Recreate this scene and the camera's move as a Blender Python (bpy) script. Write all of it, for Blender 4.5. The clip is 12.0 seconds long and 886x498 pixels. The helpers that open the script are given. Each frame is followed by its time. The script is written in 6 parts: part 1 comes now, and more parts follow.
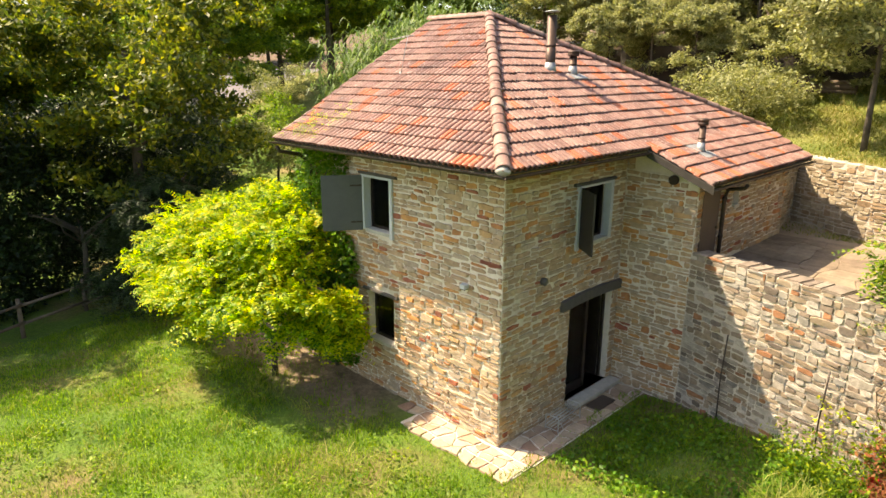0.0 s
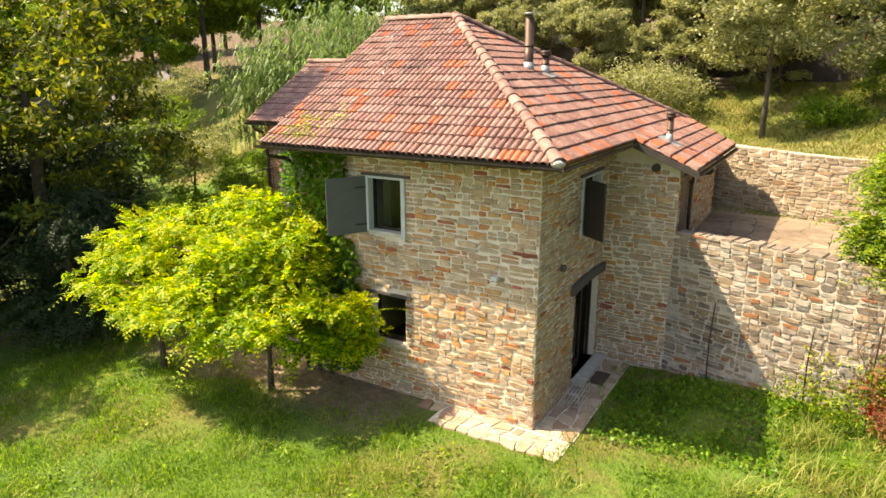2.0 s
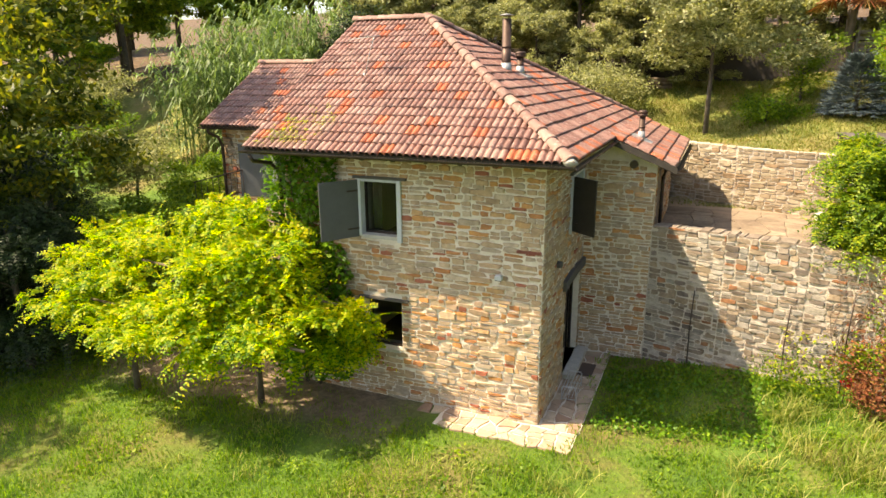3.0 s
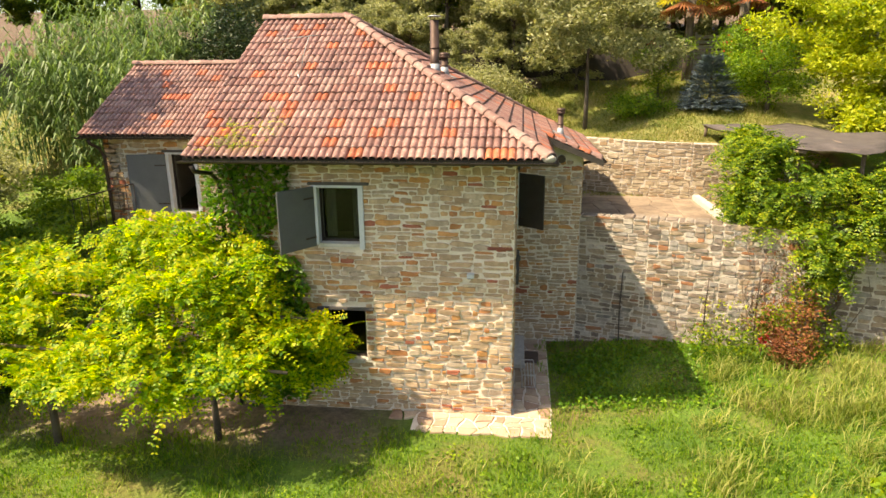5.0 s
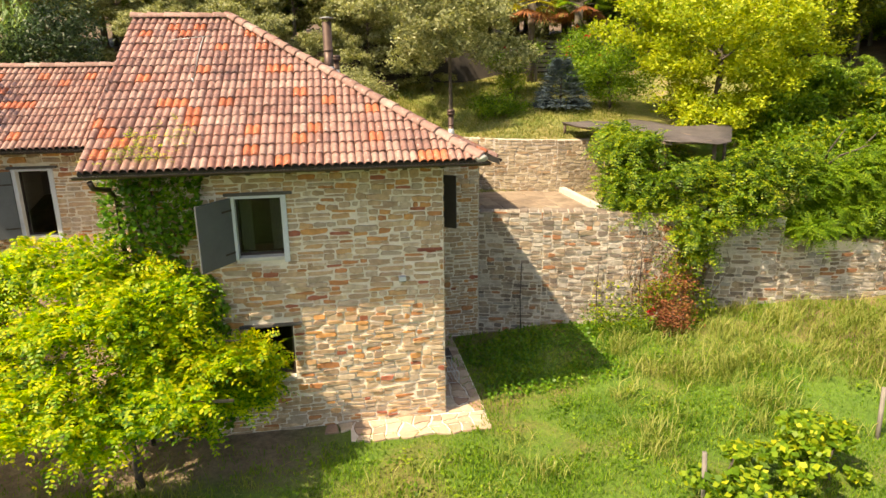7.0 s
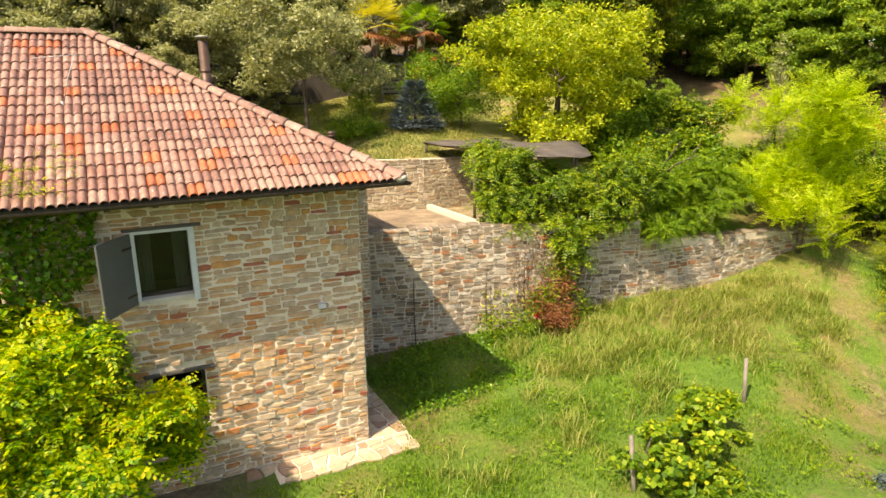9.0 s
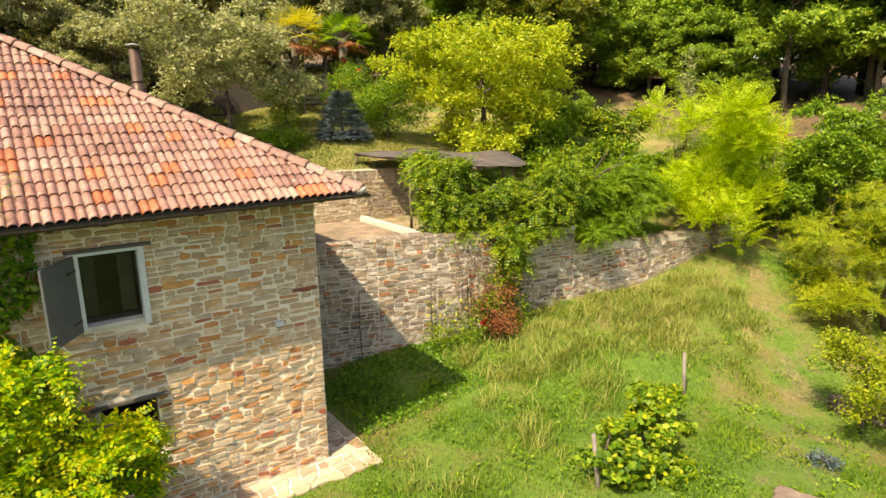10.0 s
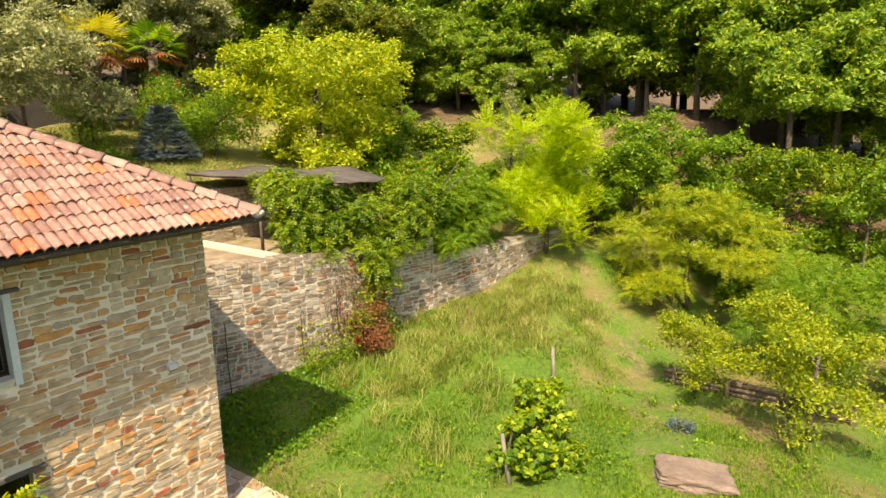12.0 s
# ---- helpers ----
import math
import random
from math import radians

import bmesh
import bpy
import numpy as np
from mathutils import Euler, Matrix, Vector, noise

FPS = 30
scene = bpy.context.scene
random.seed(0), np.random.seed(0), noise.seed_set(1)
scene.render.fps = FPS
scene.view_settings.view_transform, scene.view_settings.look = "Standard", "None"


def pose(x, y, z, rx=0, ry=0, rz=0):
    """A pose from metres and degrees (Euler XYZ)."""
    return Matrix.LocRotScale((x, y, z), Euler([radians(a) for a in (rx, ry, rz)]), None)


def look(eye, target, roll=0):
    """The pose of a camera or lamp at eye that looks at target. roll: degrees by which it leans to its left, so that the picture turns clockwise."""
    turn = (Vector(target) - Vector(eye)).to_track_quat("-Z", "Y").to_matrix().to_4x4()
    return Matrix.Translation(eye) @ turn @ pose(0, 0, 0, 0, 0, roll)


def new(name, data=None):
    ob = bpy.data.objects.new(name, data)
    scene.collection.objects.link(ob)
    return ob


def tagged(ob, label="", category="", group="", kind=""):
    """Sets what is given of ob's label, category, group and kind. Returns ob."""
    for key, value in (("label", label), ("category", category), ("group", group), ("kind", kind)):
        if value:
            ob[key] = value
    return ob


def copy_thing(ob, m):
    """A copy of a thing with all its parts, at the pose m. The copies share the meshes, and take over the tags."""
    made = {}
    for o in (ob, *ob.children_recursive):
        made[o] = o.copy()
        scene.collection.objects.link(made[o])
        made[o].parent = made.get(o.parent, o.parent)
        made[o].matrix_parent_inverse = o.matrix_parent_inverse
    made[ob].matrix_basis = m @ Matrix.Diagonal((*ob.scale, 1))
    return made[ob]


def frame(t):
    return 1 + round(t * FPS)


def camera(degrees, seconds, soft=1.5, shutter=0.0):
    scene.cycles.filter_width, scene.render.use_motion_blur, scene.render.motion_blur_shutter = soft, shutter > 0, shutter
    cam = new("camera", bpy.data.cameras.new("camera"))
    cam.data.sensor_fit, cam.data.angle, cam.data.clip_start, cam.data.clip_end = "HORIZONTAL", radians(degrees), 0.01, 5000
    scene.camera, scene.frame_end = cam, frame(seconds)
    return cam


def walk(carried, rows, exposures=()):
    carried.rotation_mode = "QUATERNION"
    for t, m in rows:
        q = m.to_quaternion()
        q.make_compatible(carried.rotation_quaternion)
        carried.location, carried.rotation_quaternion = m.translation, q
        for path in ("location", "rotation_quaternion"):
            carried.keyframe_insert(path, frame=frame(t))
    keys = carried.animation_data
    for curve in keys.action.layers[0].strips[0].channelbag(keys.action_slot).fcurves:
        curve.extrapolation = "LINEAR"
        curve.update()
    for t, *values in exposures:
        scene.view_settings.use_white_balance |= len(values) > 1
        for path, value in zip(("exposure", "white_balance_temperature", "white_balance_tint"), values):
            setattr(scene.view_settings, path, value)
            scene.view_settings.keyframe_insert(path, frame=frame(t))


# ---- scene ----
cam = camera(69.4, 12.0)
METRES, EYE, TILT, LEAN, TURN = 15.0, 6.99, 0.0, 0.0, -44.5
ROWS = [
    (0.0, 0.0, 0.0, 0.0, 0.04, -15.74, -0.14),
    (0.5, -0.0583, -0.0003, -0.0012, -3.15, -15.68, -0.07),
    (1.0, -0.1163, 0.0015, -0.0021, -6.51, -15.64, -0.02),
    (1.5, -0.1744, 0.0057, -0.003, -10.47, -15.61, 0.04),
    (2.0, -0.2325, 0.015, -0.0034, -14.52, -15.58, 0.12),
    (2.5, -0.2891, 0.0317, -0.0035, -18.59, -15.57, 0.19),
    (3.0, -0.3401, 0.0543, -0.0027, -22.61, -15.55, 0.3),
    (5.0, -0.4957, 0.1514, -0.0024, -38.62, -15.53, 0.53),
    (5.5, -0.5238, 0.1761, -0.0026, -42.6, -15.52, 0.62),
    (6.0, -0.5483, 0.2009, -0.0021, -46.75, -15.58, 0.66),
    (6.5, -0.5706, 0.2252, -0.002, -50.91, -15.6, 0.72),
    (7.0, -0.5912, 0.2517, -0.0014, -55.09, -15.46, 0.74),
    (9.0, -0.6524, 0.3675, 0.0, -72.08, -13.87, 0.88),
    (9.5, -0.6608, 0.3986, 0.0004, -76.34, -13.46, 0.91),
    (10.0, -0.6672, 0.431, 0.0012, -80.61, -13.09, 0.91),
    (10.5, -0.6704, 0.4643, 0.0019, -84.89, -12.7, 0.93),
    (11.0, -0.6715, 0.4971, 0.0021, -89.22, -12.33, 0.94),
    (11.5, -0.6711, 0.5294, 0.0028, -94.23, -12.23, 0.95),
    (12.0, -0.667, 0.5628, 0.0081, -99.4, -12.26, 0.93),
]
walk(cam, [(t, pose(-8.28, -6.92, EYE, TILT, LEAN, TURN) @ pose(METRES * x, METRES * y, METRES * z, 90 + pitch, roll, yaw)) for t, x, y, z, yaw, pitch, roll in ROWS],
     exposures=[(0.0, 1.31, 8050, 13), (5.0, 1.10, 8050, 13), (12.0, 0.93, 8050, 11)])

# ---- world and sun ----
world = bpy.data.worlds.new("world")
scene.world = world
world.use_nodes = True
SUN_WAY = Vector((-1.64, 3.46, 5.25)).normalized()
wn = world.node_tree.nodes
sky = wn.new("ShaderNodeTexSky")
sky.sky_type, sky.sun_disc = "NISHITA", False
sky.sun_elevation = math.asin(SUN_WAY.z)
sky.sun_rotation = math.atan2(SUN_WAY.x, SUN_WAY.y)
sky.dust_density = 2.0
wn["Background"].inputs[1].default_value = 0.15
world.node_tree.links.new(sky.outputs[0], wn["Background"].inputs[0])
lamp = bpy.data.lights.new("sun", "SUN")
lamp.energy, lamp.angle, lamp.color = 5.0, radians(0.6), (1.0, 0.91, 0.74)
sun = new("sun", lamp)
sun.matrix_world = look(SUN_WAY * 60, (0, 0, 0))


# ---- materials ----
def nodes_of(name, rough=0.8, metal=0.0):
    m = bpy.data.materials.new(name)
    m.use_nodes = True
    nt = m.node_tree
    b = nt.nodes["Principled BSDF"]
    b.inputs["Roughness"].default_value, b.inputs["Metallic"].default_value = rough, metal
    return m, nt, b


def ramp_node(nt, src, stops, mode="LINEAR"):
    r = nt.nodes.new("ShaderNodeValToRGB")
    r.color_ramp.interpolation = mode
    els = r.color_ramp.elements
    while len(els) < len(stops):
        els.new(0.5)
    for e, (p, c) in zip(els, stops):
        e.position, e.color = p, (*c, 1)
    nt.links.new(src, r.inputs[0])
    return r.outputs[0]


def noise_node(nt, scale, detail=4.0, rough=0.6, vec=None):
    n = nt.nodes.new("ShaderNodeTexNoise")
    n.inputs["Scale"].default_value, n.inputs["Detail"].default_value, n.inputs["Roughness"].default_value = scale, detail, rough
    if vec is not None:
        nt.links.new(vec, n.inputs["Vector"])
    return n.outputs["Fac"]


def mixc(nt, kind, fac, a, b):
    n = nt.nodes.new("ShaderNodeMixRGB")
    n.blend_type = kind
    for slot, v in zip(n.inputs, (fac, a, b)):
        if isinstance(v, (int, float)):
            slot.default_value = v
        elif isinstance(v, tuple):
            slot.default_value = (*v, 1)
        else:
            nt.links.new(v, slot)
    return n.outputs[0]


def math_node(nt, op, a, b=0.0):
    n = nt.nodes.new("ShaderNodeMath")
    n.operation = op
    for slot, v in zip(n.inputs, (a, b)):
        if isinstance(v, (int, float)):
            slot.default_value = v
        else:
            nt.links.new(v, slot)
    return n.outputs[0]


def bump_to(nt, b, height, strength, distance):
    n = nt.nodes.new("ShaderNodeBump")
    n.inputs["Strength"].default_value, n.inputs["Distance"].default_value = strength, distance
    nt.links.new(height, n.inputs["Height"])
    nt.links.new(n.outputs[0], b.inputs["Normal"])


def world_place(nt):
    return nt.nodes.new("ShaderNodeNewGeometry").outputs["Position"]


def piece_random(nt):
    """A number that differs from piece to piece, whether pieces are objects or islands of one mesh."""
    g = nt.nodes.new("ShaderNodeNewGeometry")
    o = nt.nodes.new("ShaderNodeObjectInfo")
    s = math_node(nt, "ADD", math_node(nt, "MULTIPLY", g.outputs["Random Per Island"], 7.31), math_node(nt, "MULTIPLY", o.outputs["Random"], 5.77))
    return math_node(nt, "FRACT", s)


def plain(name, a, b, scale=6.0, rough=0.8, metal=0.0, bump=0.3, dist=0.01, fine=60.0):
    """A surface of two tones: broad patches, fine grain, slight relief."""
    m, nt, bs = nodes_of(name, rough, metal)
    p = world_place(nt)
    c = ramp_node(nt, noise_node(nt, scale, 5, 0.65, p), [(0.3, a), (0.7, b)])
    g = noise_node(nt, fine, 3, 0.7, p)
    c = mixc(nt, "MULTIPLY", 0.5, c, ramp_node(nt, g, [(0.25, (0.6, 0.6, 0.6)), (0.75, (1, 1, 1))]))
    nt.links.new(c, bs.inputs["Base Color"])
    bump_to(nt, bs, g, bump, dist)
    return m


def pieces(name, stops, grain=25.0, rough=0.85, bump=0.6, dist=0.012, spots=None, inner=0.6, stain=0.0):
    """Colours that change from piece to piece, with grain and blotches inside each piece."""
    m, nt, bs = nodes_of(name, rough)
    p = world_place(nt)
    c = ramp_node(nt, piece_random(nt), stops, "CONSTANT")
    n1 = noise_node(nt, grain * 0.3, 5, 0.7, p)
    n2 = noise_node(nt, grain * 2.5, 4, 0.7, p)
    c = mixc(nt, "MULTIPLY", inner, c, ramp_node(nt, n1, [(0.3, (0.55, 0.53, 0.5)), (0.65, (1.1, 1.08, 1.05))]))
    c = mixc(nt, "MULTIPLY", 0.5, c, ramp_node(nt, n2, [(0.3, (0.6, 0.6, 0.6)), (0.7, (1.1, 1.1, 1.1))]))
    if stain:
        c = mixc(nt, "MULTIPLY", stain, c, ramp_node(nt, noise_node(nt, 0.9, 6, 0.7, p), [(0.36, (0.45, 0.43, 0.42)), (0.58, (1.0, 1.0, 1.0))]))
    if spots:
        c = mixc(nt, "MIX", ramp_node(nt, noise_node(nt, grain * 0.9, 6, 0.75, p), [(0.56, (0, 0, 0)), (0.68, (0.8, 0.8, 0.8))]), c, spots)
    nt.links.new(c, bs.inputs["Base Color"])
    bump_to(nt, bs, math_node(nt, "ADD", n1, math_node(nt, "MULTIPLY", n2, 0.5)), bump, dist)
    return m


def leafy(name, stops, rough=0.55, through_tint=1.6, share=0.35):
    """Leaves: colour from leaf to leaf and in broad drifts, light shining through."""
    m, nt, bs = nodes_of(name, rough)
    p = world_place(nt)
    r = math_node(nt, "ADD", math_node(nt, "MULTIPLY", piece_random(nt), 0.6), math_node(nt, "MULTIPLY", noise_node(nt, 0.9, 3, 0.6, p), 0.7))
    c = ramp_node(nt, math_node(nt, "SUBTRACT", r, 0.15), stops)
    nt.links.new(c, bs.inputs["Base Color"])
    bs.inputs["Specular IOR Level"].default_value = 0.3
    tr = nt.nodes.new("ShaderNodeBsdfTranslucent")
    nt.links.new(mixc(nt, "MULTIPLY", 1.0, c, (through_tint, through_tint, through_tint * 0.5)), tr.inputs[0])
    mx = nt.nodes.new("ShaderNodeMixShader")
    mx.inputs[0].default_value = share
    nt.links.new(bs.outputs[0], mx.inputs[1])
    nt.links.new(tr.outputs[0], mx.inputs[2])
    nt.links.new(mx.outputs[0], nt.nodes["Material Output"].inputs[0])
    return m


STONE = pieces("rubble_stone", [(0.0, (0.51, 0.37, 0.245)), (0.14, (0.59, 0.445, 0.30)), (0.28, (0.45, 0.315, 0.21)), (0.40, (0.60, 0.48, 0.355)),
                                (0.53, (0.53, 0.37, 0.235)), (0.67, (0.58, 0.36, 0.185)), (0.76, (0.47, 0.375, 0.285)), (0.86, (0.60, 0.30, 0.11)), (0.925, (0.50, 0.22, 0.09)), (0.968, (0.39, 0.13, 0.075))], inner=0.85, bump=1.0)
MORTAR = plain("lime_mortar", (0.70, 0.625, 0.525), (0.85, 0.77, 0.66), 7, 0.95, 0, 0.8, 0.02, 40)
GREYSTONE = pieces("weathered_stone", [(0.0, (0.38, 0.32, 0.26)), (0.15, (0.50, 0.45, 0.39)), (0.32, (0.28, 0.22, 0.17)), (0.44, (0.54, 0.49, 0.43)),
                                       (0.58, (0.40, 0.31, 0.22)), (0.70, (0.42, 0.33, 0.24)), (0.79, (0.36, 0.34, 0.31)), (0.88, (0.22, 0.18, 0.15)), (0.945, (0.42, 0.20, 0.10))], inner=0.85, bump=1.0, stain=0.75)
COPING = pieces("stained_coping_stone", [(0.0, (0.30, 0.25, 0.20)), (0.35, (0.38, 0.33, 0.27)), (0.6, (0.25, 0.20, 0.16)), (0.82, (0.34, 0.25, 0.18))], inner=0.85, stain=0.7)
TERRMORTAR = plain("old_mortar", (0.46, 0.40, 0.33), (0.63, 0.56, 0.47), 1.5, 0.95, 0, 0.8, 0.02, 40)
TILE = pieces("clay_roof_tile", [(0.0, (0.34, 0.185, 0.15)), (0.2, (0.285, 0.15, 0.125)), (0.36, (0.39, 0.235, 0.195)), (0.52, (0.255, 0.13, 0.105)), (0.66, (0.36, 0.20, 0.165)),
                                 (0.80, (0.32, 0.155, 0.12)), (0.905, (0.47, 0.13, 0.055)), (0.955, (0.53, 0.16, 0.07))], 16, 0.56, 0.6, 0.007, (0.50, 0.43, 0.39), 0.9, 0.4)
HIPTILE = pieces("clay_ridge_tile", [(0.0, (0.30, 0.165, 0.135)), (0.3, (0.25, 0.135, 0.11)), (0.6, (0.33, 0.195, 0.16)), (0.85, (0.37, 0.25, 0.21))], 14, 0.7, 0.5, 0.006, (0.42, 0.34, 0.30), 0.7, 0.4)
CEMENT = plain("cement_cap", (0.45, 0.43, 0.38), (0.6, 0.57, 0.5), 8, 0.95)
SANDSTONE = pieces("sandy_rubble_stone", [(0.0, (0.40, 0.32, 0.22)), (0.25, (0.47, 0.395, 0.275)), (0.5, (0.33, 0.26, 0.17)), (0.7, (0.51, 0.43, 0.31)), (0.9, (0.40, 0.28, 0.165))], inner=0.85, stain=0.6)
FLAG = pieces("flagstone", [(0.0, (0.50, 0.38, 0.27)), (0.3, (0.56, 0.45, 0.33)), (0.55, (0.44, 0.31, 0.22)), (0.75, (0.54, 0.41, 0.30)), (0.92, (0.36, 0.23, 0.16))], 10, 0.9, 0.4, 0.01)
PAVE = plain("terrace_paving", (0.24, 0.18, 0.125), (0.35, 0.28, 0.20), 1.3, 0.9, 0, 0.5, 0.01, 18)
SHUTTER = plain("grey_painted_wood", (0.085, 0.095, 0.105), (0.11, 0.12, 0.13), 3, 0.5, 0, 0.1, 0.003, 50)
PALE = plain("pale_grey_paint", (0.50, 0.54, 0.58), (0.60, 0.63, 0.66), 3, 0.6, 0, 0.15, 0.003, 40)
DARKMETAL = plain("dark_metal", (0.045, 0.035, 0.03), (0.075, 0.055, 0.045), 9, 0.45, 0.6, 0.1, 0.002, 60)
RUSTPIPE = plain("brown_flue_metal", (0.07, 0.045, 0.035), (0.12, 0.075, 0.06), 9, 0.5, 0.5, 0.1, 0.002, 60)
LEAD = plain("lead_flashing", (0.28, 0.30, 0.32), (0.46, 0.47, 0.47), 6, 0.5, 0.3, 0.2, 0.004, 30)
BROWNDOOR = plain("brown_painted_metal", (0.075, 0.05, 0.04), (0.10, 0.07, 0.055), 2, 0.6, 0, 0.1, 0.002, 30)
LINTEL = plain("dark_stone_lintel", (0.075, 0.07, 0.065), (0.11, 0.10, 0.09), 8, 0.8, 0, 0.4, 0.006, 40)
DARKWOOD = plain("dark_shutter_wood", (0.030, 0.026, 0.024), (0.048, 0.042, 0.038), 4, 0.6, 0, 0.2, 0.003, 50)
BEAM = plain("dark_stained_timber", (0.035, 0.03, 0.026), (0.06, 0.05, 0.04), 5, 0.8)
# shade of unlit rooms put into the colour, so the windows look dark
INSIDE = plain("painted_room_shade", (0.045, 0.032, 0.024), (0.07, 0.05, 0.036), 2, 0.9)
FLOORTILE = plain("terracotta_floor", (0.16, 0.09, 0.06), (0.22, 0.12, 0.08), 3, 0.7)
BARK = plain("bark", (0.07, 0.055, 0.04), (0.14, 0.115, 0.09), 4, 0.95, 0, 1.0, 0.03, 22)
OLDWOOD = plain("weathered_wood", (0.12, 0.085, 0.06), (0.22, 0.165, 0.12), 4, 0.9, 0, 0.8, 0.01, 30)
GREYWOOD = plain("silvered_wood", (0.16, 0.14, 0.12), (0.26, 0.23, 0.20), 4, 0.9, 0, 0.8, 0.01, 30)
CLOTH = plain("shade_cloth", (0.06, 0.05, 0.046), (0.12, 0.10, 0.092), 2.5, 0.9, 0, 0.5, 0.01, 45)
WIRE = plain("pale_wire", (0.55, 0.55, 0.54), (0.68, 0.68, 0.66), 8, 0.45, 0.4, 0.05, 0.001, 40)
ROCK = plain("bare_rock", (0.16, 0.11, 0.085), (0.29, 0.22, 0.18), 2, 0.95, 0, 1.0, 0.04, 12)
FARROOF = plain("far_grey_roofing", (0.24, 0.22, 0.24), (0.33, 0.30, 0.33), 2, 0.8)
FARWALL = plain("far_ochre_wall", (0.40, 0.27, 0.16), (0.48, 0.33, 0.2), 2, 0.9)

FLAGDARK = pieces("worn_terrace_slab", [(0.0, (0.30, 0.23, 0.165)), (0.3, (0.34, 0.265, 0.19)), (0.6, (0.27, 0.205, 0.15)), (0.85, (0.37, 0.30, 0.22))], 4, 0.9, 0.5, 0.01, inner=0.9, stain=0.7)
m, nt, bs = nodes_of("window_glass", 0.02)
clear = nt.nodes.new("ShaderNodeBsdfTransparent")
clear.inputs[0].default_value = (0.72, 0.76, 0.75, 1)
gloss = nt.nodes.new("ShaderNodeBsdfGlossy")
gloss.inputs["Roughness"].default_value = 0.02
fres = nt.nodes.new("ShaderNodeFresnel")
fres.inputs[0].default_value = 1.3
mx = nt.nodes.new("ShaderNodeMixShader")
nt.links.new(fres.outputs[0], mx.inputs[0])
nt.links.new(clear.outputs[0], mx.inputs[1])
nt.links.new(gloss.outputs[0], mx.inputs[2])
nt.links.new(mx.outputs[0], nt.nodes["Material Output"].inputs[0])
GLASS = m

# soil and turf: grass green, straw patches and bare earth
m, nt, bs = nodes_of("turf", 0.95)
p = world_place(nt)
sep = nt.nodes.new("ShaderNodeSeparateXYZ")
nt.links.new(p, sep.inputs[0])
worn = math_node(nt, "MINIMUM", math_node(nt, "MAXIMUM", math_node(nt, "MULTIPLY", math_node(nt, "ADD", sep.outputs[1], 8.0), -0.03), 0.0), 0.06)
c = ramp_node(nt, math_node(nt, "ADD", noise_node(nt, 0.35, 6, 0.65, p), worn), [(0.30, (0.065, 0.155, 0.012)), (0.49, (0.11, 0.20, 0.018)), (0.60, (0.18, 0.18, 0.045)), (0.72, (0.27, 0.18, 0.10))])
TRACK = ((0.6, -16.6), (-1.3, -14.0), (-3.2, -11.7), (-4.9, -9.4), (-5.7, -6.8))
near_track = None
for (ax, ay), (bx, by) in zip(TRACK, TRACK[1:]):
    ln = math.hypot(bx - ax, by - ay)
    ux, uy = (bx - ax) / ln, (by - ay) / ln
    dx, dy = math_node(nt, "SUBTRACT", sep.outputs[0], ax), math_node(nt, "SUBTRACT", sep.outputs[1], ay)
    along = math_node(nt, "MINIMUM", math_node(nt, "MAXIMUM", math_node(nt, "ADD", math_node(nt, "MULTIPLY", dx, ux), math_node(nt, "MULTIPLY", dy, uy)), 0.0), ln)
    ex = math_node(nt, "SUBTRACT", dx, math_node(nt, "MULTIPLY", along, ux))
    ey = math_node(nt, "SUBTRACT", dy, math_node(nt, "MULTIPLY", along, uy))
    d2 = math_node(nt, "ADD", math_node(nt, "MULTIPLY", ex, ex), math_node(nt, "MULTIPLY", ey, ey))
    near_track = d2 if near_track is None else math_node(nt, "MINIMUM", near_track, d2)
trodden = math_node(nt, "SUBTRACT", math_node(nt, "MULTIPLY", noise_node(nt, 1.1, 5, 0.7, p), 2.6), math_node(nt, "ADD", math_node(nt, "MULTIPLY", near_track, 0.45), 1.12))
trodden = math_node(nt, "MINIMUM", math_node(nt, "MAXIMUM", math_node(nt, "MULTIPLY", trodden, 1.6), 0.0), 0.65)
c = mixc(nt, "MIX", trodden, c, ramp_node(nt, noise_node(nt, 4.0, 5, 0.7, p), [(0.35, (0.17, 0.125, 0.065)), (0.65, (0.31, 0.23, 0.14))]))
litter = math_node(nt, "MAXIMUM", math_node(nt, "MULTIPLY", math_node(nt, "SUBTRACT", sep.outputs[0], 17.0), 0.25), math_node(nt, "MULTIPLY", math_node(nt, "ADD", sep.outputs[1], 22.0), -0.25))
litter = math_node(nt, "MINIMUM", math_node(nt, "MAXIMUM", litter, 0.0), 1.0)
def span(src, start, width, sign=1.0):
    return math_node(nt, "MINIMUM", math_node(nt, "MAXIMUM", math_node(nt, "MULTIPLY", math_node(nt, "SUBTRACT", src, start), sign / width), 0.0), 1.0)


bare = math_node(nt, "MULTIPLY", math_node(nt, "MULTIPLY", span(sep.outputs[0], -2.1, 0.9), span(sep.outputs[1], 2.0, 1.5)), span(sep.outputs[1], 11.5, 2.0, -1.0))
c = mixc(nt, "MIX", bare, c, ramp_node(nt, noise_node(nt, 2.5, 5, 0.7, p), [(0.35, (0.23, 0.165, 0.115)), (0.65, (0.38, 0.285, 0.205))]))
earthy = math_node(nt, "MULTIPLY", math_node(nt, "MULTIPLY", span(sep.outputs[0], 2.6, 0.8), span(sep.outputs[0], 11.0, 0.8, -1.0)), math_node(nt, "MULTIPLY", span(sep.outputs[1], -9.6, 0.6), span(sep.outputs[1], -1.0, 0.6, -1.0)))
raised = span(sep.outputs[2], 2.3, 0.3)
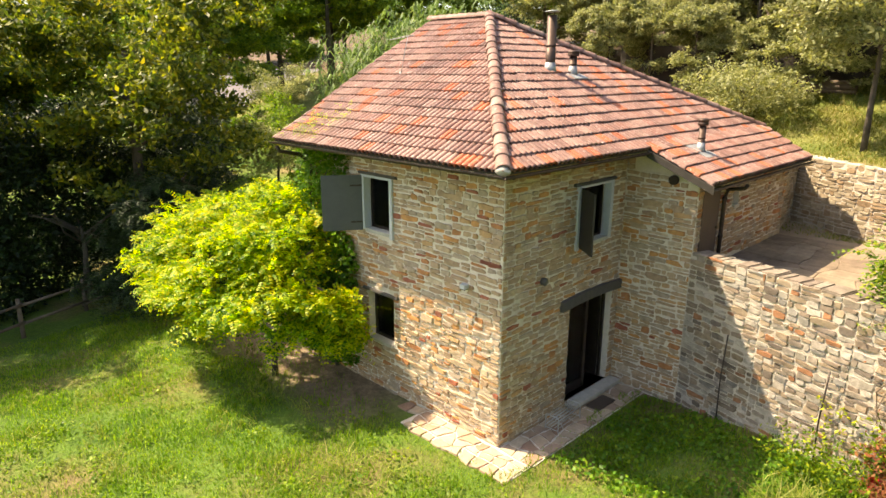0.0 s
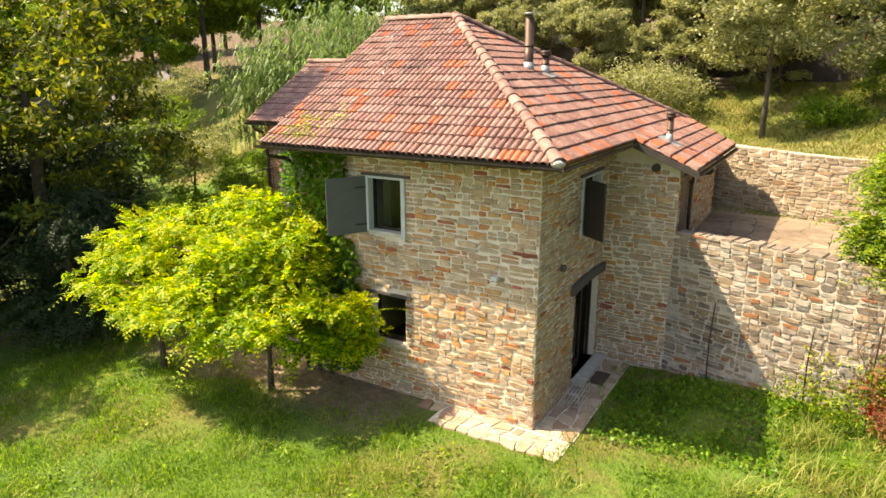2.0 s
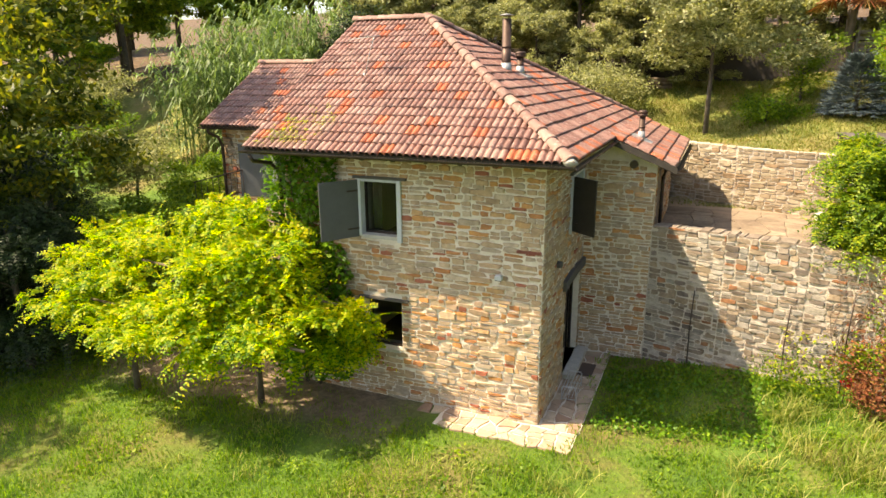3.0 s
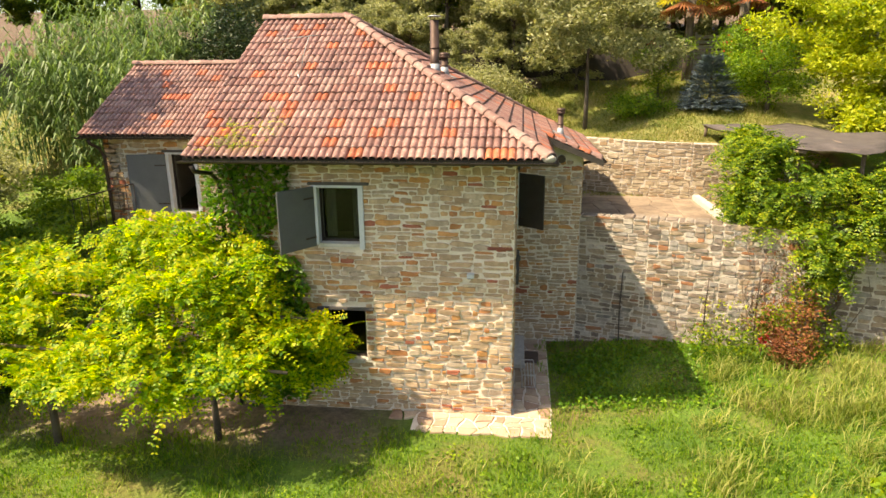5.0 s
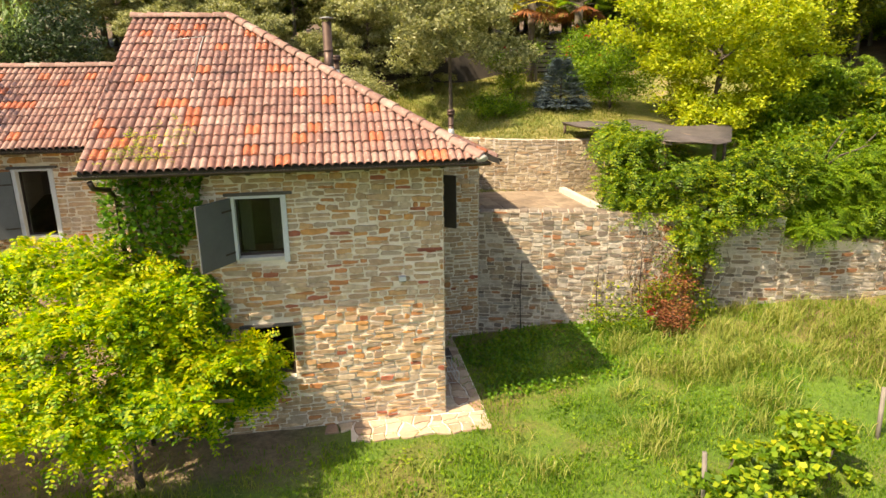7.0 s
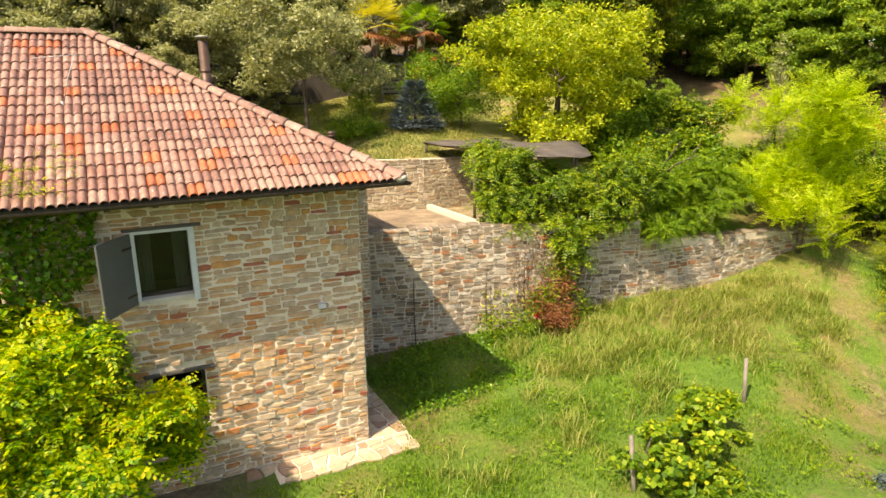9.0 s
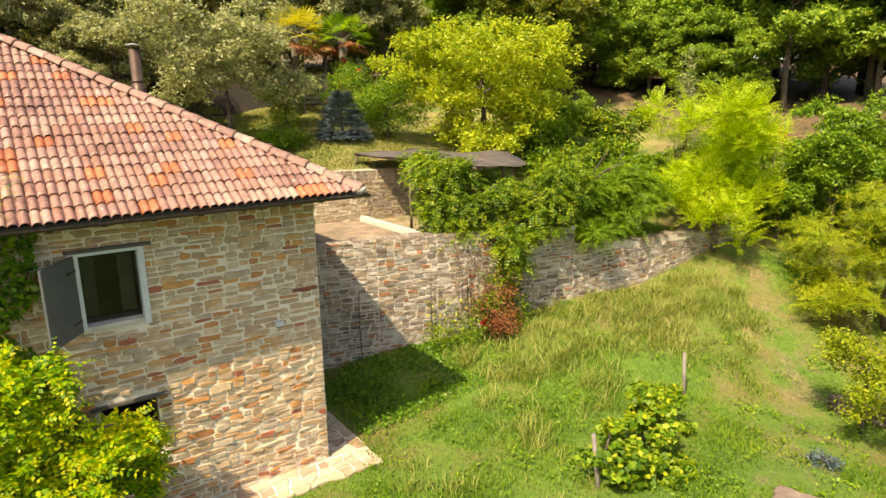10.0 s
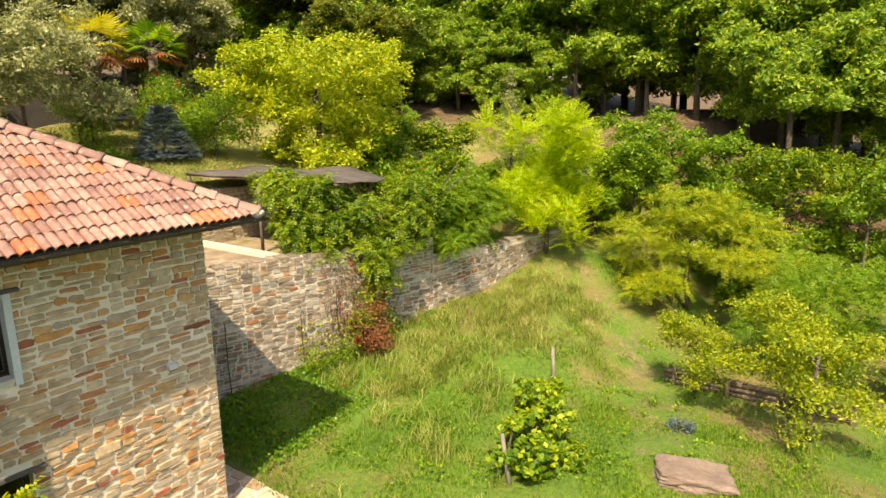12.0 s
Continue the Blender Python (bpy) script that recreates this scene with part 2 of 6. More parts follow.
c = mixc(nt, "MIX", math_node(nt, "MULTIPLY", earthy, raised), c, ramp_node(nt, noise_node(nt, 1.8, 6, 0.7, p), [(0.34, (0.16, 0.17, 0.05)), (0.48, (0.30, 0.235, 0.15)), (0.66, (0.40, 0.33, 0.23))]))
dry = math_node(nt, "MINIMUM", math_node(nt, "MAXIMUM", math_node(nt, "SUBTRACT", sep.outputs[0], 8.5), 0.0), 0.8)
c = mixc(nt, "MIX", dry, c, ramp_node(nt, noise_node(nt, 0.6, 5, 0.7, p), [(0.35, (0.13, 0.18, 0.03)), (0.52, (0.27, 0.26, 0.075)), (0.68, (0.40, 0.30, 0.15))]))
c = mixc(nt, "MIX", litter, c, ramp_node(nt, noise_node(nt, 1.2, 5, 0.7, p), [(0.35, (0.075, 0.05, 0.03)), (0.65, (0.18, 0.115, 0.065))]))
c = mixc(nt, "MULTIPLY", 0.7, c, ramp_node(nt, noise_node(nt, 9, 5, 0.75, p), [(0.3, (0.4, 0.42, 0.35)), (0.65, (1.15, 1.1, 1.0))]))
nt.links.new(c, bs.inputs["Base Color"])
bump_to(nt, bs, noise_node(nt, 14, 5, 0.75, p), 1.0, 0.06)
TURF = m
GRASS = leafy("grass_blade", [(0.15, (0.055, 0.145, 0.010)), (0.42, (0.115, 0.235, 0.013)), (0.68, (0.195, 0.30, 0.02)), (0.95, (0.34, 0.34, 0.07))], 0.6, 1.7, 0.5)
STRAW = leafy("tall_grass_blade", [(0.2, (0.13, 0.20, 0.025)), (0.6, (0.29, 0.32, 0.075)), (0.95, (0.48, 0.41, 0.19))], 0.6, 1.5, 0.45)
DRYSTRAW = leafy("dry_grass_blade", [(0.2, (0.12, 0.17, 0.025)), (0.6, (0.25, 0.25, 0.06)), (0.95, (0.46, 0.37, 0.19))], 0.6, 1.4, 0.3)
WISTERIA = leafy("wisteria_leaf", [(0.15, (0.035, 0.12, 0.005)), (0.36, (0.17, 0.31, 0.008)), (0.60, (0.38, 0.45, 0.012)), (0.90, (0.64, 0.53, 0.025))], 0.5, 1.7, 0.52)
CLIMBER = leafy("climber_leaf", [(0.2, (0.04, 0.12, 0.008)), (0.6, (0.10, 0.23, 0.012)), (0.95, (0.25, 0.36, 0.02))], 0.45, 1.5, 0.35)
VINEGREEN = leafy("pergola_leaf", [(0.22, (0.035, 0.085, 0.007)), (0.55, (0.14, 0.24, 0.012)), (0.95, (0.46, 0.45, 0.025))], 0.5, 1.5, 0.42)
OLIVE = leafy("olive_leaf", [(0.2, (0.13, 0.155, 0.065)), (0.55, (0.285, 0.30, 0.14)), (0.95, (0.48, 0.47, 0.26))], 0.5, 1.4, 0.38)
YELLOWLEAF = leafy("yellow_green_leaf", [(0.2, (0.155, 0.245, 0.014)), (0.5, (0.34, 0.40, 0.022)), (0.95, (0.56, 0.54, 0.035))], 0.5, 1.4, 0.42)
ACACIA = leafy("acacia_leaf", [(0.2, (0.20, 0.33, 0.015)), (0.5, (0.40, 0.51, 0.02)), (0.95, (0.60, 0.62, 0.05))], 0.5, 1.4, 0.45)
WOOD = leafy("woodland_leaf", [(0.2, (0.07, 0.15, 0.02)), (0.5, (0.18, 0.29, 0.03)), (0.8, (0.34, 0.42, 0.04)), (0.95, (0.42, 0.40, 0.05))], 0.5, 1.6, 0.38)
GOLDLEAF = leafy("gold_green_leaf", [(0.2, (0.03, 0.06, 0.01)), (0.5, (0.10, 0.135, 0.014)), (0.8, (0.23, 0.235, 0.02)), (0.95, (0.38, 0.27, 0.03))], 0.5, 1.6, 0.42)
LAYERLEAF = leafy("olive_gold_leaf", [(0.2, (0.10, 0.17, 0.01)), (0.5, (0.25, 0.31, 0.014)), (0.95, (0.46, 0.44, 0.025))], 0.5, 1.4, 0.35)
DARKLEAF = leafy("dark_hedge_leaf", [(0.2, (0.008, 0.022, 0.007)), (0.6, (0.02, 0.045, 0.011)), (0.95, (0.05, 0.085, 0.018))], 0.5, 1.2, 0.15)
BLUELEAF = leafy("blue_spruce_needle", [(0.2, (0.03, 0.052, 0.062)), (0.6, (0.09, 0.13, 0.15)), (0.95, (0.24, 0.29, 0.31))], 0.6, 1.0, 0.1)
REEDLEAF = leafy("reed_leaf", [(0.2, (0.07, 0.13, 0.04)), (0.55, (0.145, 0.235, 0.075)), (0.95, (0.32, 0.40, 0.19))], 0.5, 1.4, 0.4)
SHRUBLEAF = leafy("shrub_leaf", [(0.2, (0.052, 0.12, 0.009)), (0.5, (0.14, 0.255, 0.016)), (0.95, (0.31, 0.385, 0.022))], 0.5, 1.5, 0.42)
DEADLEAF = leafy("withered_leaf", [(0.2, (0.12, 0.035, 0.018)), (0.6, (0.24, 0.08, 0.03)), (0.95, (0.33, 0.20, 0.07))], 0.8, 1.2, 0.2)
REDFLOWER = leafy("red_petal", [(0.2, (0.45, 0.012, 0.02)), (0.95, (0.65, 0.03, 0.04))], 0.5, 1.2, 0.3)
PALMYELLOW = leafy("yellow_palm_leaf", [(0.2, (0.35, 0.35, 0.03)), (0.95, (0.60, 0.50, 0.05))], 0.5, 1.3, 0.35)


# ---- mesh helpers ----
def solid(name, bm, material, parent=None, label=""):
    me = bpy.data.meshes.new(name)
    bm.to_mesh(me)
    bm.free()
    me.materials.append(material)
    ob = new(name, me)
    if parent is not None:
        ob.parent = parent
    if label:
        ob["label"] = label
    return ob


part = solid


def thing(name, label, category, at=(0, 0, 0), group="", turn=0.0):
    ob = new(name)
    ob.empty_display_size = 0.2
    ob.matrix_basis = pose(*at, 0, 0, turn)
    return tagged(ob, label, category, group)


def box(bm, x0, x1, y0, y1, z0, z1, bevel=0.0):
    r = bmesh.ops.create_cube(bm, size=1, matrix=Matrix.LocRotScale(((x0 + x1) / 2, (y0 + y1) / 2, (z0 + z1) / 2), None, (abs(x1 - x0), abs(y1 - y0), abs(z1 - z0))))
    if bevel:
        es = list({e for v in r["verts"] for e in v.link_edges})
        bmesh.ops.bevel(bm, geom=es, offset=bevel, segments=2, affect="EDGES")
    return bm


def boxed(x0, x1, y0, y1, z0, z1, bevel=0.0):
    return box(bmesh.new(), x0, x1, y0, y1, z0, z1, bevel)


def tube(bm, path, radii, sides=8, cap=True):
    """A round bar along a path of points, with a radius at each."""
    rings = []
    pts = [Vector(q) for q in path]
    for i, q in enumerate(pts):
        way = (pts[min(i + 1, len(pts) - 1)] - pts[max(i - 1, 0)]).normalized()
        side = way.cross(Vector((0, 0, 1)) if abs(way.z) < 0.95 else Vector((1, 0, 0))).normalized()
        up = side.cross(way)
        r = radii[i] if isinstance(radii, (list, tuple)) else radii
        rings.append([bm.verts.new(q + (side * math.cos(a) + up * math.sin(a)) * r) for a in (2 * math.pi * k / sides for k in range(sides))])
    for a, b in zip(rings, rings[1:]):
        for k in range(sides):
            bm.faces.new((a[k], a[(k + 1) % sides], b[(k + 1) % sides], b[k])).smooth = True
    if cap:
        bm.faces.new(rings[0][::-1])
        bm.faces.new(rings[-1])
    return bm


def mesh_of_quads(name, quads, material):
    """One mesh from an array of n quads (n, 4, 3)."""
    q = np.asarray(quads, dtype=np.float32)
    n = len(q)
    me = bpy.data.meshes.new(name)
    me.vertices.add(n * 4)
    me.vertices.foreach_set("co", q.reshape(-1))
    me.loops.add(n * 4)
    me.loops.foreach_set("vertex_index", np.arange(n * 4, dtype=np.int32))
    me.polygons.add(n)
    me.polygons.foreach_set("loop_start", np.arange(0, n * 4, 4, dtype=np.int32))
    me.update(calc_edges=True)
    me.materials.append(material)
    return me


rng = np.random.default_rng(7)


def unit(v):
    return v / np.maximum(np.linalg.norm(v, axis=-1, keepdims=True), 1e-9)


def leaves(centres, size, droop=0.3, slim=0.45, outward=None):
    """A leaf at each centre: a pointed quad, turned at random and partly facing up or outward."""
    n = len(centres)
    along = unit(rng.normal(size=(n, 3)) * (1, 1, 0.6) - (0, 0, droop))
    face = unit(rng.normal(size=(n, 3)) * 0.7 + (0, 0, 0.8) + (0 if outward is None else outward * 0.6))
    side = unit(np.cross(along, face))
    s = size * rng.uniform(0.65, 1.3, (n, 1))
    bend = unit(np.cross(side, along)) * s * 0.12
    a, d = centres - along * s * 0.5, centres + along * s * 0.5
    return np.stack([a, centres + side * s * slim * 0.5 - bend, d, centres - side * s * slim * 0.5 - bend], 1)


def fronds(bases, ways, length, pairs, leaf, droop=0.5, slim=0.4):
    """Feathered leaves: leaflets in pairs along a drooping midrib."""
    n = len(bases)
    ways = unit(ways)
    ln = length * rng.uniform(0.6, 1.25, (n, 1))
    side = unit(np.cross(ways, np.array((0, 0, 1.0)) + rng.normal(size=(n, 3)) * 0.25))
    out = []
    for k in range(pairs):
        f = (k + 0.6) / pairs
        mid = bases + ways * ln * f - np.array((0, 0, 1.0)) * ln * droop * f * f
        run = unit(ways - np.array((0, 0, 1.0)) * 2 * droop * f)
        s = leaf * (1.0 - 0.45 * f)
        for sgn in (-1, 1):
            al = unit(side * sgn + run * 0.45 - np.array((0, 0, 0.25)) + rng.normal(size=(n, 3)) * 0.12)
            wd = unit(np.cross(al, np.cross(side, run)))
            tip = mid + al * s
            c = mid + al * s * 0.45
            out.append(np.stack([mid, c + wd * s * slim * 0.5, tip, c - wd * s * slim * 0.5], 1))
    return np.concatenate(out)


def lumps_points(lumps, n, shell=0.35):
    """Points in a heap of ellipsoids (x, y, z, rx, ry, rz), more of them near the skins; with the outward way."""
    w = np.array([(l[3] * l[4] + l[4] * l[5] + l[3] * l[5]) for l in lumps])
    pick = rng.choice(len(lumps), n, p=w / w.sum())
    L = np.array(lumps)[pick]
    d = unit(rng.normal(size=(n, 3)))
    r = 1.0 - shell * rng.random((n, 1)) ** 1.3
    r *= 1 + 0.16 * np.sin(d[:, :1] * 5 + pick[:, None]) * np.cos(d[:, 1:2] * 6 + pick[:, None] * 2)
    return L[:, :3] + d * r * L[:, 3:], d


def clumped(lumps, clumps, per, spread, size, droop=0.3, slim=0.45, shell=0.4):
    c, d = lumps_points(lumps, clumps, shell)
    keep = np.repeat(c, per, 0) + rng.normal(size=(clumps * per, 3)) * spread * (1, 1, 0.6)
    return leaves(keep, size, droop, slim, np.repeat(d, per, 0))


def tiers(lumps, per, size, flat, seed=1):
    """Breaks lumps into many small flat lumps on their skins, so that light and gaps show between."""
    r = random.Random(seed)
    out = []
    for x, y, z, a, b, c in lumps:
        for _ in range(per):
            d = Vector((r.gauss(0, 1), r.gauss(0, 1), r.gauss(0.35, 1))).normalized()
            k = r.uniform(0.55, 1.0)
            s = size * r.uniform(0.6, 1.3)
            out.append((x + d.x * a * k, y + d.y * b * k, z + d.z * c * k, s, s, s * flat))
    return out


def smooth(a, b, x):
    t = np.clip((np.asarray(x, float) - a) / (b - a), 0, 1)
    return t * t * (3 - 2 * t)


# ---- ground ----
WALL_Y = (-40.0, -17.0, -11.5, -9.0, -7.0, -4.8, -3.2, -1.6, 0.3)
WALL_X = (1.0, 1.3, 1.6, 2.0, 2.5, 3.05, 3.5, 3.98, 3.98)


def wall_x(y):
    return np.interp(y, WALL_Y, WALL_X)


def lawn_z(x, y):
    z = 0.42 * smooth(-1, -4, y) * smooth(-2, 3, x) + 0.8 * smooth(-4, -10, y) * smooth(-4.5, 0.5, x) + 1.0 * smooth(-10.5, -17, y) * smooth(-5, 1, x)
    z = z - 0.45 * smooth(-2, -5, x) * smooth(-6, -11, y) - 0.2 * smooth(-2, -5, x) * smooth(1, 5, y) - 0.4 * smooth(9, 14, y)
    z = z + 2.8 * smooth(1.5, 4.0, x) * smooth(6.2, 7.0, y) + 4.6 * smooth(-20, -33, y) * smooth(-30, -2, x)
    return z


def back_x(y):
    """Where the wall behind the terrace stands."""
    return np.interp(y, (-9.3, -5.4, -3.4, -1.35, -1.05, -1.0, 5.0), (8.9, 9.0, 9.7, 10.8, 10.8, 9.1, 9.1))


def ground_z(x, y):
    x, y = np.asarray(x, float), np.asarray(y, float)
    low = lawn_z(x, y)
    terrace = np.where(y > -9.2, 2.93, 2.65)
    bank = 4.66 + 0.19 * np.maximum(x - 9, 0) - 0.09 * np.maximum(x - 26, 0) + 2.0 * smooth(-20, -33, y)
    bank = bank + 0.37 * smooth(-4.0, -6.5, y) * smooth(9.3, 11.5, x) - 0.5 * smooth(-5.0, -2.6, y) * smooth(6.0, 3.0, y) * smooth(9.5, 12.0, x) * smooth(17.0, 13.5, x)
    foot = 2.65 - 0.4 * smooth(-12, -17, y) + 4.6 * smooth(-20, -33, y)
    up = np.where(y > -9.2, np.where(x > back_x(y), bank, terrace), foot + (bank - foot) * smooth(2.5, 9.5, x))
    up = np.where((y > -1.6) & (y < 6.3) & (x < 9.1), 0.0, up)
    north = low + (bank - low) * smooth(4, 15, x)
    up = np.where(y >= 6.3, north, up)
    east = x > wall_x(y) + 0.25
    return np.where(east | (y >= 6.3), up, low)


def axis_steps(near0, near1, step, far):
    a = list(np.arange(near0, near1 + 1e-6, step))
    left, right, s = [], [], step
    p, q = near0, near1
    while p > -far or q < far:
        s *= 1.25
        p, q = p - s, q + s
        left.append(max(p, -far))
        right.append(min(q, far))
    return np.array(sorted(set(left)) + a + sorted(set(right)))


gx, gy = axis_steps(-14, 14, 0.2, 900), axis_steps(-20, 16, 0.2, 900)
GX, GY = np.meshgrid(gx, gy, indexing="ij")
GZ = ground_z(GX, GY)
rough_bits = np.array([[noise.noise((x * 0.7, y * 0.7, 0.3)) * 0.06 + noise.noise((x * 2.7, y * 2.7, 3.3)) * 0.025 for y in gy] for x in gx])
near_house = (GX > -1.2) & (GX < 9.2) & (GY > -1.2) & (GY < 6.6)
on_terrace = (GX > wall_x(GY)) & (GX < back_x(GY) + 0.2) & (GY > -9.2) & (GY < 0)
GZ = GZ + np.where(near_house | on_terrace, 0, rough_bits)
me = bpy.data.meshes.new("ground")
nx, ny = len(gx), len(gy)
idx = np.arange(nx * ny).reshape(nx, ny)
me.from_pydata(np.stack([GX, GY, GZ], -1).reshape(-1, 3).tolist(), [], np.stack([idx[:-1, :-1], idx[1:, :-1], idx[1:, 1:], idx[:-1, 1:]], -1).reshape(-1, 4).tolist())
me.polygons.foreach_set("use_smooth", [True] * len(me.polygons))
me.materials.append(TURF)
tagged(new("ground", me), "uneven green turf with straw-coloured dry patches", "ground", kind="structure")


def ground_at(x, y):
    return float(ground_z(x, y))


# ---- rubble walls ----
def stone_mesh(seed):
    """One squarish stone, about 1 x 1 x 1: face towards -y, rounded and chipped; the back is left off."""
    r = random.Random(seed)
    bm = bmesh.new()
    base = [(-0.5, -0.5), (-0.1, -0.52), (0.2, -0.5), (0.5, -0.48), (0.52, 0.05), (0.5, 0.48), (0.15, 0.5), (-0.25, 0.52), (-0.5, 0.46), (-0.52, -0.05)]
    base = [(a + r.uniform(-0.07, 0.06), b + r.uniform(-0.13, 0.10)) for a, b in base]
    base = [(a * 0.97, b * 0.93) if abs(a) > 0.4 and abs(b) > 0.35 else (a, b) for a, b in base]
    rings = []
    for depth, k in ((0.6, 1.0), (-0.25 + r.uniform(-0.1, 0.1), 0.985), (-0.5, 0.9)):
        rings.append([bm.verts.new((a * k, depth + (r.uniform(-0.12, 0.12) if k < 0.9 else 0), b * k)) for a, b in base])
    n = len(base)
    for a, b in zip(rings, rings[1:]):
        for i in range(n):
            bm.faces.new((a[i], a[(i + 1) % n], b[(i + 1) % n], b[i]))
    bm.faces.new(rings[-1])
    bmesh.ops.recalc_face_normals(bm, faces=bm.faces)
    me = bpy.data.meshes.new("stone")
    bm.to_mesh(me)
    bm.free()
    return me


STONE_MESHES = {}


def stones_for(material):
    if material.name not in STONE_MESHES:
        made = []
        for s in range(14):
            me = stone_mesh(s)
            me.materials.append(material)
            made.append(me)
        STONE_MESHES[material.name] = made
    return STONE_MESHES[material.name]


PENDING = []


def lay_stones(parent, p0, p1, low, high, holes, material, seed, rows=(0.11, 0.23), widths=(0.2, 0.52), near=lambda s, z: 0.0, proud=0.02):
    """Plans rough courses on the wall face from p0 to p1 (the outer side lies to the right of the way), between low(s) and high(s), round the holes (s0, s1, z0, z1)."""
    r = random.Random(seed)
    p0, p1 = Vector((*p0, 0)), Vector((*p1, 0))
    u = (p1 - p0).normalized()
    length = (p1 - p0).length
    turn = math.atan2(u.y, u.x)
    spots = []
    z = min(low(0), low(length / 2), low(length))
    top = max(high(0), high(length / 2), high(length))
    while z < top:
        h = r.uniform(*rows)
        if top - z - h < rows[0]:
            h = max(top - z, 0.05)
        calm = min(max((top - z) / 0.7, 0.0), 1.0)
        s = -r.uniform(0, 0.2)
        while s < length:
            w = min(r.uniform(*widths), h * 3.6)
            a, b = max(s, 0.0), min(s + w, length)
            s += w
            wob = calm * 0.05 * math.sin(s * 1.1 + z * 2.1) + calm * 0.025 * math.sin(s * 3.1 + z * 4.3)
            zc = z + h / 2 + wob
            for h0, h1, z0, z1 in holes:
                if z0 - h * 0.45 < zc < z1 + h * 0.45:
                    if h0 <= (a + b) / 2 <= h1:
                        a, b = (a, min(b, h0)) if (a < h0) else (max(a, h1), b)
                    elif a < h0 < b:
                        b = h0
                    elif a < h1 < b:
                        a = h1
            if b - a < 0.05:
                continue
            mid = (a + b) / 2
            if zc - h / 2 < low(mid) - 0.06 or zc + h / 2 > high(mid) + 0.05:
                continue
            layers = [(zc, h)]
            if h > 0.125:
                f = r.uniform(0.36, 0.64)
                layers = [(zc - h * (1 - f) / 2, h * f), (zc + h * f / 2, h * (1 - f))]
                if h > 0.195 and r.random() < 0.12:
                    layers = [(zc + h * (k - 1) / 3, h / 3) for k in range(3)]
                elif h < 0.16 and r.random() < 0.3:
                    layers = [(zc, h)]
            bits = []
            for zl, hl in layers:
                if b - a > 0.3 and r.random() < 0.4:
                    f = r.uniform(0.3, 0.7)
                    bits += [(a + (b - a) * f / 2, zl, (b - a) * f, hl), (b - (b - a) * (1 - f) / 2, zl, (b - a) * (1 - f), hl)]
                else:
                    bits.append((mid, zl, b - a, hl))
            for s_, z_, w_, h_ in bits:
                spots.append((near(s_, z_), s_, z_ + r.uniform(-0.008, 0.008), w_ - r.uniform(0.012, 0.034), (h_ - 0.017) * r.uniform(0.82, 1.08), r.uniform(0.05, 0.085), r.randrange(14), r.uniform(-3, 3)))
        z += h
    PENDING.append((parent, p0, u, turn, spots, material, proud))


def set_stones():
    """The nearest stones become pieces of their own; the rest of a wall is one joined piece."""
    for parent, p0, u, turn, spots, material, proud in PENDING:
        spots.sort(key=lambda q: q[0])
        meshes = stones_for(material)
        out = Vector((u.y, -u.x, 0))
        rest_v, rest_f, count = [], [], 0
        for i, (_, s, z, w, h, d, kind, lean) in enumerate(spots):
            place = p0 + u * s + out * (proud - d * 0.5 + random.uniform(-0.008, 0.008)) + Vector((0, 0, z))
            m = Matrix.LocRotScale(place, Euler((radians(random.uniform(-7, 7)), radians(lean), turn + radians(random.uniform(-8, 8)))), (w, d, h))
            if i < 300:
                ob = new("stone", meshes[kind])
                ob.parent = parent
                ob.matrix_basis = parent.matrix_basis.inverted() @ m
            else:
                me = meshes[kind]
                co = np.empty(len(me.vertices) * 3)
                me.vertices.foreach_get("co", co)
                co = co.reshape(-1, 3) @ np.array(m.to_3x3()).T + np.array(m.translation)
                rest_v.append(co)
                rest_f += [tuple(v + count for v in pl.vertices) for pl in me.polygons]
                count += len(co)
        if rest_v:
            me = bpy.data.meshes.new("stonework")
            me.from_pydata(np.concatenate(rest_v).tolist(), [], rest_f)
            me.materials.append(material)
            ob = new("stonework", me)
            ob.parent = parent
            ob.matrix_basis = parent.matrix_basis.inverted()
            tagged(ob, kind="stuff")


def wall_core(name, p0, p1, low, high, thick, holes, material, label):
    """A straight wall with openings: its outer face runs from p0 to p1, outer side to the right of the way."""
    p0, p1 = Vector((*p0, 0)), Vector((*p1, 0))
    u = (p1 - p0).normalized()
    L = (p1 - p0).length
    cuts_s = sorted({0.0, L, *[h for q in holes for h in q[:2]]})
    cuts_z = sorted({low, high, *[h for q in holes for h in q[2:]]})
    bm = bmesh.new()
    for a, b in zip(cuts_s, cuts_s[1:]):
        for c, d in zip(cuts_z, cuts_z[1:]):
            if any(q[0] < (a + b) / 2 < q[1] and q[2] < (c + d) / 2 < q[3] for q in holes):
                continue
            box(bm, a, b, 0, thick, c, d)
    bmesh.ops.remove_doubles(bm, verts=bm.verts, dist=0.0005)
    ob = solid(name, bm, material)
    ob.matrix_basis = Matrix.Translation(p0) @ Matrix.Rotation(math.atan2(u.y, u.x), 4, "Z")
    return tagged(ob, label, "wall", kind="structure")


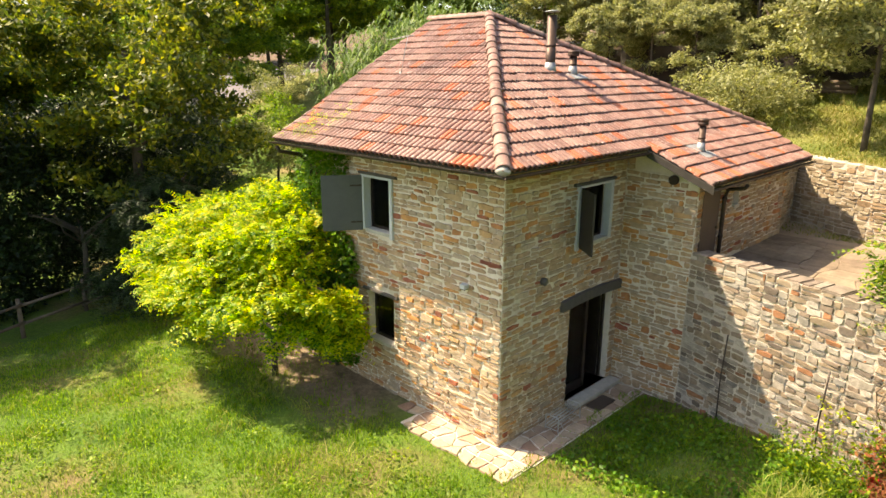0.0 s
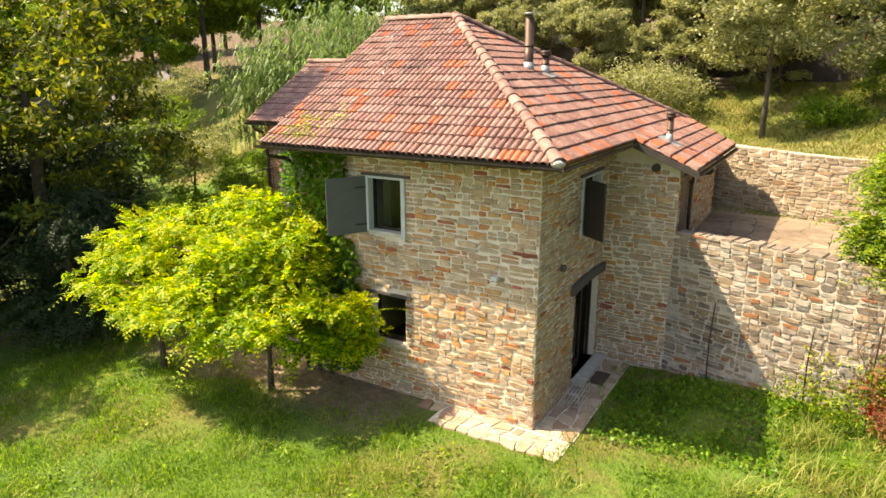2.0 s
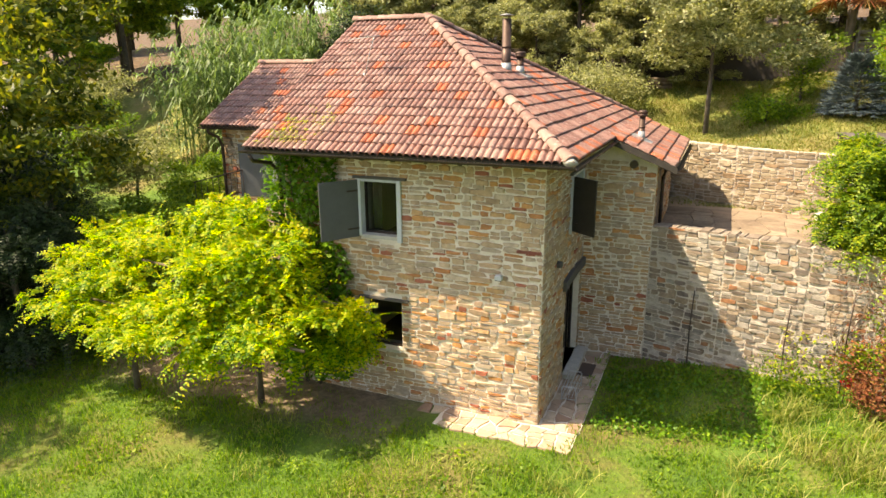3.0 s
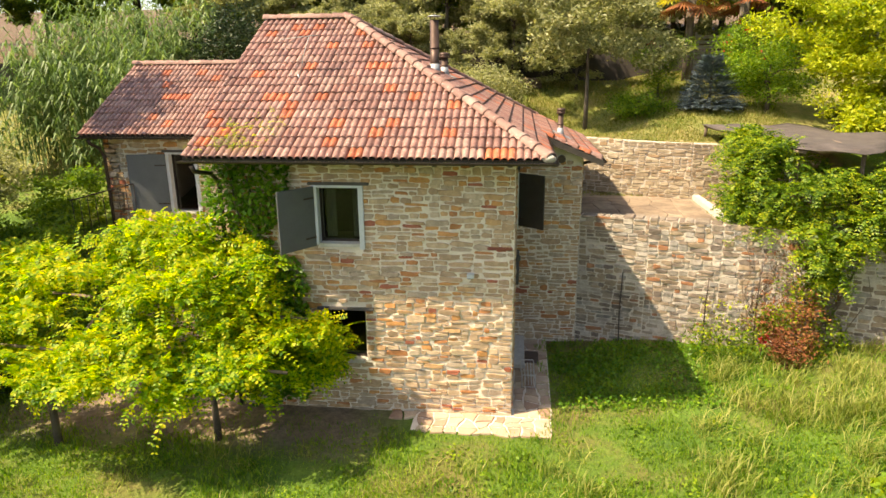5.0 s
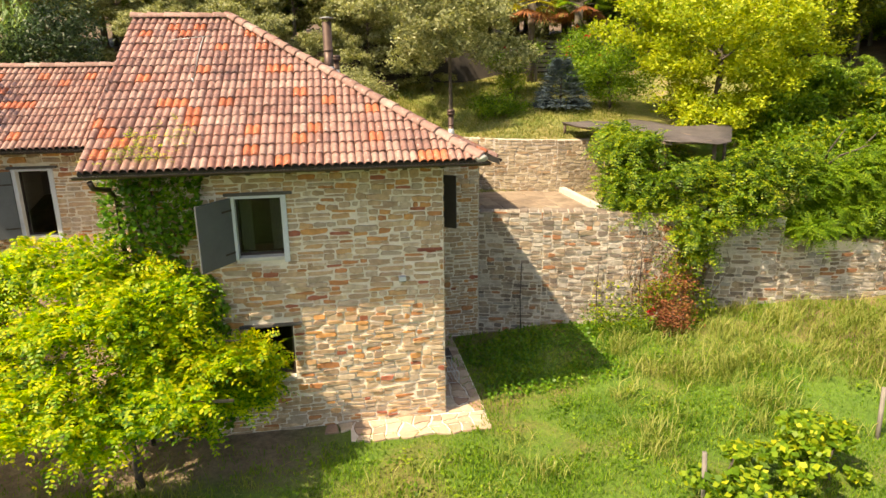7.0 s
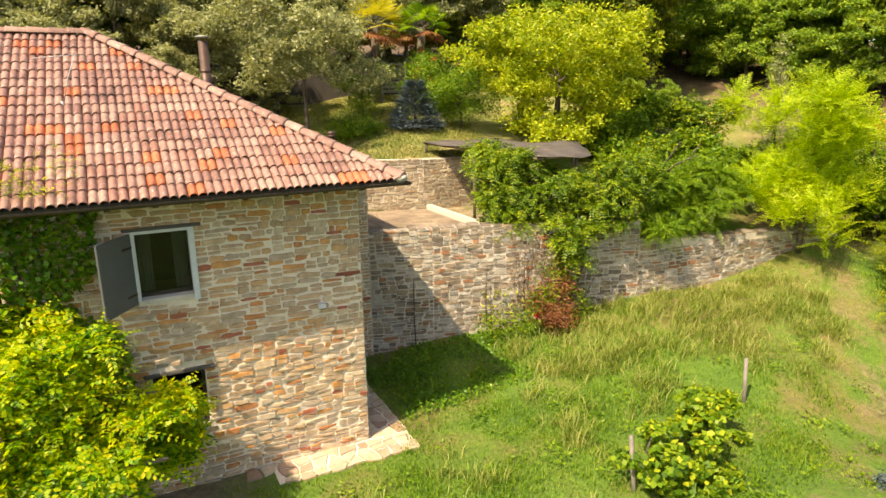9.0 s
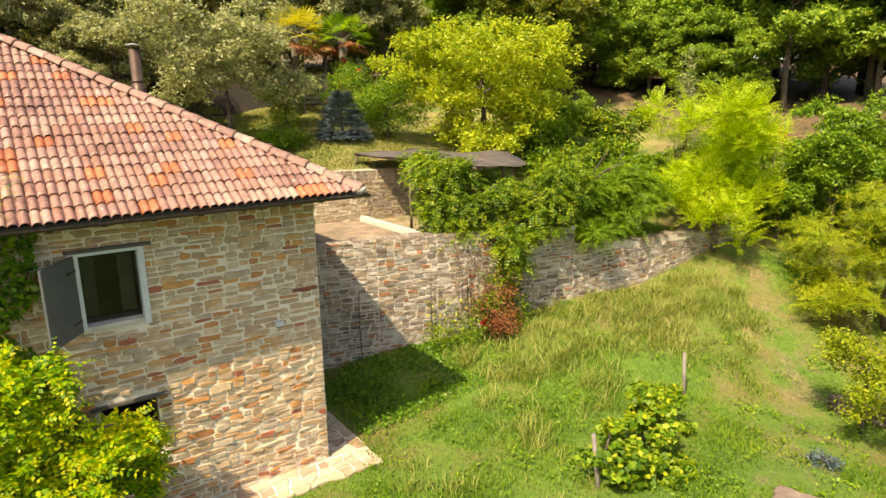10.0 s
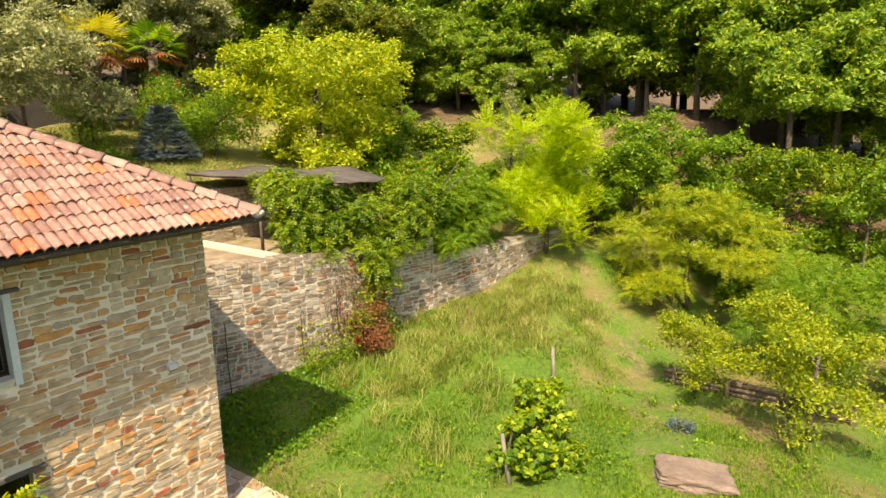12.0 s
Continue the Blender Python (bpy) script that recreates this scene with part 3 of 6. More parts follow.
# house walls. the main block stands with its near corner at 0, 0
EAVE = 5.45
FRONT_LEN = 5.75
win_f = (3.0, 3.9, 3.66, 4.84)      # upper front window along y
win_g = (3.0, 3.86, 1.15, 2.26)     # lower front window
win_s = (2.22, 3.38, 3.60, 4.80)    # upper side window along x
door_s = (2.15, 3.75, 0.16, 2.32)   # side door
front_holes = [(FRONT_LEN - b, FRONT_LEN - a, c, d) for a, b, c, d in (win_f, win_g)]
wall_west = wall_core("wall_west", (0, FRONT_LEN), (0, 0), -0.3, 5.35, 0.45, front_holes, MORTAR, "rubble stone house wall with pale lime mortar")
lay_stones(wall_west, (0, FRONT_LEN), (0, 0), lambda s: -0.05, lambda s: 5.33, front_holes, STONE, 11, near=lambda s, z: abs(s - 4.4) + 0.6 * abs(z - 2.6))
wall_south = wall_core("wall_south", (0.45, 0), (9.0, 0), -0.3, 5.35, 0.45, [(win_s[0] - 0.45, win_s[1] - 0.45, *win_s[2:]), (door_s[0] - 0.45, door_s[1] - 0.45, *door_s[2:])], MORTAR, "shaded rubble stone house wall")
lay_stones(wall_south, (0, 0), (3.98, 0), lambda s: -0.05, lambda s: 5.33, [win_s, door_s], STONE, 12, near=lambda s, z: s + 0.5 * abs(z - 2.6))
wall_core("wall_north", (9.0, FRONT_LEN), (0.45, FRONT_LEN), -0.3, 5.35, 0.45, [], MORTAR, "rubble stone house wall behind the climber")
wall_core("wall_east", (9.0, 0.45), (9.0, FRONT_LEN - 0.45), -0.3, 5.35, 0.45, [], MORTAR, "rubble stone back wall of the house")
# gable over the north wall
bm = bmesh.new()
for y in (FRONT_LEN - 0.45, FRONT_LEN):
    bm.verts.new((0.0, y, 5.35)), bm.verts.new((9.0, y, 5.35)), bm.verts.new((4.3, y, 7.9))
bm.verts.ensure_lookup_table()
v = bm.verts
for f in ((0, 1, 2), (5, 4, 3), (0, 3, 4, 1), (1, 4, 5, 2), (2, 5, 3, 0)):
    bm.faces.new([v[i] for i in f])
tagged(solid("wall_gable", bm, MORTAR), "stone gable wall under the verge", "wall", kind="structure")

# lean-to: its shaded west end, and its wall on the terrace with a door and a small window
wall_lean_west = wall_core("wall_lean_to_west", (4.0, -0.0), (4.0, -1.6), 0.0, 4.95, 0.4, [], MORTAR, "shaded rubble stone end wall of the lean-to")
lay_stones(wall_lean_west, (4.0, 0.0), (4.0, -1.6), lambda s: 0.0, lambda s: 5.25 - 0.33 * s, [], STONE, 13, near=lambda s, z: s)
lean_holes = [(0.12, 0.92, 3.03, 4.72), (1.6, 1.95, 4.15, 4.55)]
wall_lean_south = wall_core("wall_lean_to_south", (4.1, -1.6), (9.0, -1.6), 2.9, 4.85, 0.4, lean_holes, MORTAR, "rubble stone lean-to wall facing the terrace")
lay_stones(wall_lean_south, (4.0, -1.6), (9.0, -1.6), lambda s: 3.0, lambda s: 4.8, [(a + 0.1, b + 0.1, c, d) for a, b, c, d in lean_holes], STONE, 14, near=lambda s, z: s)
wall_core("wall_lean_to_east", (9.0, -1.6), (9.0, 0.0), 2.9, 4.85, 0.4, [], MORTAR, "rubble stone end wall of the lean-to")

# a long dark red quoin at the near corner
REDSTONE = plain("dark_red_stone", (0.17, 0.045, 0.03), (0.28, 0.085, 0.05), 8, 0.85, 0, 0.8, 0.01, 50)
quoin = solid("stone", boxed(-0.045, 0.03, 0.03, 0.52, 3.60, 3.665, 0.014), REDSTONE, wall_west)
quoin.matrix_basis = wall_west.matrix_basis.inverted()

# rooms behind the openings: tiled floors; ceiling and partition carry painted-in room shade
for nm, z in (("floor_ground", 0.1), ("floor_upper", 2.75)):
    tagged(solid(nm, boxed(0.45, 8.55, 0.45, FRONT_LEN - 0.45, z - 0.2, z), FLOORTILE), "terracotta tiled floor inside the house", "floor", kind="structure")
tagged(solid("ceiling", boxed(0.45, 8.55, 0.45, FRONT_LEN - 0.45, 5.2, 5.34), INSIDE), "ceiling inside the house, coloured dark as room shade", "ceiling", kind="structure")
tagged(solid("wall_partition", boxed(4.6, 4.75, 0.45, FRONT_LEN - 0.45, 0.1, 5.2), INSIDE), "partition wall inside the house, coloured dark as room shade", "wall", kind="structure")

# terrace retaining wall, in straight lengths
TERRACE = [(3.98, -1.6), (3.5, -3.2), (3.05, -4.8), (2.5, -7.0), (2.0, -9.0)]
LOWWALL = [(2.0, -9.0), (1.6, -11.5), (1.3, -17.0)]


def retaining(name, points, tops, seed, label, coping=True, material=GREYSTONE):
    whole = tagged(new(name), label, "wall", kind="structure")
    for i, (a, b) in enumerate(zip(points, points[1:])):
        va, vb = Vector((*a, 0)), Vector((*b, 0))
        u = (vb - va).normalized()
        out = Vector((u.y, -u.x, 0))
        za, zb = tops[i], tops[i + 1]
        L = (vb - va).length
        bm = bmesh.new()
        ring = []
        for q, zt in ((va - u * 0.02, za), (vb + u * 0.02, zb)):
            for o in (0.0, 0.45):
                for z in (-0.3, zt):
                    ring.append(bm.verts.new(q - out * o + Vector((0, 0, z))))
        for f in ((0, 1, 5, 4), (2, 6, 7, 3), (1, 3, 7, 5), (0, 2, 3, 1), (4, 5, 7, 6)):
            bm.faces.new([ring[k] for k in f])
        bmesh.ops.recalc_face_normals(bm, faces=bm.faces)
        core = solid("wall_core", bm, TERRMORTAR, whole)
        lay_stones(core, a, b, lambda s, va=va, u=u: ground_at(*(va + u * s + out * 0.15).xy) - 0.08, lambda s, za=za, zb=zb, L=L: za + (zb - za) * s / L, [], material, seed + i, rows=(0.13, 0.29), widths=(0.18, 0.48), near=lambda s, z: -z, proud=0.02)
        # coping slabs
        s, r = 0.0, random.Random(seed * 7 + i)
        while coping and s < L - 0.1:
            w = min(r.uniform(0.14, 0.36), L - s)
            zt = za + (zb - za) * (s + w / 2) / L
            slab = boxed(-w / 2 + 0.008, w / 2 - 0.008, -0.012 + r.uniform(-0.02, 0.02), 0.46, -0.04, r.uniform(0.015, 0.05), 0.02)
            ob = solid("coping_stone", slab, COPING, core)
            ob.matrix_basis = Matrix.Translation(va + u * (s + w / 2) + Vector((0, 0, zt))) @ Matrix.Rotation(math.atan2(u.y, u.x) , 4, "Z") @ pose(0, 0, 0, r.uniform(-1.5, 1.5), r.uniform(-1.5, 1.5), r.uniform(-2, 2))
            s += w
    return whole


retaining("wall_terrace", TERRACE, [3.42, 3.46, 3.46, 3.4, 3.36], 31, "weathered grey rubble stone retaining wall")
retaining("wall_low", LOWWALL, [2.82, 2.7, 2.45], 51, "low weathered rubble stone garden wall")
retaining("wall_back", [(9.0, -1.42), (10.6, -1.36), (9.5, -3.4), (8.8, -5.4), (8.7, -9.4), (9.6, -14.0)], [4.8, 4.78, 4.74, 4.7, 4.66, 4.75], 61, "sunlit rubble stone retaining wall behind the terrace", False, SANDSTONE)

# ---- roof ----
P_W = math.atan2(8.2 - EAVE, 4.25 + 0.78)
P_S = math.atan2(8.2 - EAVE, 4.23 + 0.62)


def tile_mesh():
    """A clay tile with two rolls, 0.275 wide, lapping the course below; u across, v up the slope, n out."""
    bm = bmesh.new()
    n = 16
    rows = []
    for v, lift, rise in ((-0.03, 0.006, 0.072), (0.02, 0.006, 0.070), (0.33, 0.0, 0.054)):
        rows.append([bm.verts.new((0.275 * i / n, v, lift * (0.35 + 0.65 * abs(math.sin(2 * math.pi * i / n)) ** 0.6) + rise * abs(math.sin(2 * math.pi * i / n)) ** 0.55)) for i in range(n + 1)])
    lip = [bm.verts.new((q.co.x, q.co.y + 0.004, q.co.z - 0.009)) for q in rows[0]]
    under = [bm.verts.new((q.co.x, 0.12, q.co.z - 0.02)) for q in rows[0]]
    for i in range(n):
        bm.faces.new((rows[0][i], rows[0][i + 1], rows[1][i + 1], rows[1][i])).smooth = True
        bm.faces.new((rows[1][i], rows[1][i + 1], rows[2][i + 1], rows[2][i])).smooth = True
        bm.faces.new((lip[i], lip[i + 1], rows[0][i + 1], rows[0][i]))
        bm.faces.new((under[i], under[i + 1], lip[i + 1], lip[i]))
    return bm


def roof_slope(name, label, origin, u, v, outline, seed, material=TILE):
    """A slope: the origin lies at the eave, u along it, v up the slope; outline: its corners in (u, v), counter-clockwise."""
    u, v = Vector(u).normalized(), Vector(v).normalized()
    n = u.cross(v)
    top = Matrix((u, v, n)).transposed().to_4x4()
    top.translation = Vector(origin)
    bm = bmesh.new()
    under = [bm.verts.new((a, b, -0.055)) for a, b in outline]
    over = [bm.verts.new((a, b, -0.012)) for a, b in outline]
    bm.faces.new(under[::-1]), bm.faces.new(over)
    for i in range(len(outline)):
        j = (i + 1) % len(outline)
        bm.faces.new((under[i], under[j], over[j], over[i]))
    ob = solid(name, bm, BEAM)
    ob.matrix_basis = top
    tagged(ob, label, "roof", kind="structure")
    src = tile_mesh()
    shared = bpy.data.meshes.new("roof_tile")
    src.to_mesh(shared)
    shared.materials.append(material)
    r = random.Random(seed)
    umin, umax = min(a for a, _ in outline), max(a for a, _ in outline)
    vmax = max(b for _, b in outline)
    edges = [(Vector((*outline[i], 0)), Vector((*outline[(i + 1) % len(outline)], 0))) for i in range(len(outline))]
    b = 0.0
    while b < vmax:
        a = umin - 0.02
        while a < umax:
            box4 = [Vector((a + dx, b + dy, 0)) for dx in (0.01, 0.265) for dy in (0.0, 0.315)]
            cuts, gone = [], False
            for e0, e1 in edges:
                inward = Vector((-(e1 - e0).y, (e1 - e0).x, 0)).normalized()
                ds = [(q - e0).dot(inward) for q in box4]
                if max(ds) < 0.03:
                    gone = True
                    break
                if min(ds) < -0.05:
                    cuts.append((e0, inward))
            if not gone:
                me = shared
                if cuts:
                    bm = bmesh.new()
                    bm.from_mesh(shared)
                    for e0, inward in cuts:
                        bmesh.ops.bisect_plane(bm, geom=bm.verts[:] + bm.edges[:] + bm.faces[:], plane_co=e0 - Vector((a, b, 0)) - inward * 0.02, plane_no=-inward, clear_outer=True)
                    if len(bm.faces):
                        me = bpy.data.meshes.new("roof_tile")
                        bm.to_mesh(me)
                        me.materials.append(material)
                    else:
                        me = None
                    bm.free()
                if me is not None:
                    t = new("roof_tile", me)
                    t.parent = ob
                    t.matrix_basis = pose(a + r.uniform(-0.006, 0.006), b + r.uniform(-0.008, 0.008), r.uniform(-0.004, 0.006), r.uniform(-0.6, 0.6), r.uniform(-0.7, 0.7), r.uniform(-0.8, 0.8))
            a += 0.275
        b += 0.32
    src.free()
    return ob


def ridge_run(name, a, b, parent_label, radius=0.115, step=0.36):
    """Half-round ridge tiles, each lapping the one below it."""
    a, b = Vector(a), Vector(b)
    whole = thing(name, parent_label, "ridge tiles", a)
    way = (b - a).normalized()
    side = way.cross(Vector((0, 0, 1))).normalized()
    up = side.cross(way)
    rot = Matrix((side, way, up)).transposed().to_4x4()
    bm = bmesh.new()
    k = 10
    rings = []
    for y, r in ((-0.04, radius * 1.16), (0.0, radius * 1.16), (0.40, radius * 0.93)):
        rings.append([bm.verts.new((math.cos(math.pi * i / k) * r, y, math.sin(math.pi * i / k) * r * 0.85)) for i in range(k + 1)])
    ins = [bm.verts.new((q.co.x * 0.84, q.co.y, q.co.z * 0.82)) for q in rings[0]]
    for p, q in ((ins, rings[0]), (rings[0], rings[1]), (rings[1], rings[2])):
        for i in range(k):
            bm.faces.new((p[i + 1], p[i], q[i], q[i + 1])).smooth = True
    me = bpy.data.meshes.new("ridge_tile")
    bm.to_mesh(me)
    bm.free()
    me.materials.append(HIPTILE)
    n = int((b - a).length / step)
    for i in range(n + 1):
        t = new("ridge_tile", me)
        t.parent = whole
        t.matrix_basis = Matrix.Translation(way * min(step * i, (b - a).length - 0.3)) @ rot @ pose(random.uniform(-0.008, 0.008), 0, 0.015 + random.uniform(-0.006, 0.006), random.uniform(-1, 1), random.uniform(-2, 2), random.uniform(-1.5, 1.5))
    return whole


TIP = Vector((-0.80, -0.62, EAVE))
APEX = Vector((4.25, 4.23, 8.2))
NAPEX = Vector((4.25, 6.3, 8.2))
LTIP = Vector((-0.80, 6.15, EAVE))
FAR = Vector((10.0, -0.62, EAVE))


def uv_on(origin, u, v, q):
    d = Vector(q) - Vector(origin)
    return d.dot(Vector(u).normalized()), d.dot(Vector(v).normalized())


u_w, v_w = Vector((0, -1, 0)), (APEX - Vector((TIP.x, APEX.y, EAVE)))
roof_slope("roof_west", "red clay tile roof slope with scattered orange tiles", LTIP, u_w, v_w, [uv_on(LTIP, u_w, v_w, q) for q in (LTIP, TIP, APEX, NAPEX)], 5)
u_s, v_s = Vector((1, 0, 0)), (APEX - Vector((APEX.x, TIP.y, EAVE)))
roof_slope("roof_south", "red clay tile roof slope around the flues", TIP, u_s, v_s, [uv_on(TIP, u_s, v_s, q) for q in (TIP, FAR, APEX)], 6)
# lean-to roof, flatter, running on below the main slope
LN0, LN1 = Vector((3.66, -2.0, 4.90)), Vector((9.25, -2.05, 4.90))
v_l = Vector((0, 1.4, 0.60))
roof_slope("roof_lean_to", "weathered clay tile roof over the lean-to", LN0, u_s, v_l, [uv_on(LN0, u_s, v_l, q) for q in (LN0, LN1, (9.95, -0.55, 5.53), (3.66, -0.55, 5.53))], 8)
# back slope, out of sight
bm = bmesh.new()
bm.faces.new([bm.verts.new(q) for q in (FAR, (10.0, 6.3, EAVE), NAPEX, APEX)])
tagged(solid("roof_east", bm, TILE), "clay tile back slope of the roof", "roof", kind="structure")
front_hip = ridge_run("hip_tiles", TIP + Vector((0.05, 0.05, 0.03)), APEX + Vector((0, 0, 0.05)), "pale weathered half-round hip tiles on the roof")
ridge_run("hip_tiles", FAR + Vector((-0.1, 0.1, 0.06)), APEX + Vector((0, 0, 0.05)), "dark weathered half-round hip tiles on the roof")
ridge_run("ridge_tiles", NAPEX + Vector((0, 0, 0.03)), APEX + Vector((0, 0, 0.03)), "half-round ridge tiles along the roof top")

# ---- north wing ----
WX, WEAVE, WY1 = 4.3, 5.42, 11.2
wing_hole = [(WY1 - 9.38, WY1 - 8.6, 3.3, 4.92)]
wing_wall = wall_core("wall_wing_west", (WX, WY1), (WX, FRONT_LEN), 0.0, 5.35, 0.4, wing_hole, MORTAR, "rubble stone wall of the side wing")
lay_stones(wing_wall, (WX, WY1), (WX, FRONT_LEN), lambda s: 1.8, lambda s: 5.3, wing_hole, STONE, 21, near=lambda s, z: -z)
wall_core("wall_wing_north", (9.4, WY1), (WX, WY1), 0.0, 5.35, 0.4, [], MORTAR, "rubble stone end wall of the side wing")
wall_core("wall_wing_east", (9.4, FRONT_LEN), (9.4, WY1), 0.0, 5.35, 0.4, [], MORTAR, "rubble stone back wall of the side wing")
bm = bmesh.new()
for y in (WY1 - 0.4, WY1):
    bm.verts.new((WX, y, 5.35)), bm.verts.new((9.4, y, 5.35)), bm.verts.new((6.8, y, 6.95))
bm.verts.ensure_lookup_table()
v = bm.verts
for f in ((0, 1, 2), (5, 4, 3), (0, 3, 4, 1), (1, 4, 5, 2), (2, 5, 3, 0)):
    bm.faces.new([v[i] for i in f])
tagged(solid("wall_wing_gable", bm, MORTAR), "stone gable of the side wing", "wall", kind="structure")
W0, W1, W2, W3 = Vector((3.75, 11.5, WEAVE)), Vector((3.75, 6.2, WEAVE)), Vector((6.8, 6.2, 7.2)), Vector((6.8, 11.5, 7.2))
v_n = W3 - W0
roof_slope("roof_wing_west", "dark red clay tile roof of the side wing", W0, u_w, v_n, [uv_on(W0, u_w, v_n, q) for q in (W0, W1, W2, W3)], 9)
bm = bmesh.new()
bm.faces.new([bm.verts.new(q) for q in (W2, (9.9, 6.2, WEAVE), (9.9, 11.5, WEAVE), W3)])
tagged(solid("roof_wing_east", bm, TILE), "back slope of the side wing roof", "roof", kind="structure")
ridge_run("ridge_tiles", W3 + Vector((0, 0, 0.02)), W2 + Vector((0, 0, 0.02)), "half-round ridge tiles on the side wing")


# ---- trees ----
def limbs(bm, at, height, radius, crown_r, n, seed, lean=(0, 0)):
    r = random.Random(seed)
    top = Vector((lean[0], lean[1], height))
    path = [Vector((0, 0, -0.2)), Vector((lean[0] * 0.2 + r.uniform(-0.1, 0.1), lean[1] * 0.2, height * 0.35)), Vector((lean[0] * 0.6, lean[1] * 0.6 + r.uniform(-0.15, 0.15), height * 0.7)), top]
    tube(bm, path, [radius * 1.25, radius, radius * 0.75, radius * 0.35], 9)
    for i in range(n):
        f = r.uniform(0.35, 0.95)
        a = i * 2.4 + r.uniform(-0.4, 0.4)
        p = path[1].lerp(path[3], f)
        reach = crown_r * r.uniform(0.5, 0.9)
        q = p + Vector((math.cos(a) * reach * 0.5, math.sin(a) * reach * 0.5, reach * 0.35))
        e = p + Vector((math.cos(a + 0.2) * reach, math.sin(a + 0.2) * reach, reach * r.uniform(0.3, 0.9)))
        tube(bm, [p, q, e], [radius * 0.45, radius * 0.3, radius * 0.1], 6)
    return bm


def tree(name, label, at, height, trunk, lumps, leaf_mat, clumps, per, spread, size, seed=1, slim=0.45, droop=0.3, group="", shell=0.5):
    """A tree: a tapered trunk with limbs and a crown of leaf clumps; lumps are relative to its foot."""
    t = thing(name, label, "tree" if "bush" not in name and "shrub" not in name else "bush", at, group)
    part("trunk", limbs(bmesh.new(), at, height, trunk, max(l[3] for l in lumps), 9, seed), BARK, t)
    crown = new("crown", mesh_of_quads("crown", clumped(lumps, clumps, per, spread, size, droop, slim, shell), leaf_mat))
    crown.parent = t
    return t


def heap(rad, high, base, seed, n=9):
    """Lumps that make an uneven round crown of that radius and height above base."""
    r = random.Random(seed)
    out = [(0, 0, base + high * 0.45, rad * 0.7, rad * 0.7, high * 0.42)]
    for i in range(n):
        a = i * 2.4 + r.uniform(-0.5, 0.5)
        f = r.uniform(0.35, 0.8)
        k = r.uniform(0.28, 0.5)
        out.append((math.cos(a) * rad * f, math.sin(a) * rad * f, base + high * r.uniform(0.2, 0.85), rad * k, rad * k, rad * k * r.uniform(0.6, 0.9)))
    return out


def on_ground(x, y, sink=0.05):
    return (x, y, ground_at(x, y) - sink)


# ---- windows, doors and shutters ----
def panel_mesh(w, h, t=0.04):
    return boxed(0, w, -t / 2, t / 2, 0, h, 0.006)


def shutter(parent, hinge, width, height, angle, name="shutter", material=SHUTTER, label="grey painted board shutter, swung open"):
    """A plain board shutter that turns about an upright hinge; angle: the way it points, in degrees from +x."""
    inv = parent.matrix_basis.inverted()
    ob = part(name, panel_mesh(width, height), material, parent, label)
    ob.matrix_basis = inv @ pose(*hinge, 0, 0, angle)
    for z in (height * 0.14, height * 0.8):
        h = part("hinge_strap", boxed(0.0, width * 0.3, -0.028, 0.028, z, z + 0.035, 0.003), DARKMETAL, ob)
        h.matrix_basis = Matrix.Identity(4)
    return ob


def glazed(name, label, along, face, s0, s1, z0, z1, depth=0.16, mullion=True, frame_mat=PALE, out_frame=True, lintel=True):
    """A window in a wall that faces -x (along 'y') or -y (along 'x'); s runs along the wall, depth inward."""
    w = thing(name, label, "window", (face, s0, z0) if along == "y" else (s0, face, z0))

    def slab(nm, a, b, d0, d1, c, d, mat_, bev=0.006, lab=""):
        if along == "y":
            bm = boxed(d0, d1, a - s0, b - s0, c - z0, d - z0, bev)
        else:
            bm = boxed(a - s0, b - s0, d0, d1, c - z0, d - z0, bev)
        return part(nm, bm, mat_, w, lab)
    k = 0.055
    for a, b, c, d in ((s0, s0 + k, z0, z1), (s1 - k, s1, z0, z1), (s0 + k, s1 - k, z1 - k, z1), (s0 + k, s1 - k, z0, z0 + k)):
        slab("window_frame", a, b, depth, depth + 0.06, c, d, DARKMETAL)
    if mullion:
        slab("mullion", (s0 + s1) / 2 - 0.025, (s0 + s1) / 2 + 0.025, depth + 0.002, depth + 0.058, z0 + k, z1 - k, DARKMETAL)
    pane = slab("pane", s0 + k, s1 - k, depth + 0.025, depth + 0.035, z0 + k, z1 - k, GLASS, 0)
    pane.visible_shadow = False
    if out_frame:
        slab("outer_frame", s0 - 0.06, s0 + 0.04, -0.06, 0.12, z0 - 0.1, z1, frame_mat, 0.006, "pale grey painted outer jamb")
        slab("outer_frame", s1 - 0.04, s1 + 0.06, -0.06, 0.12, z0 - 0.02, z1, frame_mat, 0.006, "pale grey painted outer jamb")
        slab("outer_frame", s0 + 0.04, s1 - 0.04, -0.05, 0.12, z1 - 0.05, z1, frame_mat, 0.006)
    slab("sill", s0 + 0.04, s1 - 0.04, -0.055, depth, z0 - 0.06, z0 + 0.012, CEMENT, 0.008, "pale stone window sill")
    if lintel:
        slab("lintel", s0 - 0.18, s1 + 0.14, -0.075, 0.2, z1 + 0.003, z1 + 0.06, LINTEL, 0.012, "thin dark slate lintel")
    return w


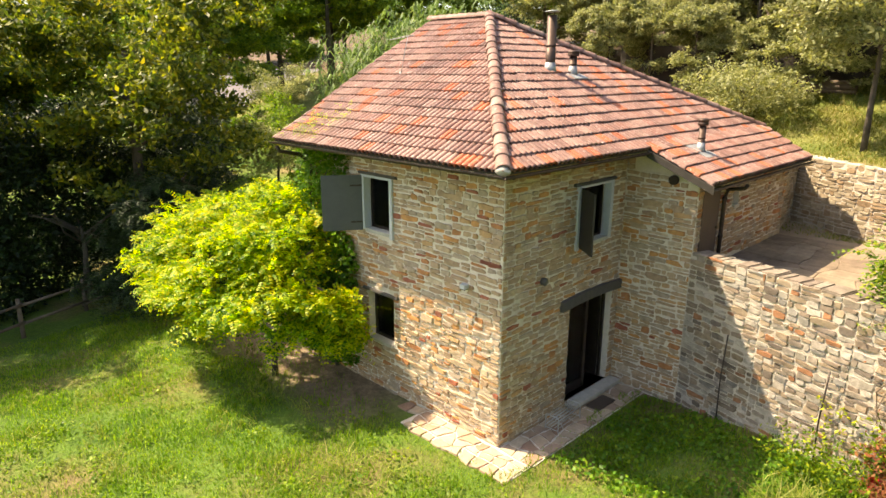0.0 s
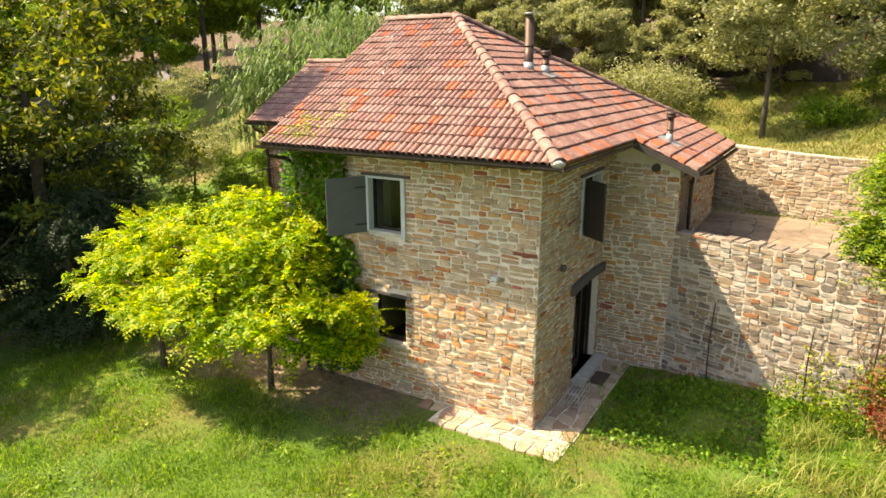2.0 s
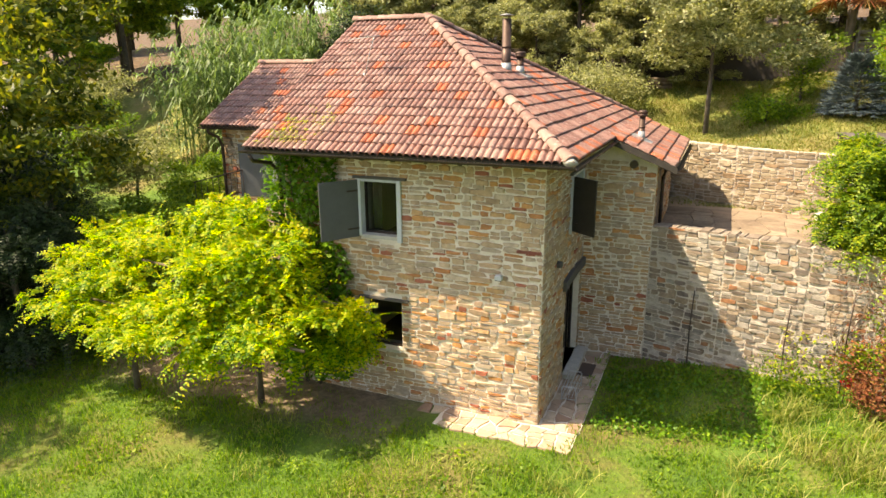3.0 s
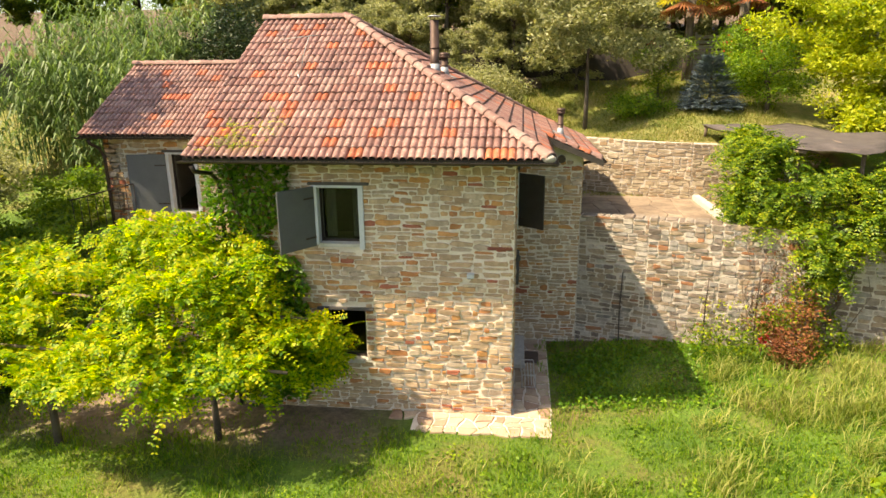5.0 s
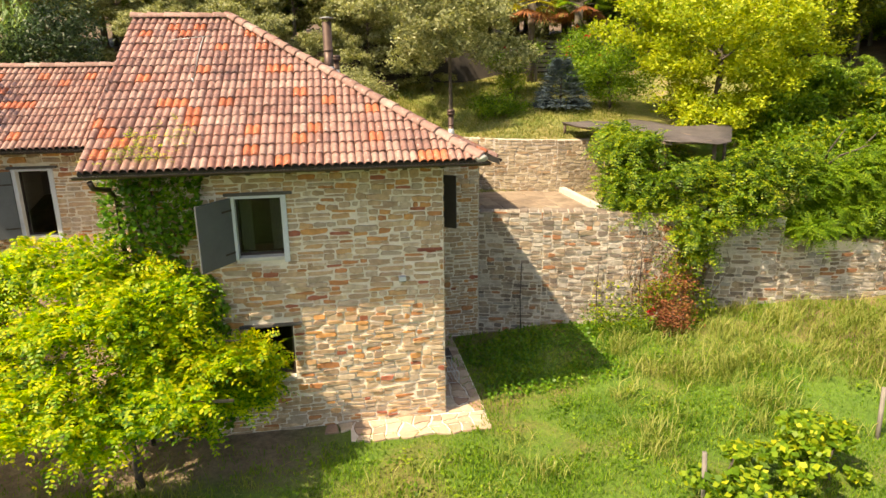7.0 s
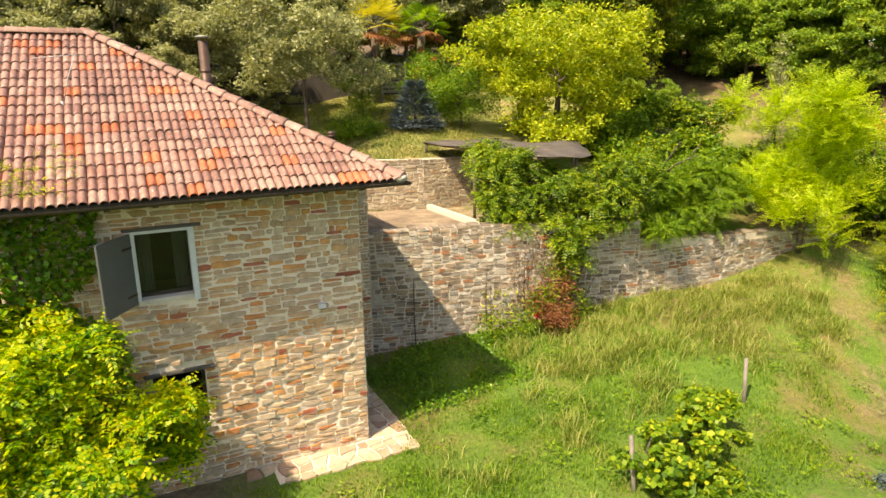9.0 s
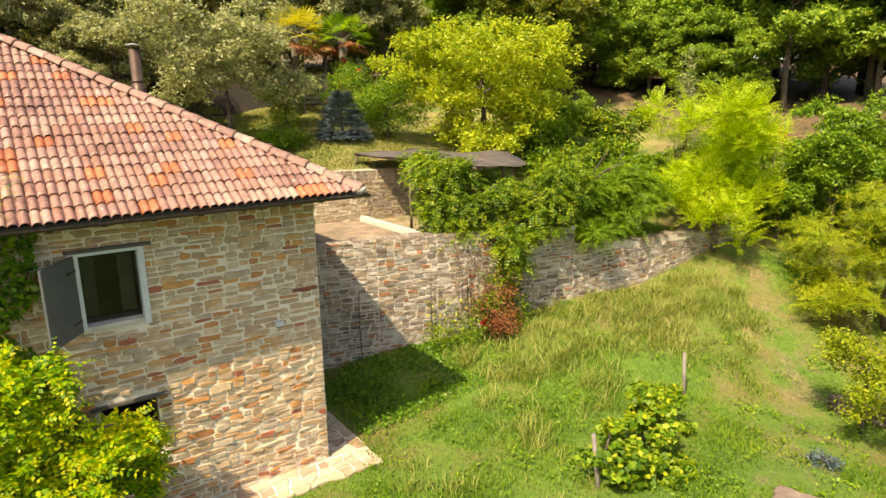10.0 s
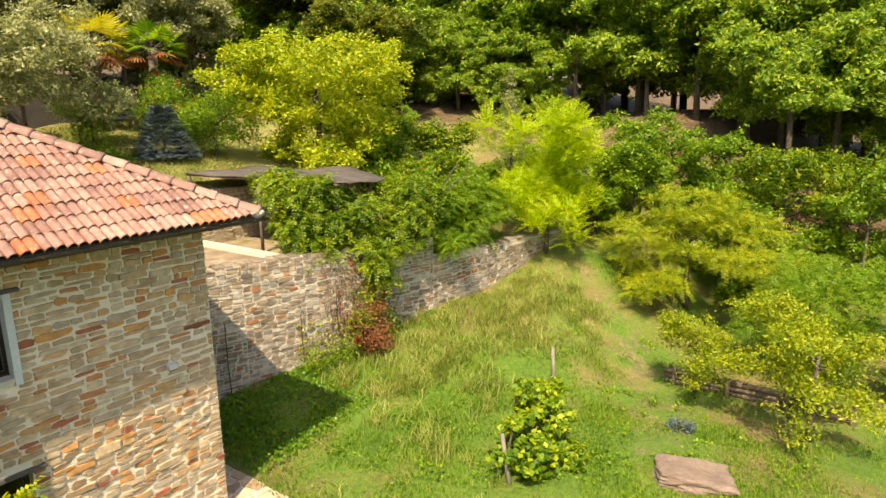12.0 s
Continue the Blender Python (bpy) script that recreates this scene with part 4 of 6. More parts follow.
w = glazed("window_upper_front", "dark-framed window with one grey shutter swung open", "y", 0.0, *win_f, mullion=False)
shutter(w, (-0.05, 3.93, 3.62), 0.86, 1.2, 180 - 33)
glazed("window_lower_front", "small dark ground-floor window beside the climber", "y", 0.0, *win_g, mullion=False, out_frame=False)
w = glazed("window_upper_side", "side window with grey shutters standing open", "x", 0.0, *win_s)
shutter(w, (2.28, -0.05, 3.56), 0.70, 1.2, -127, material=DARKWOOD, label="dark stained board shutter, swung open")
w = glazed("window_wing", "tall window of the side wing with an open grey shutter", "y", 4.3, 8.6, 9.38, 3.3, 4.92, mullion=False)
shutter(w, (4.22, 9.42, 3.3), 1.0, 1.58, 180 - 78)
glazed("window_lean_to", "tiny dark window of the lean-to", "x", -1.6, 5.7, 6.05, 4.15, 4.55, mullion=False, out_frame=False, lintel=False)

d = thing("glass_door", "dark-framed glass door, half open, under a heavy lintel", "door", (door_s[0], 0, door_s[2]))
wd, hd = door_s[1] - door_s[0], door_s[3] - door_s[2]
for a, b, c, e in ((0, 0.06, 0, hd), (wd - 0.06, wd, 0, hd), (0.06, wd - 0.06, hd - 0.07, hd), (wd * 0.52, wd * 0.58, 0, hd - 0.07)):
    part("door_frame", boxed(a, b, 0.14, 0.21, c, e, 0.006), DARKMETAL, d)
g = part("pane", boxed(0.06, wd * 0.52, 0.17, 0.18, 0.2, hd - 0.07), GLASS, d)
g.visible_shadow = False
part("bottom_panel", boxed(0.06, wd * 0.52, 0.15, 0.2, 0.0, 0.2, 0.006), DARKMETAL, d, "dark metal kick panel")
part("threshold", boxed(0.0, wd + 0.2, -0.28, 0.44, -0.1, 0.0, 0.012), CEMENT, d, "pale stone threshold slab")
for a, b in ((0.06, wd * 0.5),):
    leaf = part("open_leaf", boxed(0, 0.7, -0.025, 0.025, 0.02, hd - 0.09, 0.006), DARKMETAL, d, "dark door leaf folded inward")
    leaf.matrix_basis = pose(wd - 0.08, 0.22, 0, 0, 0, 82)
bm = bmesh.new()
arc = [(-0.36 + (2.25 + 0.02) * i / 10, 2.31 + 0.05 * math.sin(math.pi * i / 10)) for i in range(11)]
rows_ = [[bm.verts.new((2.14 + x, y, z + dz)) for x, z in arc] for y, dz in ((-0.1, 0), (-0.1, 0.2), (0.3, 0.2), (0.3, 0))]
for a, b in ((0, 1), (1, 2), (2, 3), (3, 0)):
    for i in range(10):
        bm.faces.new((rows_[a][i], rows_[a][i + 1], rows_[b][i + 1], rows_[b][i]))
for e in (0, 10):
    bm.faces.new([rows_[k][e] for k in (range(4) if e else range(3, -1, -1))])
bmesh.ops.recalc_face_normals(bm, faces=bm.faces)
tagged(solid("door_lintel", bm, LINTEL), "heavy dark arched stone lintel over the door", "lintel")

d = thing("terrace_door", "brown painted metal door of the lean-to", "door", (4.22, -1.6, 2.97))
part("door_leaf", boxed(0.0, 0.8, -0.02, 0.03, 0.0, 1.69, 0.006), BROWNDOOR, d)
part("handle", tube(bmesh.new(), [(0.7, -0.03, 0.85), (0.7, -0.07, 0.85), (0.6, -0.07, 0.85)], 0.011, 6), DARKMETAL, d, "dark metal handle")

# ---- eaves, gutters, pipes ----
def gutter(name, a, b, label, r=0.05):
    a, b = Vector(a), Vector(b)
    g = thing(name, label, "gutter", a)
    way = (b - a).normalized()
    side = way.cross(Vector((0, 0, 1))).normalized()
    bm = bmesh.new()
    L = (b - a).length
    rings = []
    for t in (0.0, L):
        rings.append([bm.verts.new(way * t + side * math.cos(q) * rr + Vector((0, 0, math.sin(q) * rr))) for rr, qs in ((r, range(9)), (r - 0.008, range(8, -1, -1))) for q in (math.pi + math.pi * k / 8 for k in qs)])
    n = len(rings[0])
    for i in range(n):
        bm.faces.new((rings[0][i], rings[0][(i + 1) % n], rings[1][(i + 1) % n], rings[1][i]))
    bm.faces.new(rings[0][::-1]), bm.faces.new(rings[1])
    part("channel", bm, DARKMETAL, g)
    for i in range(int(L / 0.8) + 1):
        q = way * min(0.2 + 0.8 * i, L - 0.1)
        part("bracket", tube(bmesh.new(), [q + side * r * 1.08 + Vector((0, 0, 0.0)), q + side * r * 0.8 + Vector((0, 0, -r * 0.8)), q + Vector((0, 0, -r * 1.12)), q - side * r * 0.8 + Vector((0, 0, -r * 0.8)), q - side * r * 1.08], 0.008, 5), DARKMETAL, g)
    return g


gutter("gutter", (-0.86, 6.2, EAVE - 0.045), (-0.86, -0.7, EAVE - 0.045), "dark metal gutter under the front eave")
gutter("gutter", (-0.86, -0.70, EAVE - 0.048), (3.62, -0.70, EAVE - 0.048), "dark metal gutter under the side eave")
gutter("gutter", (3.62, -2.08, 4.84), (9.2, -2.12, 4.84), "dark metal gutter under the lean-to eave")
gutter("gutter", (3.69, 11.55, WEAVE - 0.045), (3.69, 6.25, WEAVE - 0.045), "dark metal gutter of the side wing")


def pipe(name, label, path, r=0.045, material=DARKMETAL):
    t = thing(name, label, "downpipe", path[0])
    o = Vector(path[0])
    part("pipe", tube(bmesh.new(), [Vector(q) - o for q in path], r, 10), material, t)
    for q in path[2:-1]:
        part("collar", tube(bmesh.new(), [Vector(q) - o - Vector((0, 0, 0.03)), Vector(q) - o + Vector((0, 0, 0.03))], r * 1.25, 10), material, t)
    return t


pipe("downpipe", "dark metal downpipe curving back to the wall", [(-0.86, 5.95, 5.32), (-0.8, 5.93, 5.2), (-0.35, 5.85, 5.1), (-0.09, 5.82, 4.9), (-0.09, 5.82, 2.5), (-0.09, 5.82, 0.0)])
pipe("downpipe", "dark metal downpipe at the lean-to corner", [(5.12, -2.1, 4.74), (5.12, -2.05, 4.66), (5.12, -1.72, 4.6), (5.12, -1.67, 4.4), (5.12, -1.67, 3.6), (5.12, -1.67, 3.04)], 0.042)
pipe("downpipe", "dark metal downpipe of the side wing", [(3.69, 11.2, 5.3), (3.75, 11.2, 5.2), (4.1, 11.2, 5.05), (4.2, 11.15, 4.8), (4.2, 11.15, 3.9), (4.2, 11.15, ground_at(4.2, 11.15))])
# lean-to verge board and purlin ends
t = thing("verge_board", "dark timber verge boards of the lean-to", "board", (3.6, -2.05, 4.72))
bm = bmesh.new()
q = [(0, 0, 0), (0, 0, 0.14), (0, 1.42, 0.72), (0, 1.42, 0.58)]
va, vb = [bm.verts.new(c) for c in q], [bm.verts.new((c[0] + 0.035, c[1], c[2])) for c in q]
bm.faces.new(va[::-1]), bm.faces.new(vb)
for i in range(4):
    bm.faces.new((va[i], va[(i + 1) % 4], vb[(i + 1) % 4], vb[i]))
bmesh.ops.recalc_face_normals(bm, faces=bm.faces)
part("board", bm, BEAM, t)
for y in (0.55, 1.25):
    part("purlin", boxed(0.06, 0.5, y, y + 0.1, 0.02 + y * 0.41, 0.13 + y * 0.41, 0.006), BEAM, t)
# fill between the lean-to roof and its end wall
bm = bmesh.new()
for x in (4.02, 4.4):
    for y, z in ((-0.01, 4.95), (-1.58, 4.95), (-1.58, 5.0), (-0.01, 5.55)):
        bm.verts.new((x, y, z))
bm.verts.ensure_lookup_table()
v = bm.verts
for f in ((3, 2, 1, 0), (4, 5, 6, 7), (0, 1, 5, 4), (1, 2, 6, 5), (2, 3, 7, 6), (3, 0, 4, 7)):
    bm.faces.new([v[i] for i in f])
tagged(solid("wall_lean_to_head", bm, MORTAR), "mortared stone under the lean-to roof", "wall", kind="structure")
# rafter ends under the front and side eaves
for i in range(9):
    t = tagged(solid("rafter_end", boxed(-0.74, 0.05, -0.045, 0.045, -0.13, -0.02, 0.008), BEAM), "dark timber rafter end under the eave", "rafter", "rafter ends")
    t.matrix_basis = pose(0, 0.1 + 0.68 * i, EAVE + 0.3, 0, -28, 0)

# flues and aerial
def flue(name, label, base, height, r, material, cap="flat", flash=0.42):
    t = thing(name, label, "flue", base)
    part("pipe", tube(bmesh.new(), [(0, 0, -0.15), (0, 0, height * 0.45), (0, 0, height * 0.45), (0, 0, height)], [r * 1.02, r * 1.02, r, r], 18), material, t)
    part("collar", tube(bmesh.new(), [(0, 0, height * 0.45 - 0.02), (0, 0, height * 0.45 + 0.02)], r * 1.1, 18), material, t)
    part("flashing", boxed(-flash / 2, flash / 2, -flash / 2 - 0.05, flash / 2, -0.01, 0.008, 0.003), LEAD, t, "pale lead flashing").rotation_euler = (P_S if cap != "vent" else 0.4, 0, 0)
    part("skirt", tube(bmesh.new(), [(0, 0, -0.1), (0, 0, 0.16)], [r * 1.5, r * 1.06], 18), LEAD, t)
    if cap == "flat":
        for a in range(3):
            x, y = math.cos(a * 2.1) * r * 0.9, math.sin(a * 2.1) * r * 0.9
            part("strut", tube(bmesh.new(), [(x, y, height - 0.02), (x, y, height + 0.07)], 0.008, 5), material, t)
        part("cap", tube(bmesh.new(), [(0, 0, height + 0.07), (0, 0, height + 0.09), (0, 0, height + 0.11)], [r * 1.5, r * 1.5, r * 0.4], 18), LEAD, t, "pale metal rain cap")
    else:
        for k, f in enumerate((1.0, 1.12)):
            part("cowl_ring", tube(bmesh.new(), [(0, 0, height * f - 0.05), (0, 0, height * f), (0, 0, height * f + 0.03)], [r * 1.5, r * 1.6, r * 1.1], 16), material, t)
    return t


flue("chimney_flue", "tall brown metal flue with a pale rain cap", (3.85, 2.02, 6.97), 1.15, 0.105, RUSTPIPE)
flue("small_flue", "short dark metal flue beside the tall one", (4.5, 1.86, 6.9), 0.42, 0.085, RUSTPIPE, "vent", 0.5)
flue("vent_pipe", "dark vent pipe with a ringed cowl", (5.03, -1.08, 5.36), 0.56, 0.07, RUSTPIPE, "vent", 0.5)
t = thing("aerial", "thin bent metal aerial on the roof", "aerial", (1.74, 4.69, 6.83))
part("mast", tube(bmesh.new(), [(0, 0, -0.05), (0, -0.15, 0.5), (-0.02, -0.3, 0.86)], 0.009, 6), LEAD, t)
part("boom", tube(bmesh.new(), [(0, 0.35, 0.80), (0, -0.45, 0.88)], 0.008, 6), LEAD, t)
for i in range(5):
    part("element", tube(bmesh.new(), [(-0.12, 0.3 - 0.16 * i, 0.81 + 0.016 * i), (0.12, 0.3 - 0.16 * i, 0.81 + 0.016 * i)], 0.005, 5), WIRE, t)
part("foot", tube(bmesh.new(), [(0, 0, -0.06), (0, 0, 0.09)], [0.06, 0.02], 8), LEAD, t)

bm = bmesh.new()
bmesh.ops.create_icosphere(bm, subdivisions=3, radius=0.11)
for v in bm.verts:
    v.co = Vector((v.co.x * 1.15, v.co.y * 1.15, v.co.z * 0.75)) * (1 + 0.2 * noise.noise(v.co * 9))
part("end_cap", bm, CEMENT, front_hip, "pale cement end cap")
for y0, nm in ((3.06, "window curtain gathered at one side"), (3.62, "window curtain hanging in folds")):
    t = thing("curtain", "pale " + nm, "curtain", (0.42, y0, 3.7))
    bm = bmesh.new()
    cols = [[bm.verts.new((0.025 * math.sin(k * 1.9), 0.22 * k / 14, z)) for z in (0.0, 1.12)] for k in range(15)]
    for a, b in zip(cols, cols[1:]):
        bm.faces.new((a[0], b[0], b[1], a[1])).smooth = True
    part("cloth", bm, plain("grey_curtain_cloth", (0.09, 0.085, 0.075), (0.14, 0.13, 0.11), 6), t)

# small fittings on the walls
t = thing("wall_lamp", "small grey box lamp on the stone wall", "lamp", (-0.04, 0.84, 3.09))
part("housing", boxed(-0.12, 0.0, -0.07, 0.07, -0.04, 0.05, 0.01), PALE, t)
part("lens", boxed(-0.115, -0.02, -0.06, 0.06, -0.055, -0.041, 0.004), GLASS, t)
t = thing("wall_vent", "round grey vent cover on the stone wall", "vent", (1.15, -0.05, 3.11))
part("cover", tube(bmesh.new(), [(0, 0.03, 0), (0, -0.05, 0), (0, -0.08, 0)], [0.075, 0.075, 0.04], 14), LINTEL, t)
t = thing("flue_hole", "dark round flue outlet in the end wall", "vent", (3.96, -1.08, 4.85))
part("rim", tube(bmesh.new(), [(0.06, 0, 0), (-0.05, 0, 0)], 0.095, 16), DARKMETAL, t)
for (x, y), z0, z1 in (((3.6, -2.66), 0.2, 2.1), ((3.02, -4.55), 0.45, 2.2), ((2.75, -5.6), 0.7, 2.7)):
    t = thing("wall_rod", "thin dark iron rod against the terrace wall", "rod", (x - 0.09, y, z0))
    part("rod", tube(bmesh.new(), [(0, 0, -0.15), (0.02, 0.03, (z1 - z0) * 0.5), (0.05, 0.0, z1 - z0)], 0.014, 6), DARKMETAL, t)

# wire rack and mat by the door
t = thing("wire_rack", "low pale wire shoe rack by the door", "rack", (1.6, -0.36, 0.03), turn=2)
for x in (-0.4, 0.4):
    part("end_hoop", tube(bmesh.new(), [(x, -0.15, 0), (x, -0.15, 0.3), (x, -0.13, 0.34), (x, 0.13, 0.34), (x, 0.15, 0.3), (x, 0.15, 0)], 0.012, 6), WIRE, t)
    part("end_bar", tube(bmesh.new(), [(x, -0.15, 0.05), (x, 0.15, 0.05)], 0.008, 5), WIRE, t)
for z in (0.1, 0.27):
    for i in range(5):
        part("shelf_wire", tube(bmesh.new(), [(-0.4, -0.14 + 0.07 * i, z), (0.4, -0.14 + 0.07 * i, z)], 0.007, 5), WIRE, t)
t = thing("door_mat", "worn brown door mat on the paving", "mat", (2.85, -0.46, 0.035))
part("mat", boxed(-0.34, 0.34, -0.17, 0.17, 0, 0.02, 0.006), BROWNDOOR, t)

# ---- paving ----
def flags(parent, x0, x1, y0, y1, z, size, seed, keep=lambda x, y: True, material=FLAG, fill=0.88):
    """Irregular flat stones on a jittered grid, each cut back from its neighbours."""
    r = random.Random(seed)
    nx_, ny_ = max(1, round((x1 - x0) / size)), max(1, round((y1 - y0) / size))
    pts = [[(x0 + (x1 - x0) * i / nx_ + (r.uniform(-0.3, 0.3) * size if 0 < i < nx_ else r.uniform(-0.06, 0.06)), y0 + (y1 - y0) * j / ny_ + (r.uniform(-0.3, 0.3) * size if 0 < j < ny_ else 0)) for j in range(ny_ + 1)] for i in range(nx_ + 1)]
    for i in range(nx_):
        for j in range(ny_):
            quad = [pts[i][j], pts[i + 1][j], pts[i + 1][j + 1], pts[i][j + 1]]
            cx, cy = sum(q[0] for q in quad) / 4, sum(q[1] for q in quad) / 4
            if not keep(cx, cy):
                continue
            bm = bmesh.new()
            ring = []
            for k in range(4):
                a, b = quad[k], quad[(k + 1) % 4]
                ring.append(a)
                ring.append(((a[0] + b[0]) / 2 + r.uniform(-0.03, 0.03), (a[1] + b[1]) / 2 + r.uniform(-0.03, 0.03)))
            h = r.uniform(0.0, 0.012)
            lo = [bm.verts.new(((x - cx) * fill, (y - cy) * fill, -0.05)) for x, y in ring]
            mi = [bm.verts.new(((x - cx) * fill, (y - cy) * fill, 0.008 + h)) for x, y in ring]
            hi = [bm.verts.new(((x - cx) * (fill - 0.05), (y - cy) * (fill - 0.05), 0.02 + h)) for x, y in ring]
            for a, b in ((lo, mi), (mi, hi)):
                for k in range(8):
                    bm.faces.new((a[k], a[(k + 1) % 8], b[(k + 1) % 8], b[k]))
            bm.faces.new(hi)
            ob = solid("flagstone", bm, material, parent)
            ob.matrix_basis = Matrix.Translation((cx, cy, z))


tagged(solid("path_bed", boxed(-0.72, 0.0, -0.82, 2.0, -0.1, 0.018), MORTAR), "mortar bed of the stone path", "path", kind="structure")
path_side = tagged(solid("path_bed_side", boxed(0.0, 4.0, -0.85, 0.0, -0.1, 0.018), MORTAR), "mortar bed of the stone path by the door", "path", kind="structure")
path_front = bpy.data.objects["path_bed"]
flags(path_front, -0.8, -0.04, -0.82, 3.4, 0.018, 0.3, 3, lambda x, y: y < 1.9 or (x > -0.3 and y < 2.6))
flags(path_side, -0.02, 3.95, -0.85, -0.04, 0.018, 0.31, 4)
# terrace paving behind the parapet
bm = bmesh.new()
ring = [(4.25, -1.6), (9.0, -1.6), (9.02, -1.4), (10.6, -1.34), (9.52, -3.4), (8.82, -5.4), (8.8, -5.6), (3.2, -5.6), (3.3, -4.8), (3.75, -3.2)]
lo, hi = [bm.verts.new((x, y, 2.8)) for x, y in ring], [bm.verts.new((x, y, 2.96)) for x, y in ring]
bm.faces.new(hi[::-1])
for i in range(len(ring)):
    j = (i + 1) % len(ring)
    bm.faces.new((lo[i], lo[j], hi[j], hi[i]))
bmesh.ops.recalc_face_normals(bm, faces=bm.faces)
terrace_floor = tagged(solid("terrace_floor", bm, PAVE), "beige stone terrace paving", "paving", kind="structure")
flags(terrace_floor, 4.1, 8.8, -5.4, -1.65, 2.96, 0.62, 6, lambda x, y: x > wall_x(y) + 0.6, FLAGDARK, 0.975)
t = tagged(solid("terrace_kerb", boxed(5.0, 8.8, -5.72, -5.5, 2.9, 3.12, 0.02), CEMENT), "pale stone kerb at the terrace edge", "kerb", kind="structure")

# ---- climbers on the house ----
def cloud(parent, name, quads, material, label=""):
    ob = new(name, mesh_of_quads(name, quads, material))
    ob.parent = parent
    if label:
        ob["label"] = label
    return ob


def spray_fronds(lumps, n, length, pairs, leaf, droop, lift=0.15, slim=0.42, shell=0.5, keep=None):
    c, d = lumps_points(lumps, n, shell)
    if keep is not None:
        k = keep(c)
        c, d = c[k], d[k]
    ways = unit(d * (1, 1, 0.4) + rng.normal(size=c.shape) * 0.5 + (0, 0, lift))
    return fronds(c, ways, length, pairs, leaf, droop, slim)


ARB = (-0.3, 6.4, 0.0)
arbour = thing("wisteria_arbour", "bright yellow-green wisteria spreading from the house wall", "climber", ARB)
rel = lambda ls: [(x - ARB[0], y - ARB[1], z - ARB[2], a, b, c) for x, y, z, a, b, c in ls]
CANOPY = rel([(-1.1, 5.2, 3.3, 1.0, 1.1, 0.7), (-0.8, 6.6, 3.9, 0.9, 1.2, 0.6), (-1.9, 6.2, 2.7, 1.2, 1.4, 0.8), (-2.2, 4.8, 2.15, 0.9, 1.0, 0.5), (-1.5, 4.3, 2.2, 0.8, 0.8, 0.55), (-2.7, 6.6, 2.35, 0.9, 1.2, 0.5),
              (-1.5, 8.2, 3.2, 1.2, 1.2, 0.7), (-2.4, 8.6, 2.5, 1.1, 1.1, 0.6), (-0.9, 9.6, 3.2, 1.0, 1.0, 0.5), (-1.7, 10.3, 2.7, 0.9, 0.9, 0.4), (-0.9, 3.7, 1.55, 0.4, 0.45, 0.25), (-1.4, 6.0, 3.5, 0.9, 1.0, 0.5), (-1.0, 7.4, 3.6, 0.9, 1.0, 0.5),
              (-2.6, 5.5, 1.85, 0.7, 0.8, 0.3), (-2.8, 7.6, 1.95, 0.6, 0.8, 0.3), (-1.6, 4.3, 1.65, 0.7, 0.7, 0.3), (-1.9, 6.0, 3.1, 0.8, 0.9, 0.4), (-1.6, 5.0, 2.8, 0.7, 0.8, 0.4), (-0.8, 3.75, 2.0, 0.45, 0.5, 0.35), (-2.2, 9.9, 2.1, 0.9, 0.9, 0.35)])
away = lambda c: (c[:, 0] + ARB[0] < -0.08) & ~((c[:, 0] + ARB[0] > -1.2) & (c[:, 1] + ARB[1] < 4.8) & (c[:, 2] > 3.1)) & ~((c[:, 0] + ARB[0] > -0.55) & (c[:, 1] + ARB[1] < 4.0))
TIERED = tiers(CANOPY, 13, 0.36, 0.4, 5)
cloud(arbour, "foliage", spray_fronds(TIERED, 7800, 0.30, 5, 0.115, 0.38, 0.1, 0.6, 0.9, keep=away), WISTERIA)
tagged(cloud(arbour, "shoot_foliage", spray_fronds(CANOPY, 260, 0.65, 8, 0.11, 0.25, 0.3, 0.5, 0.1, keep=away), WISTERIA), kind="stuff")
r = random.Random(2)
for x, y in ((-1.45, 5.7), (-2.0, 8.7)):
    bm = bmesh.new()
    tube(bm, [(x - ARB[0], y - ARB[1], -0.1), (x - ARB[0] + 0.06, y - ARB[1] + 0.05, 0.9), (x - ARB[0] + 0.15, y - ARB[1], 1.7), (x - ARB[0] + 0.5, y - ARB[1] + 0.1, 2.6)], [0.08, 0.06, 0.055, 0.03], 8)
    tube(bm, [(x - ARB[0] + 0.06, y - ARB[1] + 0.05, 0.9), (x - ARB[0] - 0.25, y - ARB[1] + 0.2, 1.6), (x - ARB[0] - 0.5, y - ARB[1] + 0.3, 2.0)], [0.05, 0.035, 0.02], 6)
    part("stem", bm, BARK, arbour)
for a, b in (((-2.4, 3.8, 2.0), (-2.4, 9.2, 2.3)), ((-1.2, 3.8, 2.5), (-1.2, 9.4, 2.9)), ((-2.4, 5.2, 2.1), (-0.1, 5.2, 3.2)), ((-2.4, 7.8, 2.2), (0.0, 7.8, 3.2))):
    part("support_rail", tube(bmesh.new(), [Vector(a) - Vector(ARB), Vector(b) - Vector(ARB)], 0.03, 7), OLDWOOD, arbour)

climber = thing("wall_climber", "dark green climber covering the end of the stone wall", "climber", (0, 5.3, 0))
n = 5200
yy, zz = rng.uniform(4.15, 6.1, n), rng.uniform(0.3, 5.35, n)
edge = 4.45 + 0.25 * np.sin(zz * 2.1) + 0.2 * np.sin(zz * 5.3) - 0.55 * smooth(3.6, 2.4, zz)
k = (yy > edge) & ~((zz > 3.5) & (zz < 4.95) & (yy < 4.35))
c = np.stack([-0.06 - rng.random(n) ** 2 * 0.38, yy - 5.3, zz], -1)[k]
cloud(climber, "foliage", leaves(c, 0.13, 0.5, 0.6, np.tile((-1.0, 0, 0.2), (len(c), 1))), CLIMBER)
